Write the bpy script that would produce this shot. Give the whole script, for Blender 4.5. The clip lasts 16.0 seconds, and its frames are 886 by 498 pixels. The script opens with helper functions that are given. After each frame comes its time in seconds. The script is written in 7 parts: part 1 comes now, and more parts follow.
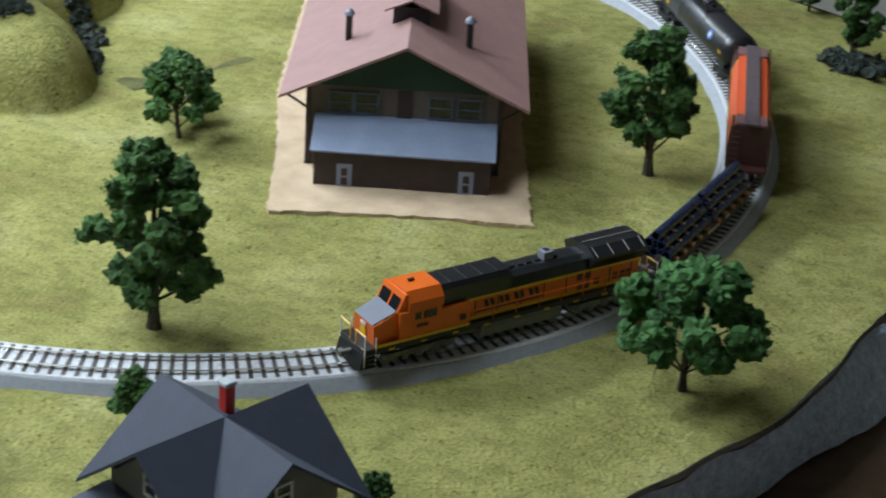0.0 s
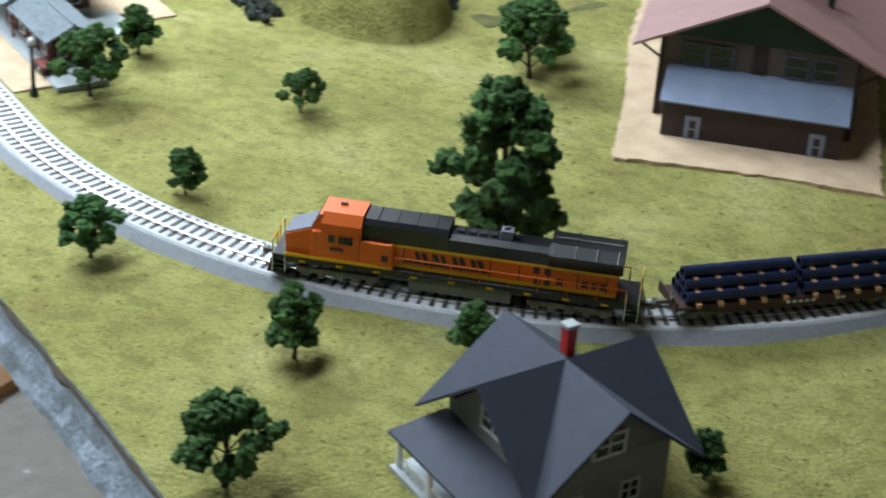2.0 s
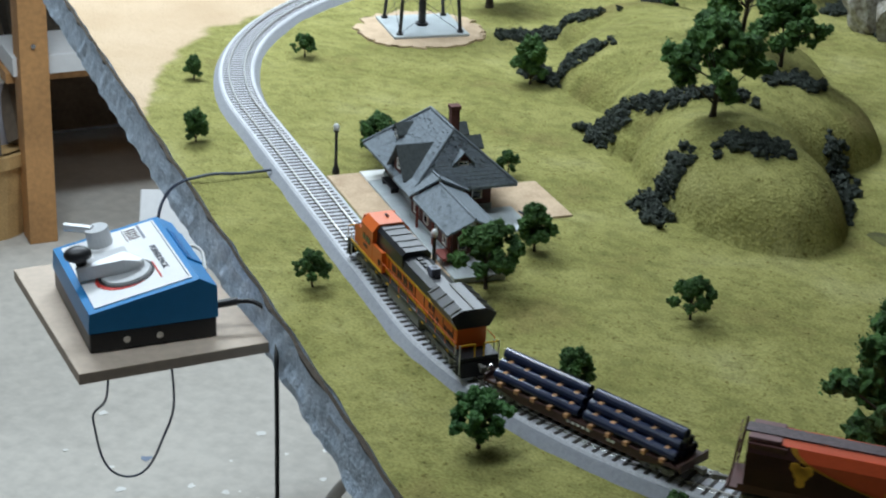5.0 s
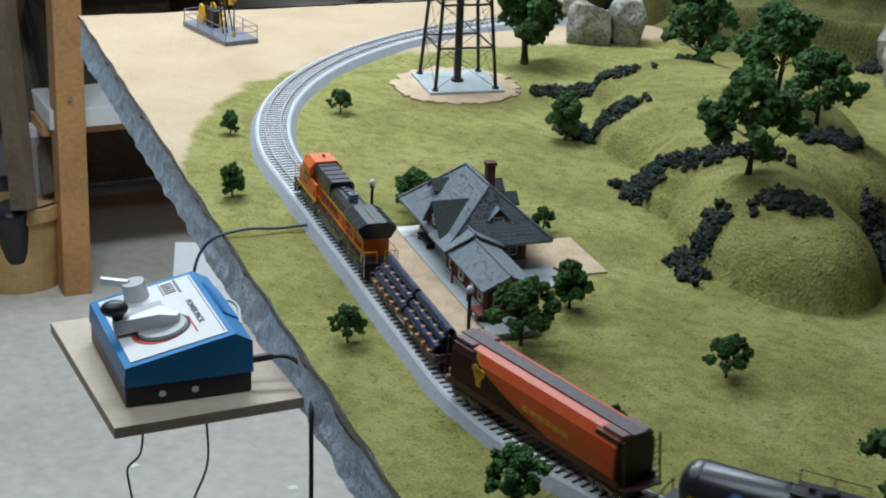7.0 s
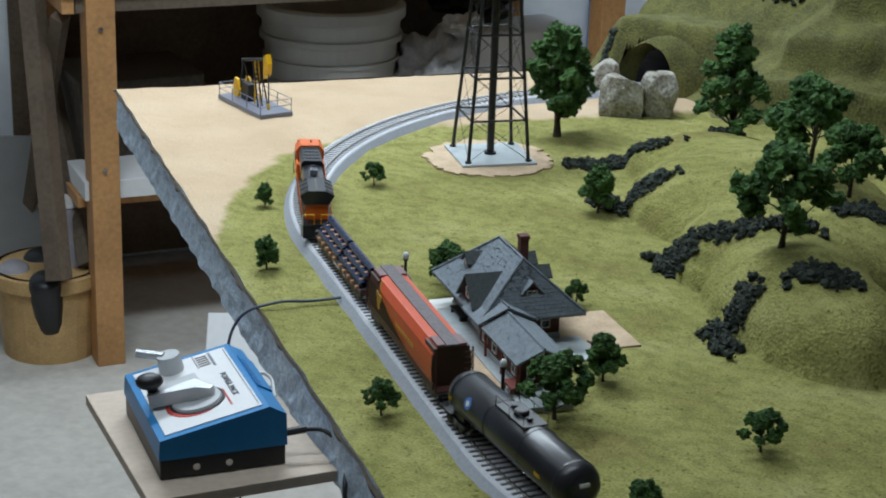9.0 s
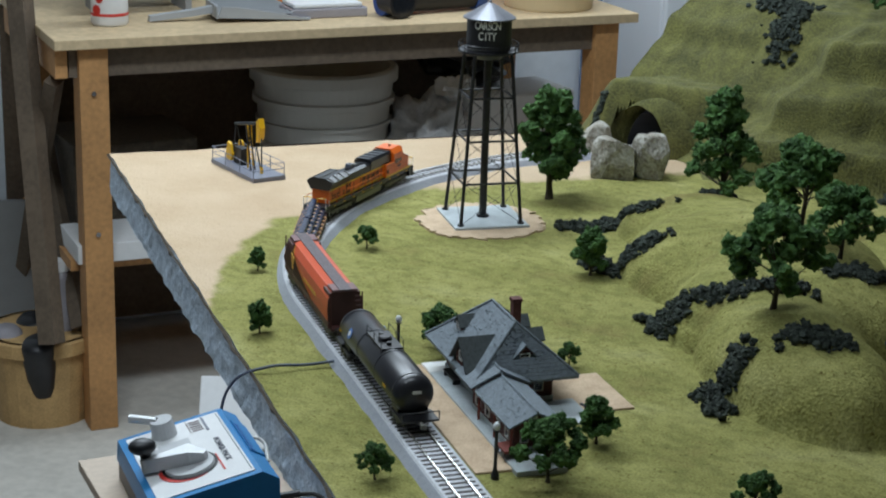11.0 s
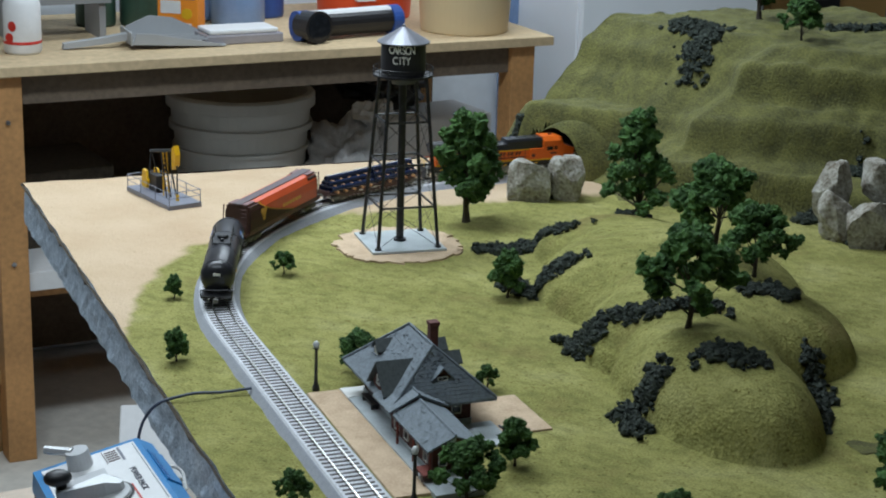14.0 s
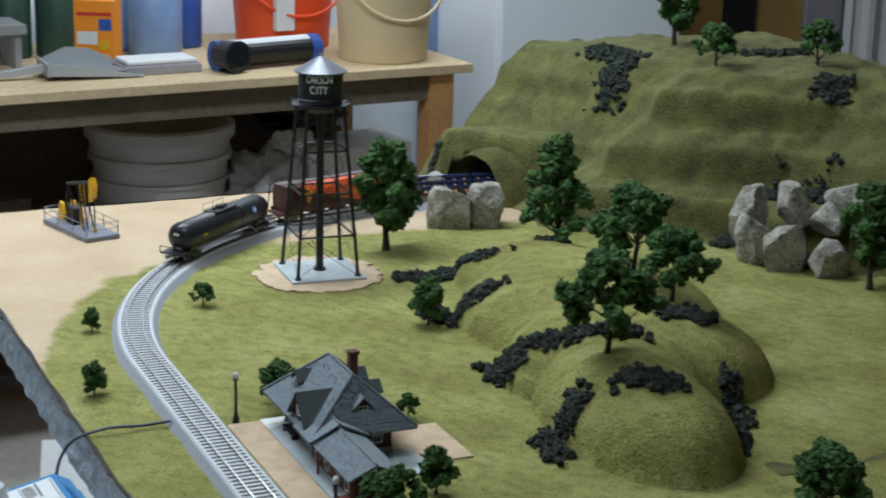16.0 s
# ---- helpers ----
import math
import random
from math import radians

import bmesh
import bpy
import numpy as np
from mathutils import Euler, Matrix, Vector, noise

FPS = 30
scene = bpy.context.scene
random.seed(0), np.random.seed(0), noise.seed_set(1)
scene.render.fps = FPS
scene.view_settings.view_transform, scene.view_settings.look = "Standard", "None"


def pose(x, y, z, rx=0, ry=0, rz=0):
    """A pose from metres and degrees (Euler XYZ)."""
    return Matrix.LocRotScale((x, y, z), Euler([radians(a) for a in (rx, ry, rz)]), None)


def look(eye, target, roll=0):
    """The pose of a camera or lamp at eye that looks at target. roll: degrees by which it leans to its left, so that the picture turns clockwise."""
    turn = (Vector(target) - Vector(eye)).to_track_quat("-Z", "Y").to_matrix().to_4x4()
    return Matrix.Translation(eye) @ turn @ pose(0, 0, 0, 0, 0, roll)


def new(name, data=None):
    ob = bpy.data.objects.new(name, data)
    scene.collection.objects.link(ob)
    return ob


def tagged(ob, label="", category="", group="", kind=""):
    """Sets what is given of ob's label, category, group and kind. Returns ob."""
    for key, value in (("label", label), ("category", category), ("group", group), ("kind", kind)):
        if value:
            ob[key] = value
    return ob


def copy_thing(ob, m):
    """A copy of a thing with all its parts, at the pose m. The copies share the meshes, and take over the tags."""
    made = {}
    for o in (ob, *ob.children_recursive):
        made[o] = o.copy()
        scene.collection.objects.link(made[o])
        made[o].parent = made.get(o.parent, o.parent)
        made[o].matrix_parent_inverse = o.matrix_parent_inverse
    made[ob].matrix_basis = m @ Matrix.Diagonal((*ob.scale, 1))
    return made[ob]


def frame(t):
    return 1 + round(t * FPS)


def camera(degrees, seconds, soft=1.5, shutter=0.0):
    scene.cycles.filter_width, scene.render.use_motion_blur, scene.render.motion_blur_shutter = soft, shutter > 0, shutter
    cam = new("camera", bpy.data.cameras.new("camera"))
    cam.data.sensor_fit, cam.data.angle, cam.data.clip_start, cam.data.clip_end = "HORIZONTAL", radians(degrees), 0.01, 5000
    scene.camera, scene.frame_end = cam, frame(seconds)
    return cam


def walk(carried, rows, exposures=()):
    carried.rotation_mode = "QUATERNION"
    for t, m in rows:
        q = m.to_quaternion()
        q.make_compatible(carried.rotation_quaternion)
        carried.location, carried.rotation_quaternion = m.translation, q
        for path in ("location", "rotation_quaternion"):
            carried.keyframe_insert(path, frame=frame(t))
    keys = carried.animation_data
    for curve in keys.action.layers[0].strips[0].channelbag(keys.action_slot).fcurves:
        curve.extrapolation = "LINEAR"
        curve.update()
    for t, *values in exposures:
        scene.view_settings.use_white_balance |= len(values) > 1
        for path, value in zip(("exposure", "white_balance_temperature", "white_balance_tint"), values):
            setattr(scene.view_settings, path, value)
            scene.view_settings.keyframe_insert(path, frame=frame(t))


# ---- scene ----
cam = camera(28.3, 16.0, 2.0, 0.5)
S = 1.85  # metres per plan unit: the plan below is drawn in these units (1:87 models)
PATH = [
    (0, (-0.12000, 0.03819, 0.32771), (-0.19842, 0.93145, -0.11494), 3.979),
    (0.5, (-0.12325, 0.03730, 0.32673), (-0.23980, 0.92146, -0.12567), 3.999),
    (1, (-0.12645, 0.03667, 0.32711), (-0.28858, 0.90053, -0.14982), 4.007),
    (1.5, (-0.12953, 0.03608, 0.32727), (-0.33659, 0.88800, -0.15373), 3.881),
    (2, (-0.13265, 0.03498, 0.32730), (-0.37708, 0.87740, -0.15290), 3.893),
    (2.5, (-0.13644, 0.03351, 0.32712), (-0.43336, 0.85982, -0.15148), 3.650),
    (3, (-0.13806, 0.03204, 0.32831), (-0.46178, 0.84993, -0.14736), 3.772),
    (3.5, (-0.14054, 0.03072, 0.33051), (-0.50599, 0.84066, -0.12823), 3.483),
    (4, (-0.14330, 0.02919, 0.33224), (-0.54818, 0.83461, -0.10063), 3.121),
    (4.5, (-0.14207, 0.02768, 0.33317), (-0.57604, 0.83048, -0.07570), 2.689),
    (7, (-0.14392, 0.02536, 0.33502), (-0.61946, 0.82603, -0.02938), 2.300),
    (7.5, (-0.14397, 0.02538, 0.33569), (-0.62314, 0.82850, -0.01842), 2.190),
    (8, (-0.14394, 0.02431, 0.33641), (-0.63900, 0.82458, -0.00194), 1.965),
    (10.5, (-0.14283, 0.02241, 0.33959), (-0.64296, 0.82964, 0.02614), 1.789),
    (11, (-0.14253, 0.02197, 0.33981), (-0.64508, 0.83455, 0.04458), 1.701),
    (11.5, (-0.14189, 0.02199, 0.33955), (-0.64498, 0.83694, 0.05189), 1.632),
    (12, (-0.14072, 0.02218, 0.34024), (-0.63879, 0.84052, 0.05344), 1.517),
    (12.5, (-0.14035, 0.02310, 0.33987), (-0.62390, 0.85088, 0.05531), 1.587),
    (13, (-0.14015, 0.02298, 0.33985), (-0.61861, 0.85499, 0.05906), 1.583),
    (13.5, (-0.13995, 0.02309, 0.33971), (-0.60867, 0.86030, 0.05795), 1.610),
    (14, (-0.13945, 0.02284, 0.34026), (-0.60627, 0.86133, 0.05919), 1.559),
    (14.5, (-0.13918, 0.02336, 0.33993), (-0.60503, 0.86543, 0.06806), 1.439),
    (15, (-0.13853, 0.02381, 0.34042), (-0.59140, 0.87298, 0.06870), 1.459),
    (15.5, (-0.13795, 0.02362, 0.34084), (-0.58939, 0.87546, 0.07520), 1.370),
    (16, (-0.13679, 0.02439, 0.34092), (-0.56808, 0.88678, 0.07585), 1.411),
]
walk(cam, [(t, look(Vector(eye) * S, Vector(target) * S, roll)) for t, eye, target, roll in PATH],
     exposures=[(0, 0.76), (1, 0.80), (2.5, 0.78), (3.5, 0.52), (4.5, 0.0), (7, -0.32), (11, -0.55), (16, -0.52)])

# ---- light: ceiling fluorescents of the workshop, and one added fill ----
world = bpy.data.worlds.new("world")
scene.world = world
world.use_nodes = True
world.node_tree.nodes["Background"].inputs[0].default_value = (0.8, 0.85, 1, 1)
world.node_tree.nodes["Background"].inputs[1].default_value = 0.015


def tube_light(x, y, z, yaw, watts):
    lamp = bpy.data.lights.new("ceiling_tube_or_fill", "AREA")
    lamp.shape, lamp.size, lamp.size_y, lamp.energy = "RECTANGLE", 1.2, 0.25, watts
    lamp.color = (0.77, 0.895, 1.0)
    ob = new("ceiling_tube_or_fill", lamp)
    ob.matrix_basis = pose(x * S, y * S, z * S, 0, 0, yaw)


# this first one is an added fill that brightens the near end
tube_light(-0.62, 0.48, 0.74, 50, 13)
tube_light(-1.20, 0.65, 0.74, 50, 6)
tube_light(-1.00, 1.08, 0.74, 50, 45)
tube_light(-1.16, 2.00, 0.78, 55, 30)


# ---- materials ----
def mat(name, color, rough=0.6, metal=0.0, var=0.25, scale=60.0, fine=600.0, bump=0.0, color2=None, emit=0.0, coat=0.0):
    """A node material: base colour varied at two scales, with bump in millimetres."""
    m = bpy.data.materials.new(name)
    m.use_nodes = True
    nt = m.node_tree
    b = nt.nodes["Principled BSDF"]
    b.inputs["Roughness"].default_value, b.inputs["Metallic"].default_value = rough, metal
    b.inputs["Coat Weight"].default_value = coat
    geo = nt.nodes.new("ShaderNodeTexCoord")
    n1, n2 = nt.nodes.new("ShaderNodeTexNoise"), nt.nodes.new("ShaderNodeTexNoise")
    for n, s in ((n1, scale), (n2, fine)):
        n.inputs["Scale"].default_value, n.inputs["Detail"].default_value = s, 3
        nt.links.new(geo.outputs["Object"], n.inputs["Vector"])
    add = nt.nodes.new("ShaderNodeMath")
    add.operation = "ADD"
    nt.links.new(n1.outputs[0], add.inputs[0]), nt.links.new(n2.outputs[0], add.inputs[1])
    ramp = nt.nodes.new("ShaderNodeValToRGB")
    half = nt.nodes.new("ShaderNodeMath")
    half.operation, half.inputs[1].default_value = "MULTIPLY", 0.5
    nt.links.new(add.outputs[0], half.inputs[0]), nt.links.new(half.outputs[0], ramp.inputs[0])
    c = Vector(color)
    lo = c * (1 - var) if color2 is None else Vector(color2)
    hi = c * (1 + var) if color2 is None else c
    ramp.color_ramp.elements[0].position, ramp.color_ramp.elements[1].position = 0.36, 0.64
    ramp.color_ramp.elements[0].color, ramp.color_ramp.elements[1].color = (*lo, 1), (*hi, 1)
    nt.links.new(ramp.outputs[0], b.inputs["Base Color"])
    if bump:
        bp = nt.nodes.new("ShaderNodeBump")
        bp.inputs["Distance"].default_value = bump / 1000
        bp.inputs["Strength"].default_value = 1.0
        nt.links.new(half.outputs[0], bp.inputs["Height"]), nt.links.new(bp.outputs[0], b.inputs["Normal"])
    if emit:
        b.inputs["Emission Color"].default_value, b.inputs["Emission Strength"].default_value = (*color, 1), emit
    return m


ORANGE = mat("loco_orange", (0.72, 0.13, 0.012), 0.35, var=0.06, scale=40)
YELLOW = mat("yellow_paint", (0.75, 0.42, 0.01), 0.4, var=0.08)
BLACK = mat("black_plastic", (0.012, 0.012, 0.014), 0.42, var=0.3)
ROOFBLACK = mat("loco_roof_black", (0.010, 0.011, 0.014), 0.3, var=0.3, scale=120)
SILVERGREY = mat("nose_grey", (0.19, 0.20, 0.245), 0.4, var=0.08)
NOSEGREY = mat("anti_glare_grey", (0.085, 0.095, 0.135), 0.5, var=0.08)
STEEL = mat("steel", (0.55, 0.55, 0.55), 0.25, 0.9, var=0.1)
BOGIE = mat("bogie_grey", (0.13, 0.125, 0.11), 0.55, var=0.3, scale=150)
TANKGREY = mat("fuel_tank_grey", (0.16, 0.16, 0.14), 0.5, var=0.15)
WHITE = mat("white_paint", (0.75, 0.75, 0.72), 0.5, var=0.04)
ROOFBLACK.node_tree.nodes["Principled BSDF"].inputs["Specular IOR Level"].default_value = 0.6
HOPPERRED = mat("hopper_red", (0.62, 0.085, 0.022), 0.45, var=0.08, scale=30)
HOPPERBROWN = mat("hopper_brown", (0.075, 0.022, 0.018), 0.55, var=0.2)
HOPPERROOF = mat("hopper_roof_mauve", (0.19, 0.10, 0.10), 0.6, var=0.15)
WALKGREY = mat("roof_walk", (0.10, 0.075, 0.08), 0.6, var=0.3, scale=300)
GOLD = mat("gold_paint", (0.65, 0.33, 0.03), 0.5, var=0.1)
TANKBLACK = mat("tank_black", (0.022, 0.022, 0.026), 0.3, var=0.2, scale=30)
PIPEBLUE = mat("pipe_navy", (0.016, 0.024, 0.062), 0.26, var=0.2)
TIMBER = mat("dunnage_wood", (0.62, 0.33, 0.16), 0.7, var=0.15)
FLATBROWN = mat("flatcar_brown", (0.055, 0.022, 0.018), 0.55, var=0.2)
LOGO = mat("round_badge", (0.10, 0.22, 0.55), 0.4, var=0.1)
BALLAST = mat("roadbed_grey", (0.33, 0.345, 0.385), 0.75, var=0.12, scale=250, fine=1500, bump=0.4)
BALLAST_TOP = mat("roadbed_top", (0.56, 0.57, 0.60), 0.75, var=0.22, scale=500, fine=2500, bump=0.6)
SLEEPER = mat("sleeper_brown", (0.055, 0.045, 0.040), 0.6, var=0.25, scale=200)
RAIL = mat("rail_nickel", (0.72, 0.70, 0.66), 0.22, 0.95, var=0.06)
TURF = mat("hill_turf", (0.155, 0.150, 0.041), 0.95, var=0.3, scale=30, fine=300, bump=3.5, color2=(0.060, 0.060, 0.018))
FOAM = mat("foam_edge", (0.72, 0.81, 0.93), 0.7, var=0.2, scale=130, fine=380, bump=3.0, color2=(0.33, 0.43, 0.54))
FOAMLIP = mat("foam_lip", (0.06, 0.045, 0.03), 0.9, var=0.4, scale=90)
SANDPAD = mat("sand_pad", (0.64, 0.485, 0.33), 0.95, var=0.1, scale=45, fine=700, bump=1.0, color2=(0.44, 0.31, 0.20))
CONCRETE = mat("model_concrete", (0.42, 0.46, 0.47), 0.85, var=0.12, scale=60, bump=0.2)
LEAF = mat("foliage_green", (0.074, 0.172, 0.034), 0.9, var=0.55, scale=90, fine=800, bump=3.0, color2=(0.015, 0.044, 0.011))
LEAFLIGHT = mat("foliage_light", (0.07, 0.19, 0.045), 0.9, var=0.5, scale=70, fine=500, bump=2.0, color2=(0.02, 0.066, 0.016))
BARK = mat("bark", (0.05, 0.04, 0.028), 0.9, var=0.4, scale=200, bump=1)
LICHEN = mat("dark_lichen", (0.050, 0.064, 0.048), 0.95, var=0.5, scale=150, fine=900, bump=1.0, color2=(0.012, 0.017, 0.014))
ROCK = mat("plaster_rock", (0.45, 0.44, 0.39), 0.9, var=0.3, scale=38, fine=220, bump=2.5, color2=(0.15, 0.125, 0.09))
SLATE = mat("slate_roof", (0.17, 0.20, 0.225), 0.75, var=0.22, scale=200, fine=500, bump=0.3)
# SLATE again with shade mixed into the colour, for gable and dormer roofs
SLATESHADE = mat("slate_shaded", (0.055, 0.066, 0.066), 0.75, var=0.25, scale=200, fine=500, bump=0.3)
BRICKRED = mat("dark_red_brick", (0.085, 0.026, 0.020), 0.8, var=0.25, scale=300)
BRICKRED2 = mat("red_brick", (0.19, 0.045, 0.032), 0.8, var=0.25, scale=300)
BRICKCHIM = mat("sooty_brick", (0.115, 0.040, 0.032), 0.8, var=0.25, scale=300)
ROOFRED = mat("depot_roof", (0.30, 0.165, 0.15), 0.7, var=0.1, scale=60)
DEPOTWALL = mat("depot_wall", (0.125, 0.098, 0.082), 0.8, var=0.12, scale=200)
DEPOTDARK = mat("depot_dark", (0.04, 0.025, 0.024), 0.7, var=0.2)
DEPOTGREEN = mat("depot_green", (0.012, 0.045, 0.028), 0.7, var=0.15)
BLUEGREY = mat("blue_grey", (0.205, 0.245, 0.34), 0.5, var=0.12, scale=40)
DEPOTFRAME = mat("depot_frame", (0.075, 0.09, 0.12), 0.6, var=0.15)
HOUSEROOF = mat("house_roof", (0.046, 0.053, 0.078), 0.75, var=0.12, scale=80)
HOUSEWALL = mat("house_wall", (0.245, 0.235, 0.215), 0.8, var=0.06, scale=100)
GLASSDARK = mat("dark_window", (0.012, 0.014, 0.018), 0.12, var=0.2)
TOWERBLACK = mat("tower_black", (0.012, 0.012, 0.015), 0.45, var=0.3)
TOWERROOF = mat("tower_roof", (0.16, 0.165, 0.19), 0.38, 0.3, var=0.1)
PACKBLUE = mat("pack_blue", (0.012, 0.19, 0.45), 0.4, var=0.06)
KNOBGREY = mat("knob_grey", (0.52, 0.53, 0.54), 0.35, 0.2, var=0.06)
RED = mat("red_paint", (0.55, 0.03, 0.02), 0.5, var=0.08)
PLY = mat("ply_shelf", (0.52, 0.42, 0.33), 0.7, var=0.1, scale=12, fine=120)
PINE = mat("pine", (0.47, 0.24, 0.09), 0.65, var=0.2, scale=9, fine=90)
PINEDARK = mat("aged_shaded_board", (0.13, 0.095, 0.065), 0.75, var=0.25, scale=9, fine=90)
TABLEBROWN = mat("dark_stained_wood", (0.085, 0.048, 0.026), 0.5, var=0.35, scale=10, fine=70)
BENCHTOP = mat("bench_top", (0.56, 0.42, 0.25), 0.7, var=0.18, scale=6, fine=60)
FLOOR = mat("concrete_floor", (0.49, 0.46, 0.41), 0.8, var=0.14, scale=2.2, fine=40, bump=0.5)
SPLASH = mat("paint_splash", (0.75, 0.74, 0.70), 0.6, var=0.05)
SPLASHBLUE = mat("paint_splash_blue", (0.22, 0.27, 0.36), 0.6, var=0.1)
WALLWHITE = mat("painted_wall", (0.82, 0.86, 0.90), 0.85, var=0.05, scale=2, fine=30)
# greys of the unseen ceiling and outer walls, set for their bounce light
CEILING = mat("bounce_ceiling", (0.34, 0.32, 0.28), 0.9, var=0.15, scale=3)
WALLGREY = mat("bounce_wall", (0.55, 0.54, 0.52), 0.9, var=0.10, scale=3, fine=40)
BUCKETWHITE = mat("bucket_white", (0.47, 0.46, 0.43), 0.45, var=0.06, scale=8)
BUCKETBEIGE = mat("bucket_beige", (0.70, 0.55, 0.33), 0.45, var=0.05, scale=8)
BUCKETRED = mat("bucket_red", (0.78, 0.085, 0.02), 0.45, var=0.05, scale=8)
PAPER = mat("paper_white", (0.72, 0.72, 0.72), 0.7, var=0.04)
BOXORANGE = mat("box_orange", (0.85, 0.27, 0.015), 0.55, var=0.06)
PLASTICGREY = mat("tool_grey", (0.25, 0.25, 0.25), 0.5, var=0.1, scale=15)
DUSTGREY = mat("dustpan_grey", (0.36, 0.37, 0.38), 0.5, var=0.08, scale=15)
CLEARBLUE = mat("blue_plastic", (0.20, 0.30, 0.50), 0.25, var=0.2, scale=12)
DARKBLUE = mat("deep_blue", (0.03, 0.09, 0.35), 0.4, var=0.15)
GREENDARK = mat("dark_green_plastic", (0.03, 0.07, 0.05), 0.4, var=0.2)
WICKER = mat("basket_wood", (0.46, 0.29, 0.12), 0.7, var=0.2, scale=20, fine=200)
PETGREY = mat("bottle_plastic", (0.30, 0.28, 0.30), 0.2, var=0.15, scale=15)
DOORORANGE = mat("wood_door", (0.50, 0.30, 0.10), 0.6, var=0.1, scale=5)
LILAC = mat("lilac_board", (0.36, 0.33, 0.37), 0.8, var=0.06, scale=5)
SACK = mat("sack_plastic", (0.46, 0.45, 0.44), 0.3, var=0.15, scale=25, fine=120, bump=3.0)
ENAMEL = mat("white_enamel", (0.82, 0.86, 0.90), 0.35, var=0.03, scale=4)
HOSE = mat("hose_grey", (0.52, 0.49, 0.46), 0.45, var=0.08)
RUBBER = mat("cable_black", (0.012, 0.012, 0.012), 0.5, var=0.2)
WIRE = mat("wire_blue_grey", (0.05, 0.065, 0.11), 0.5, var=0.2)
LAMPGLASS = mat("lamp_globe", (0.72, 0.74, 0.74), 0.3, var=0.05)


# ---- mesh helpers (plan units in, metres out) ----
def part(name, bm, material, parent=None, label="", smooth=False):
    """Links a bmesh, given in plan units, as one mesh object under a thing."""
    bmesh.ops.scale(bm, vec=(S, S, S), verts=bm.verts)
    bmesh.ops.recalc_face_normals(bm, faces=bm.faces)
    me = bpy.data.meshes.new(name)
    bm.to_mesh(me)
    bm.free()
    me.materials.append(material)
    if smooth:
        me.polygons.foreach_set("use_smooth", [True] * len(me.polygons))
    ob = new(name, me)
    if parent is not None:
        ob.parent = parent
    if label:
        tagged(ob, label)
    return ob


def thing(name, m, label, category, group="", kind=""):
    ob = new(name)
    ob.empty_display_size = 0.01
    ob.matrix_basis = m
    return tagged(ob, label, category, group, kind)


def put(x, y, z=0.0, rz=0.0, rx=0.0, ry=0.0):
    return pose(x * S, y * S, z * S, rx, ry, rz)


def hull_box(bm, x0, x1, y0, y1, z0, z1, bevel=0.0, taper=0.0):
    g = bmesh.ops.create_cube(bm, size=1)
    for v in g["verts"]:
        k = 1 - taper if v.co.z > 0 else 1
        v.co = Vector(((x0 + x1) / 2 + v.co.x * (x1 - x0) * k, (y0 + y1) / 2 + v.co.y * (y1 - y0) * k, (z0 + z1) / 2 + v.co.z * (z1 - z0)))
    if bevel:
        es = {e for v in g["verts"] for e in v.link_edges}
        bmesh.ops.bevel(bm, geom=list(es), offset=bevel, segments=2, affect="EDGES", profile=0.5)
    return bm


def box(x0, x1, y0, y1, z0, z1, bevel=0.0, taper=0.0):
    return hull_box(bmesh.new(), x0, x1, y0, y1, z0, z1, bevel, taper)


def boxes(*bs, bevel=0.0):
    bm = bmesh.new()
    for b in bs:
        hull_box(bm, *b, bevel)
    return bm


def rod(bm, a, b, r, seg=8, r2=None):
    """A cylinder or cone frustum from a to b."""
    a, b = Vector(a), Vector(b)
    d = b - a
    m = Matrix.Translation((a + b) / 2) @ d.to_track_quat("Z", "Y").to_matrix().to_4x4()
    bmesh.ops.create_cone(bm, cap_ends=True, segments=seg, radius1=r, radius2=r if r2 is None else r2, depth=d.length, matrix=m)
    return bm


def rods(lines, r, seg=6):
    bm = bmesh.new()
    for a, b in lines:
        rod(bm, a, b, r, seg)
    return bm


def prism(profile, axis, lo, hi):
    """Extrudes a closed profile of (u, v) along axis 'x' (u=y, v=z) or 'y' (u=x, v=z) or 'z'."""
    bm = bmesh.new()

    def at(u, v, w):
        return {"x": (w, u, v), "y": (u, w, v), "z": (u, v, w)}[axis]
    lows = [bm.verts.new(at(u, v, lo)) for u, v in profile]
    highs = [bm.verts.new(at(u, v, hi)) for u, v in profile]
    n = len(profile)
    bm.faces.new(lows), bm.faces.new(highs[::-1])
    for i in range(n):
        bm.faces.new((lows[i], lows[(i + 1) % n], highs[(i + 1) % n], highs[i]))
    return bm


def lathe(profile, seg=24):
    """A turned body from (radius, z) points."""
    bm = bmesh.new()
    rings = []
    for r, z in profile:
        rings.append([bm.verts.new((r * math.cos(2 * math.pi * i / seg), r * math.sin(2 * math.pi * i / seg), z)) for i in range(seg)])
    for a, b in zip(rings, rings[1:]):
        for i in range(seg):
            bm.faces.new((a[i], a[(i + 1) % seg], b[(i + 1) % seg], b[i]))
    if profile[0][0] > 1e-6:
        bm.faces.new(rings[0][::-1])
    if profile[-1][0] > 1e-6:
        bm.faces.new(rings[-1])
    bmesh.ops.remove_doubles(bm, verts=bm.verts, dist=1e-7)
    return bm


def poly(*faces):
    """Faces given by corner lists, joined where corners meet."""
    bm = bmesh.new()
    for f in faces:
        bm.faces.new([bm.verts.new(p) for p in f])
    bmesh.ops.remove_doubles(bm, verts=bm.verts, dist=1e-6)
    return bm


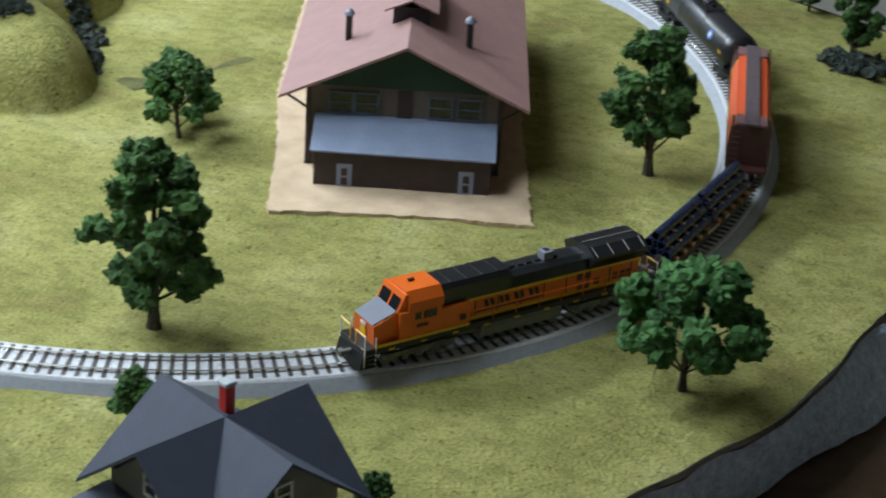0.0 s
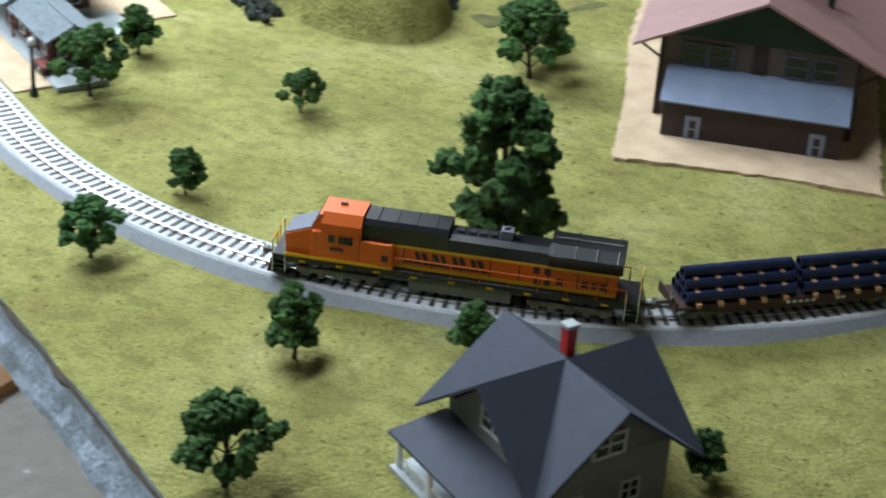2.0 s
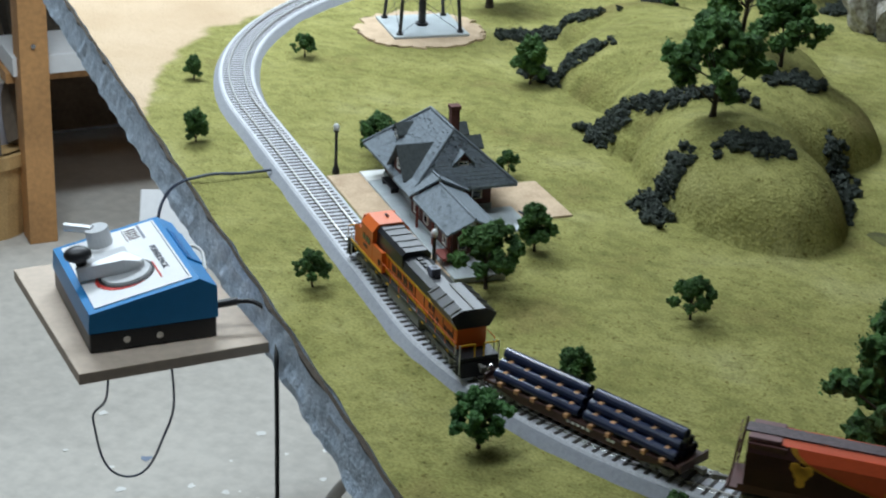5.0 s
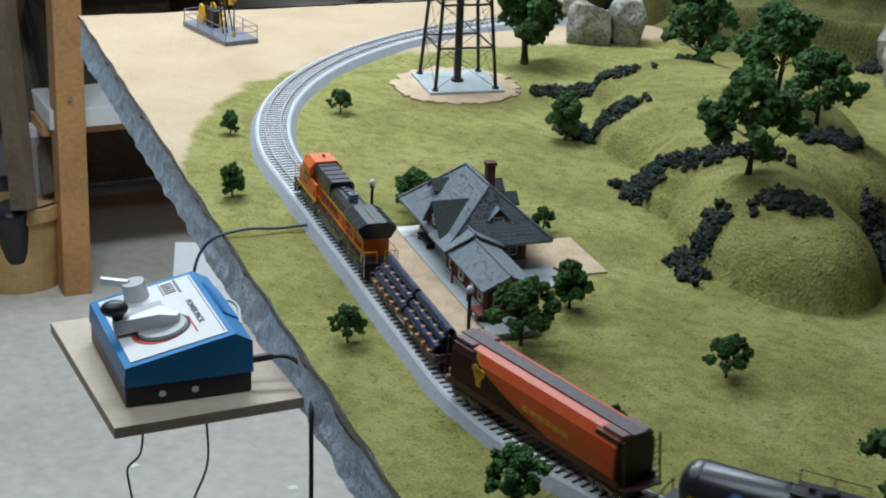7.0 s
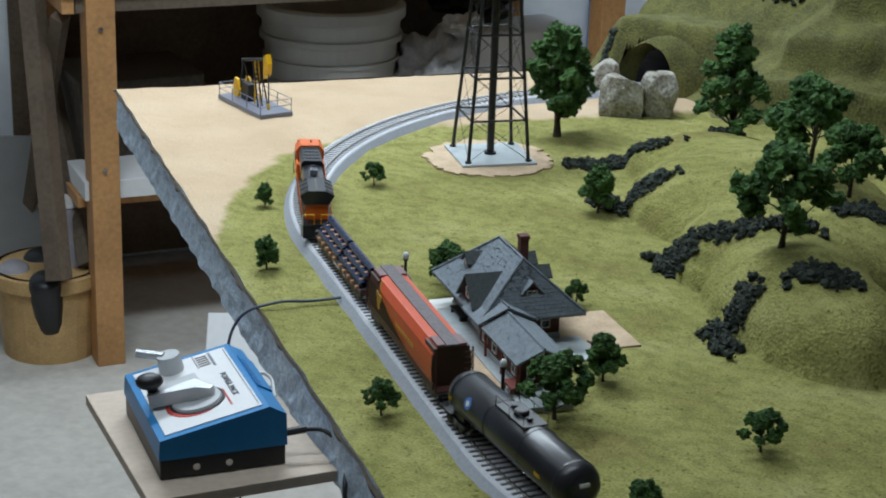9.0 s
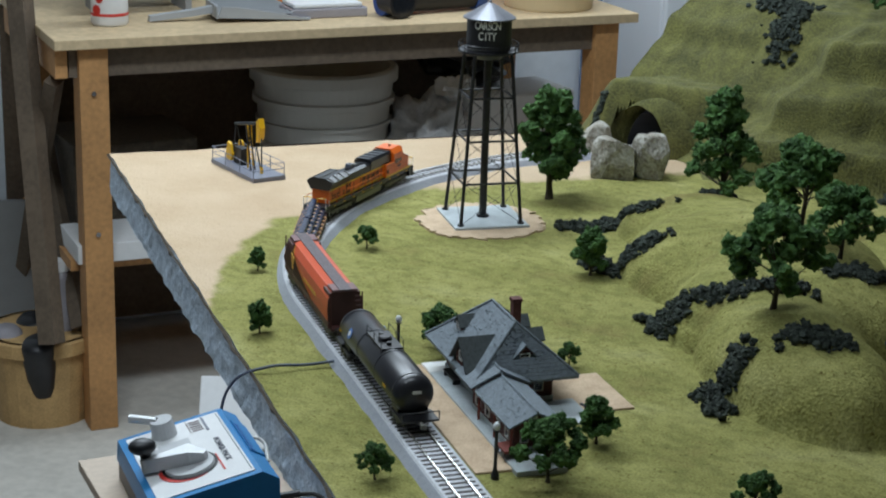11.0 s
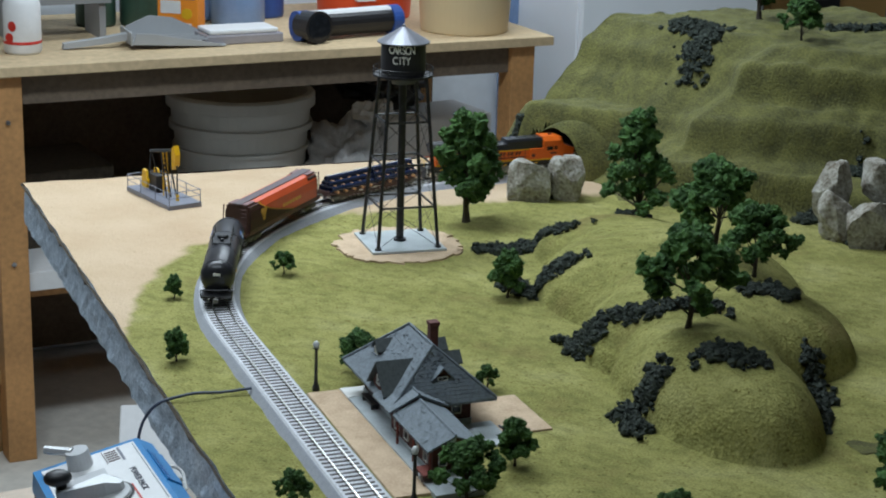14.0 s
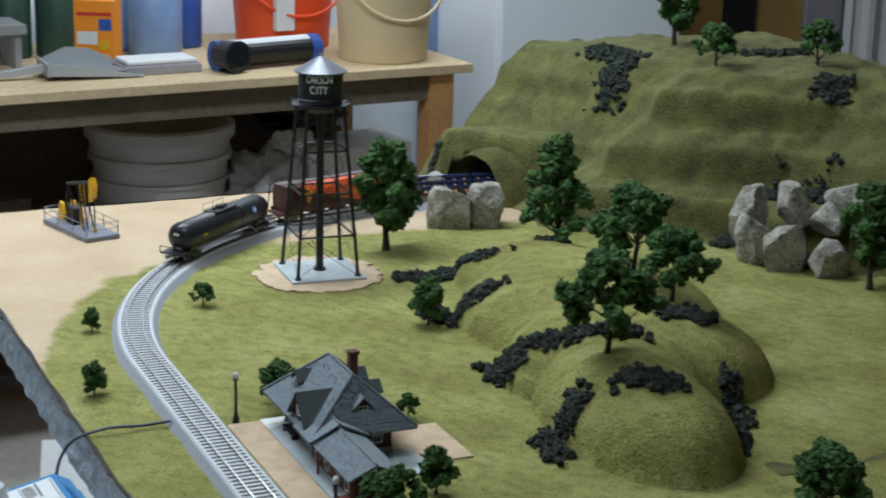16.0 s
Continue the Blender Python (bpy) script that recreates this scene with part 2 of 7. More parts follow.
def slab(faces, thick):
    """Roof planes with thickness downwards."""
    bm = poly(*faces)
    bmesh.ops.recalc_face_normals(bm, faces=bm.faces)
    if sum(f.normal.z for f in bm.faces) < 0:
        bmesh.ops.reverse_faces(bm, faces=bm.faces)
    g = bmesh.ops.extrude_face_region(bm, geom=bm.faces[:])
    for v in g["geom"]:
        if isinstance(v, bmesh.types.BMVert):
            v.co.z -= thick
    return bm


def blob(bm, c, r, rough=0.25, sub=2, squash=0.85):
    g = bmesh.ops.create_icosphere(bm, subdivisions=sub, radius=1)
    off = Vector((random.random(), random.random(), random.random())) * 50
    for v in g["verts"]:
        n = v.co.normalized()
        k = 1 + rough * noise.noise(n * 2.2 + off) * 1.6 + rough * 0.8 * noise.noise(n * 5.5 + off) + rough * 0.7 * noise.noise(n * 12 + off)
        v.co = Vector(c) + Vector((n.x, n.y, n.z * squash)) * r * k
    return bm


def tube(name, pts, r, material, label, category):
    cu = bpy.data.curves.new(name, "CURVE")
    cu.dimensions, cu.bevel_depth, cu.bevel_resolution, cu.resolution_u = "3D", r * S, 2, 8
    sp = cu.splines.new("BEZIER")
    sp.bezier_points.add(len(pts) - 1)
    for p, c in zip(sp.bezier_points, pts):
        p.co = Vector(c) * S
        p.handle_left_type = p.handle_right_type = "AUTO"
    cu.materials.append(material)
    ob = new(name, cu)
    return tagged(ob, label, category)


# ---- plan: layout corner, its long and short directions, the oval track ----
U, V = Vector((-0.77162, 0.63608)), Vector((0.63608, 0.77162))
YAW_U = math.degrees(math.atan2(U.y, U.x))
CORNER = Vector((-0.21, 0.335))
R2, RUN = 0.3123, 0.282
T0 = Vector((-0.49824, 0.62972))
C2 = T0 + U * RUN + V * R2
# near curve, walked back from the straight: (degrees turned, radius) of its arcs
NEAR = ((70, 0.2825), (30, 0.24), (95, 0.34))


def ab(a, b, z=0.0):
    p = CORNER + U * a + V * b
    return Vector((p.x, p.y, z))


def to_ab(x, y):
    d = Vector((x, y)) - CORNER
    return d.dot(U), d.dot(V)


def track(s):
    """Point and heading (radians) of the track's middle, s along it from the start of the straight."""
    if s < 0:
        p, back, left = T0.copy(), math.atan2(-U.y, -U.x), -s
        for degrees_, r in NEAR:
            turn = min(left / r, math.radians(degrees_))
            c = p + r * Vector((-math.sin(back), math.cos(back)))
            p = c + r * Vector((math.sin(back + turn), -math.cos(back + turn)))
            back, left = back + turn, left - turn * r
            if left <= 1e-9:
                break
        return p, back + math.pi
    if s > RUN:
        f = (s - RUN) / R2
        p = C2 - V * R2 * math.cos(f) + U * R2 * math.sin(f)
        return p, math.atan2(U.y, U.x) - f
    return T0 + U * s, math.atan2(U.y, U.x)


def step(x):
    x = min(1.0, max(0.0, x))
    return x * x * (3 - 2 * x)


# ---- the layout board ----
def sand_line(b):
    return 0.938 - 0.21 * math.exp(-(max(b, -0.02) + 0.01) / 0.06)


A0, A1, B0, B1 = 0.036, 1.085, -0.006, 0.712


def near_edge(b):
    return A0 + 0.020 * step((b - 0.315) / 0.09)


def build_ground():
    na, nb = 260, 180
    verts, faces, sand = [], [], []
    for i in range(na + 1):
        for j in range(nb + 1):
            a0 = near_edge(B0 + (B1 - B0) * j / nb)
            a = a0 + (A1 - a0) * i / na
            lo = B0 - 0.014 * max(0.0, (a - 0.2) / 0.88)
            b = lo + (B1 - lo) * j / nb
            edge = 0.0013 * noise.noise((a * 40, b * 40, 3))
            if j == 0:
                b += edge
            if i == 0:
                a += edge * 2
            p = ab(a, b)
            z = 0.0011 * noise.noise((p.x * 18, p.y * 18, 0)) + 0.0005 * noise.noise((p.x * 70, p.y * 70, 4))
            verts.append((p.x * S, p.y * S, z * S))
            d = a - sand_line(b) + 0.012 * noise.noise((p.x * 45, p.y * 45, 9)) + 0.004 * noise.noise((p.x * 150, p.y * 150, 2))
            sand.append(min(1.0, max(0.0, 0.5 + d / 0.008)))
    w = nb + 1
    faces = [(i * w + j, (i + 1) * w + j, (i + 1) * w + j + 1, i * w + j + 1) for i in range(na) for j in range(nb)]
    me = bpy.data.meshes.new("ground")
    me.from_pydata(verts, [], faces)
    me.attributes.new("sand", "FLOAT", "POINT").data.foreach_set("value", sand)
    m = bpy.data.materials.new("turf_and_sand")
    m.use_nodes = True
    nt = m.node_tree
    L = nt.links.new
    bsdf = nt.nodes["Principled BSDF"]
    bsdf.inputs["Roughness"].default_value = 0.95
    bsdf.inputs["Specular IOR Level"].default_value = 0.1
    tc = nt.nodes.new("ShaderNodeTexCoord")

    def nz(scale, detail=4, stretch=None):
        n = nt.nodes.new("ShaderNodeTexNoise")
        n.inputs["Scale"].default_value, n.inputs["Detail"].default_value = scale, detail
        if stretch:
            mp = nt.nodes.new("ShaderNodeMapping")
            mp.inputs["Scale"].default_value, mp.inputs["Rotation"].default_value = stretch, (0, 0, 0.6)
            L(tc.outputs["Object"], mp.inputs[0]), L(mp.outputs[0], n.inputs[0])
        else:
            L(tc.outputs["Object"], n.inputs[0])
        return n.outputs[0]

    def ramp(fac, stops):
        r = nt.nodes.new("ShaderNodeValToRGB")
        els = r.color_ramp.elements
        while len(els) < len(stops):
            els.new(0.5)
        for e, (p, c) in zip(els, stops):
            e.position, e.color = p, (*c, 1)
        L(fac, r.inputs[0])
        return r.outputs[0]

    def mix(kind, fac, a, b):
        x = nt.nodes.new("ShaderNodeMix")
        x.data_type, x.blend_type = "RGBA", kind
        if isinstance(fac, float):
            x.inputs[0].default_value = fac
        else:
            L(fac, x.inputs[0])
        L(a, x.inputs[6]), L(b, x.inputs[7])
        return x.outputs[2]
    big = ramp(nz(10, 5), [(0.30, (0.236, 0.205, 0.076)), (0.42, (0.262, 0.255, 0.085)), (0.57, (0.322, 0.308, 0.110)), (0.7, (0.370, 0.352, 0.148))])
    streak = ramp(nz(52, 5, (1, 1.35, 1)), [(0.36, (0.62, 0.63, 0.62)), (0.56, (1, 1, 1))])
    grain = ramp(nz(420, 3), [(0.35, (0.75, 0.74, 0.67)), (0.62, (1.08, 1.08, 1.04))])
    fleck = ramp(nz(190, 3), [(0.30, (0.40, 0.33, 0.22)), (0.38, (1, 1, 1))])
    turf = mix("MULTIPLY", 1.0, mix("MULTIPLY", 0.62, big, streak), mix("MULTIPLY", 0.8, grain, fleck))
    sandc = mix("MULTIPLY", 0.5, ramp(nz(9, 3), [(0.3, (0.51, 0.375, 0.245)), (0.7, (0.59, 0.45, 0.31))]), ramp(nz(600, 2), [(0.3, (0.72, 0.72, 0.7)), (0.65, (1, 1, 1))]))
    at = nt.nodes.new("ShaderNodeAttribute")
    at.attribute_name = "sand"
    L(mix("MIX", at.outputs["Fac"], turf, sandc), bsdf.inputs["Base Color"])
    hs = nt.nodes.new("ShaderNodeMath")
    hs.operation = "ADD"
    L(nz(52, 5, (1, 1.35, 1)), hs.inputs[0]), L(nz(300, 3), hs.inputs[1])
    bp = nt.nodes.new("ShaderNodeBump")
    bp.inputs["Distance"].default_value = 0.0022
    L(hs.outputs[0], bp.inputs["Height"]), L(bp.outputs[0], bsdf.inputs["Normal"])
    me.materials.append(m)
    me.polygons.foreach_set("use_smooth", [True] * len(me.polygons))
    tagged(new("ground", me), "olive scatter turf with a bare sandy corner on a foam board", "ground", kind="structure")


build_ground()


def build_board():
    """The foam slab under the turf, with a hacked rough side, and the framed table that carries it."""
    bm = bmesh.new()
    n = 150
    ring = []
    for i in range(n + 1):
        a = A0 + (A1 - A0) * i / n
        ring.append((a, B0 - 0.014 * max(0.0, (a - 0.2) / 0.88) + 0.0013 * noise.noise((a * 40, 0, 3)), 0, -1))
    ring += [(A1, B0 - 0.02 + (B1 - B0 + 0.02) * j / 90, 1, 0) for j in range(1, 91)]
    ring += [(A1 - (A1 - A0) * i / 60, B1, 0, 1) for i in range(1, 61)]
    ring += [(A0 + 0.0026 * noise.noise((A0 * 40, (B1 - (B1 - B0) * j / 90) * 40, 3)), B1 - (B1 - B0) * j / 90, -1, 0) for j in range(1, 90)]
    rows = []
    for k, z in enumerate((-0.0012, -0.005, -0.011, -0.018, -0.025, -0.031)):
        row = []
        for a, b, da, db in ring:
            w = 0.0010 + (0.0016 * noise.noise((a * 60, b * 60, z * 160)) + 0.0011 * noise.noise((a * 170, b * 170, z * 300))) * (k > 0) + 0.0003 * k
            top_a = near_edge(b) - A0 if da == -1 else 0.0
            p = ab(a + top_a * (1 - k / 5) - da * 0.002 + da * w, b - db * 0.002 + db * w, z)
            row.append(bm.verts.new(p))
        rows.append(row)
    m = len(ring)
    for r0, r1 in zip(rows, rows[1:]):
        for i in range(m):
            bm.faces.new((r0[i], r0[(i + 1) % m], r1[(i + 1) % m], r1[i]))
    bm.faces.new(rows[-1])
    board = part("layout_board", bm, FOAM, None, "", False)
    tagged(board, "pale blue foam board with a roughly carved side", "board", kind="structure")
    bm = bmesh.new()
    lip = []
    for a, b, da, db in ring:
        k = 0.0005 + 0.0022 * max(0.0, noise.noise((a * 55, b * 55, 8)))
        a += near_edge(b) - A0 if da == -1 else 0.0
        lip.append([bm.verts.new(ab(a + da * 0.0012, b + db * 0.0012, 0.0006)), bm.verts.new(ab(a + da * (0.002 + k * 0.6), b + db * (0.002 + k * 0.6), -0.0006)), bm.verts.new(ab(a + da * (0.0008 + k), b + db * (0.0008 + k), -0.0012 - k))])
    for i in range(m):
        p, q = lip[i], lip[(i + 1) % m]
        for c in range(2):
            bm.faces.new((p[c], q[c], q[c + 1], p[c + 1]))
    tagged(part("board_trim", bm, FOAMLIP), "dark crumbled turf lip along the board edge", "trim", kind="structure")
    t = thing("layout_table", put(0, 0), "plain timber table under the model landscape", "table")
    c = ab(0.58, 0.50)
    frame_m = Matrix.Translation((c.x, c.y, 0)) @ Matrix.Rotation(math.radians(YAW_U), 4, "Z")
    for nm, b in (("table_top", box(-0.66, 0.42, -0.19, 0.33, -0.050, -0.0325, 0.001)), ("apron", box(-0.36, 0.36, -0.16, 0.13, -0.085, -0.0502)), *[("leg", box(sx * 0.33 - 0.02, sx * 0.33 + 0.02, sy * 0.10 - 0.02, sy * 0.10 + 0.02, -0.52, -0.0502)) for sx in (-1, 1) for sy in (-1, 1)]):
        bmesh.ops.transform(b, matrix=frame_m, verts=b.verts)
        part(nm, b, TABLEBROWN if nm == "table_top" else PINE, t)


build_board()


# ---- hills ----
FOOT = [(0.45, 0.70), (0.6, 0.625), (0.7, 0.566), (0.83, 0.508), (0.875, 0.445), (0.914, 0.404), (0.95, 0.414), (0.985, 0.410), (1.03, 0.392), (1.1, 0.365)]


def foot_b(a):
    for (a0, b0), (a1, b1) in zip(FOOT, FOOT[1:]):
        if a <= a1:
            return b0 + (b1 - b0) * (a - a0) / (a1 - a0)
    return FOOT[-1][1]


def mountain_z(a, b):
    n1 = noise.noise((a * 7, b * 7, 1.5))
    left = step((0.955 - a) / 0.07)
    d = (b - foot_b(a)) * (0.88 + 0.25 * step((a - 0.93) / 0.05)) + 0.008 * n1
    t = d / 0.118
    q = min(1.0, max(0.0, t))
    # three carved ledges: a shelf, a steep riser and a rounded lip, fading out towards the tunnel
    for place, drift, size in ((0.16, 0.05, 0.31), (0.44, 0.09, 0.13), (0.755, 0.06, 0.27)):
        g = place + drift * noise.noise((a * 4.5, place * 9, 3)) + 0.012 * noise.noise((a * 30, place, 6))
        k = size * (0.25 + 0.75 * left) * (0.75 + 0.9 * noise.noise((a * 8, place * 20, 8)))
        x = (q - g) / 0.10
        q += k * math.tanh((q - g) / 0.017) * math.exp(-x * x) * 0.62
    q = min(1.0, max(0.0, q))
    s = 0.62 * q + 0.38 * step(q)
    h = 0.116 * s if t > 0 else -0.004 + 0.05 * t
    # bank over the tunnel mouth
    bank = step((b - 0.386 - min(0.034, max(-0.03, 1.0 - a))) / 0.026) * step((a - 0.915) / 0.06) * step((1.10 - a) / 0.07) * 0.060
    h = max(h, bank - 0.004)
    h *= step((a - 0.42) / 0.14)
    rough = step(t * 2 + 0.3)
    h += (0.0035 * noise.noise((a * 13, b * 13, 5)) + 0.0026 * noise.noise((a * 38, b * 38, 5)) + 0.0018 * noise.noise((a * 95, b * 95, 7)) + 0.0004 * noise.noise((a * 210, b * 210, 7))) * rough
    return max(h, -0.006)


def mound_z(a, b):
    h = 0.0
    for ca, cb, ra, rb, z, turn in ((0.496, 0.259, 0.068, 0.045, 0.034, 0.0), (0.595, 0.310, 0.078, 0.082, 0.034, 0.0), (0.690, 0.330, 0.100, 0.086, 0.032, 0.2), (0.780, 0.345, 0.066, 0.066, 0.020, 0.2), (0.595, 0.260, 0.050, 0.036, 0.020, 0.2), (0.538, 0.268, 0.055, 0.050, 0.030, 0.3)):
        x, y = a - ca, b - cb
        x, y = x * math.cos(turn) + y * math.sin(turn), -x * math.sin(turn) + y * math.cos(turn)
        q = (x / ra) ** 2 + (y / rb) ** 2
        top = z * max(0.0, 1 - q ** 1.9) ** 0.62 + 0.007 * math.exp(-2.2 * q)
        h = (h ** 4 + top ** 4) ** 0.25
    return h - 0.0035 + 0.0022 * noise.noise((a * 26, b * 26, 2)) + 0.0008 * noise.noise((a * 80, b * 80, 2))


def heightfield(name, fn, a0, a1, b0, b1, stepsize, skip, label, material):
    na, nb = int((a1 - a0) / stepsize), int((b1 - b0) / stepsize)
    grid, verts, faces = {}, [], []
    for i in range(na + 1):
        for j in range(nb + 1):
            a, b = a0 + i * stepsize, b0 + j * stepsize
            grid[i, j] = fn(a, b)
            p = ab(a, b, grid[i, j])
            verts.append(tuple(p * S))
    w = nb + 1
    for i in range(na):
        for j in range(nb):
            zs = [grid[i, j], grid[i + 1, j], grid[i + 1, j + 1], grid[i, j + 1]]
            if max(zs) < -0.0035 or skip(a0 + (i + 0.5) * stepsize, b0 + (j + 0.5) * stepsize, sum(zs) / 4):
                continue
            faces.append((i * w + j, (i + 1) * w + j, (i + 1) * w + j + 1, i * w + j + 1))
    # the cut sides at the board's edge go down to the board
    for run in ([na * w + j for j in range(nb + 1)], [i * w + nb for i in range(na + 1)]):
        low = len(verts)
        verts += [(verts[k][0], verts[k][1], -0.002 * S) for k in run]
        faces += [(p, q, low + n + 1, low + n) for n, (p, q) in enumerate(zip(run, run[1:])) if max(verts[p][2], verts[q][2]) > 0]
    me = bpy.data.meshes.new(name)
    me.from_pydata(verts, [], faces)
    bm = bmesh.new()
    bm.from_mesh(me)
    bmesh.ops.delete(bm, geom=[v for v in bm.verts if not v.link_faces], context="VERTS")
    bm.to_mesh(me)
    bm.free()
    me.materials.append(material)
    me.polygons.foreach_set("use_smooth", [True] * len(me.polygons))
    return tagged(new(name, me), label, "hill")


def in_tunnel(a, b, z):
    p = ab(a, b)
    r = (Vector((p.x, p.y)) - C2).length
    return abs(r - R2) < 0.019 and z < 0.041 - 25 * (r - R2) ** 2 and 0.3 < b < 0.47


heightfield("mountain", mountain_z, 0.43, 1.083, 0.30, 0.710, 0.002, in_tunnel, "steep terraced hillside covered in olive turf with a tunnel mouth", TURF)
heightfield("mound", mound_z, 0.40, 0.88, 0.14, 0.44, 0.003, lambda a, b, z: False, "low rolling mound covered in olive turf", bpy.data.materials["turf_and_sand"])


def surface_z(x, y):
    a, b = to_ab(x, y)
    return max(0.0, mound_z(a, b), mountain_z(a, b) if b > 0.31 and a > 0.44 else 0)


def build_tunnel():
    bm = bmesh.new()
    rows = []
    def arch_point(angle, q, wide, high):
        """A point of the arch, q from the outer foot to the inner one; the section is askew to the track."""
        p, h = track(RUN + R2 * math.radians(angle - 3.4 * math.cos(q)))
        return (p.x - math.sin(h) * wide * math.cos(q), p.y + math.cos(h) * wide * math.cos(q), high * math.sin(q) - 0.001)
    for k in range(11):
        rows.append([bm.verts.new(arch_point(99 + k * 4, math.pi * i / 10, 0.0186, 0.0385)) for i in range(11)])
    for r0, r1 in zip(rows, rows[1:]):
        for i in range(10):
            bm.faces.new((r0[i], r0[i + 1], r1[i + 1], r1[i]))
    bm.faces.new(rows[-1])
    arch = bmesh.new()
    rings = []
    for k in range(5):
        swell = (0.0, 0.0045, 0.0060, 0.0070, 0.0075)[k]
        ring = []
        for i in range(25):
            q = math.pi * i / 24
            w = swell + 0.0012 * noise.noise((q * 3, k * 0.8, 4))
            ring.append(arch.verts.new(arch_point(96.0 + k * 1.5, q, 0.0190 + w, 0.0400 + w)))
        rings.append(ring)
    for r0, r1 in zip(rings, rings[1:]):
        for i in range(24):
            arch.faces.new((r0[i], r0[i + 1], r1[i + 1], r1[i]))
    tagged(part("tunnel_portal", arch, TURF, None, "", True), "rounded turf rim round the tunnel mouth", "tunnel", kind="structure")
    # black shell and end cap: the hole's darkness is put into the colour
    tagged(part("tunnel_dark_lining", bm, TOWERBLACK), "black lining inside the hillside with the tunnel's darkness in its colour", "tunnel", kind="structure")


build_tunnel()


# ---- track ----
def build_track():
    t = thing("track", put(0, 0), "grey moulded roadbed track with nickel rails", "track", kind="structure")
    s0, s1 = -sum(math.radians(d) * r for d, r in NEAR), RUN + R2 * math.radians(150)
    total = s1 - s0
    count = int(total / 0.005)

    def ring(profile, closed, mat_, name):
        bm = bmesh.new()
        rows = []
        for i in range(count + 1):
            p, h = track(s0 + total * i / count)
            side = Vector((-math.sin(h), math.cos(h)))
            rows.append([bm.verts.new((p.x + side.x * o, p.y + side.y * o, z)) for o, z in profile])
        n = len(profile)
        for r0, r1 in zip(rows, rows[1:]):
            for k in range(n if closed else n - 1):
                bm.faces.new((r0[k], r1[k], r1[(k + 1) % n], r0[(k + 1) % n]))
        return part(name, bm, mat_, t, smooth=False)
    ring([(-0.0150, -0.001), (-0.0112, 0.0040), (0.0112, 0.0040), (0.0150, -0.001)], False, BALLAST, "roadbed")
    ring([(-0.0108, 0.0041), (-0.0100, 0.0049), (0.0100, 0.0049), (0.0108, 0.0041)], False, BALLAST_TOP, "ballast_strip")
    for sgn in (-1, 1):
        c = sgn * 0.0047
        ring([(c - 0.0006, 0.0048), (c - 0.00022, 0.0051), (c - 0.00045, 0.0059), (c - 0.00045, 0.0064), (c + 0.00045, 0.0064), (c + 0.00045, 0.0059), (c + 0.00022, 0.0051), (c + 0.0006, 0.0048)], True, RAIL, "rail")
    # sleepers: the stretch the camera passes nearest as single pieces, the rest joined
    piece = None
    rest = bmesh.new()
    n = int(total / 0.0046)
    for i in range(n):
        s = s0 + 0.0046 * i
        p, h = track(s)
        m = Matrix.Translation((p.x, p.y, 0.0046)) @ Matrix.Rotation(h, 4, "Z")
        if -0.55 < s < 0.75:
            if piece is None:
                piece = part("sleeper", box(-0.00080, 0.00080, -0.0087, 0.0087, -0.0006, 0.0006), SLEEPER, t)
                ob = piece
            else:
                ob = new("sleeper", piece.data)
                ob.parent = t
            ob.matrix_basis = Matrix.Translation((p.x * S, p.y * S, 0.0046 * S)) @ Matrix.Rotation(h, 4, "Z")
        elif s < 0 or s < RUN + R2 * 1.8:
            hull_box(rest, -0.00085, 0.00085, -0.0087, 0.0087, -0.0006, 0.0006)
            bmesh.ops.transform(rest, matrix=m, verts=rest.verts[-8:])
    tagged(part("sleepers", rest, SLEEPER, t), kind="stuff")


# ---- rolling stock: x forward, z from the rail top ----
def wheelset(parent, x, r=0.0026):
    bm = bmesh.new()
    for y in (-0.0047, 0.0047):
        rod(bm, (x, y - 0.0006, r), (x, y + 0.0006, r), r, 14)
    rod(bm, (x, -0.0047, r), (x, 0.0047, r), 0.0005, 6)
    part("wheelset", bm, STEEL, parent)


def bogie(parent, x, axles, half, material, z=0.0):
    side = bmesh.new()
    for y in (-0.0068, 0.0068):
        hull_box(side, x - half, x + half, y - 0.0009, y + 0.0009, 0.0022, 0.0042, 0.0004)
        for ax in axles:
            hull_box(side, x + ax - 0.0016, x + ax + 0.0016, y - 0.0013, y + 0.0013, 0.0012, 0.0040, 0.0004)
        for k in range(len(axles) - 1):
            c = x + (axles[k] + axles[k + 1]) / 2
            hull_box(side, c - 0.0014, c + 0.0014, y - 0.0012, y + 0.0012, 0.0008, 0.0032, 0.0003)
    hull_box(side, x - 0.003, x + 0.003, -0.006, 0.006, 0.003, 0.006)
    b = part("bogie_frame", side, material, parent)
    for ax in axles:
        wheelset(b, x + ax)


def coupler(parent, x, sgn):
    part("coupler", boxes((min(x, x + sgn * 0.0045), max(x, x + sgn * 0.0045), -0.0008, 0.0008, 0.0042, 0.0056), (x + sgn * 0.0045 - 0.001, x + sgn * 0.0045 + 0.001, -0.0014, 0.0014, 0.0038, 0.0060), bevel=0.0002), BOGIE, parent)


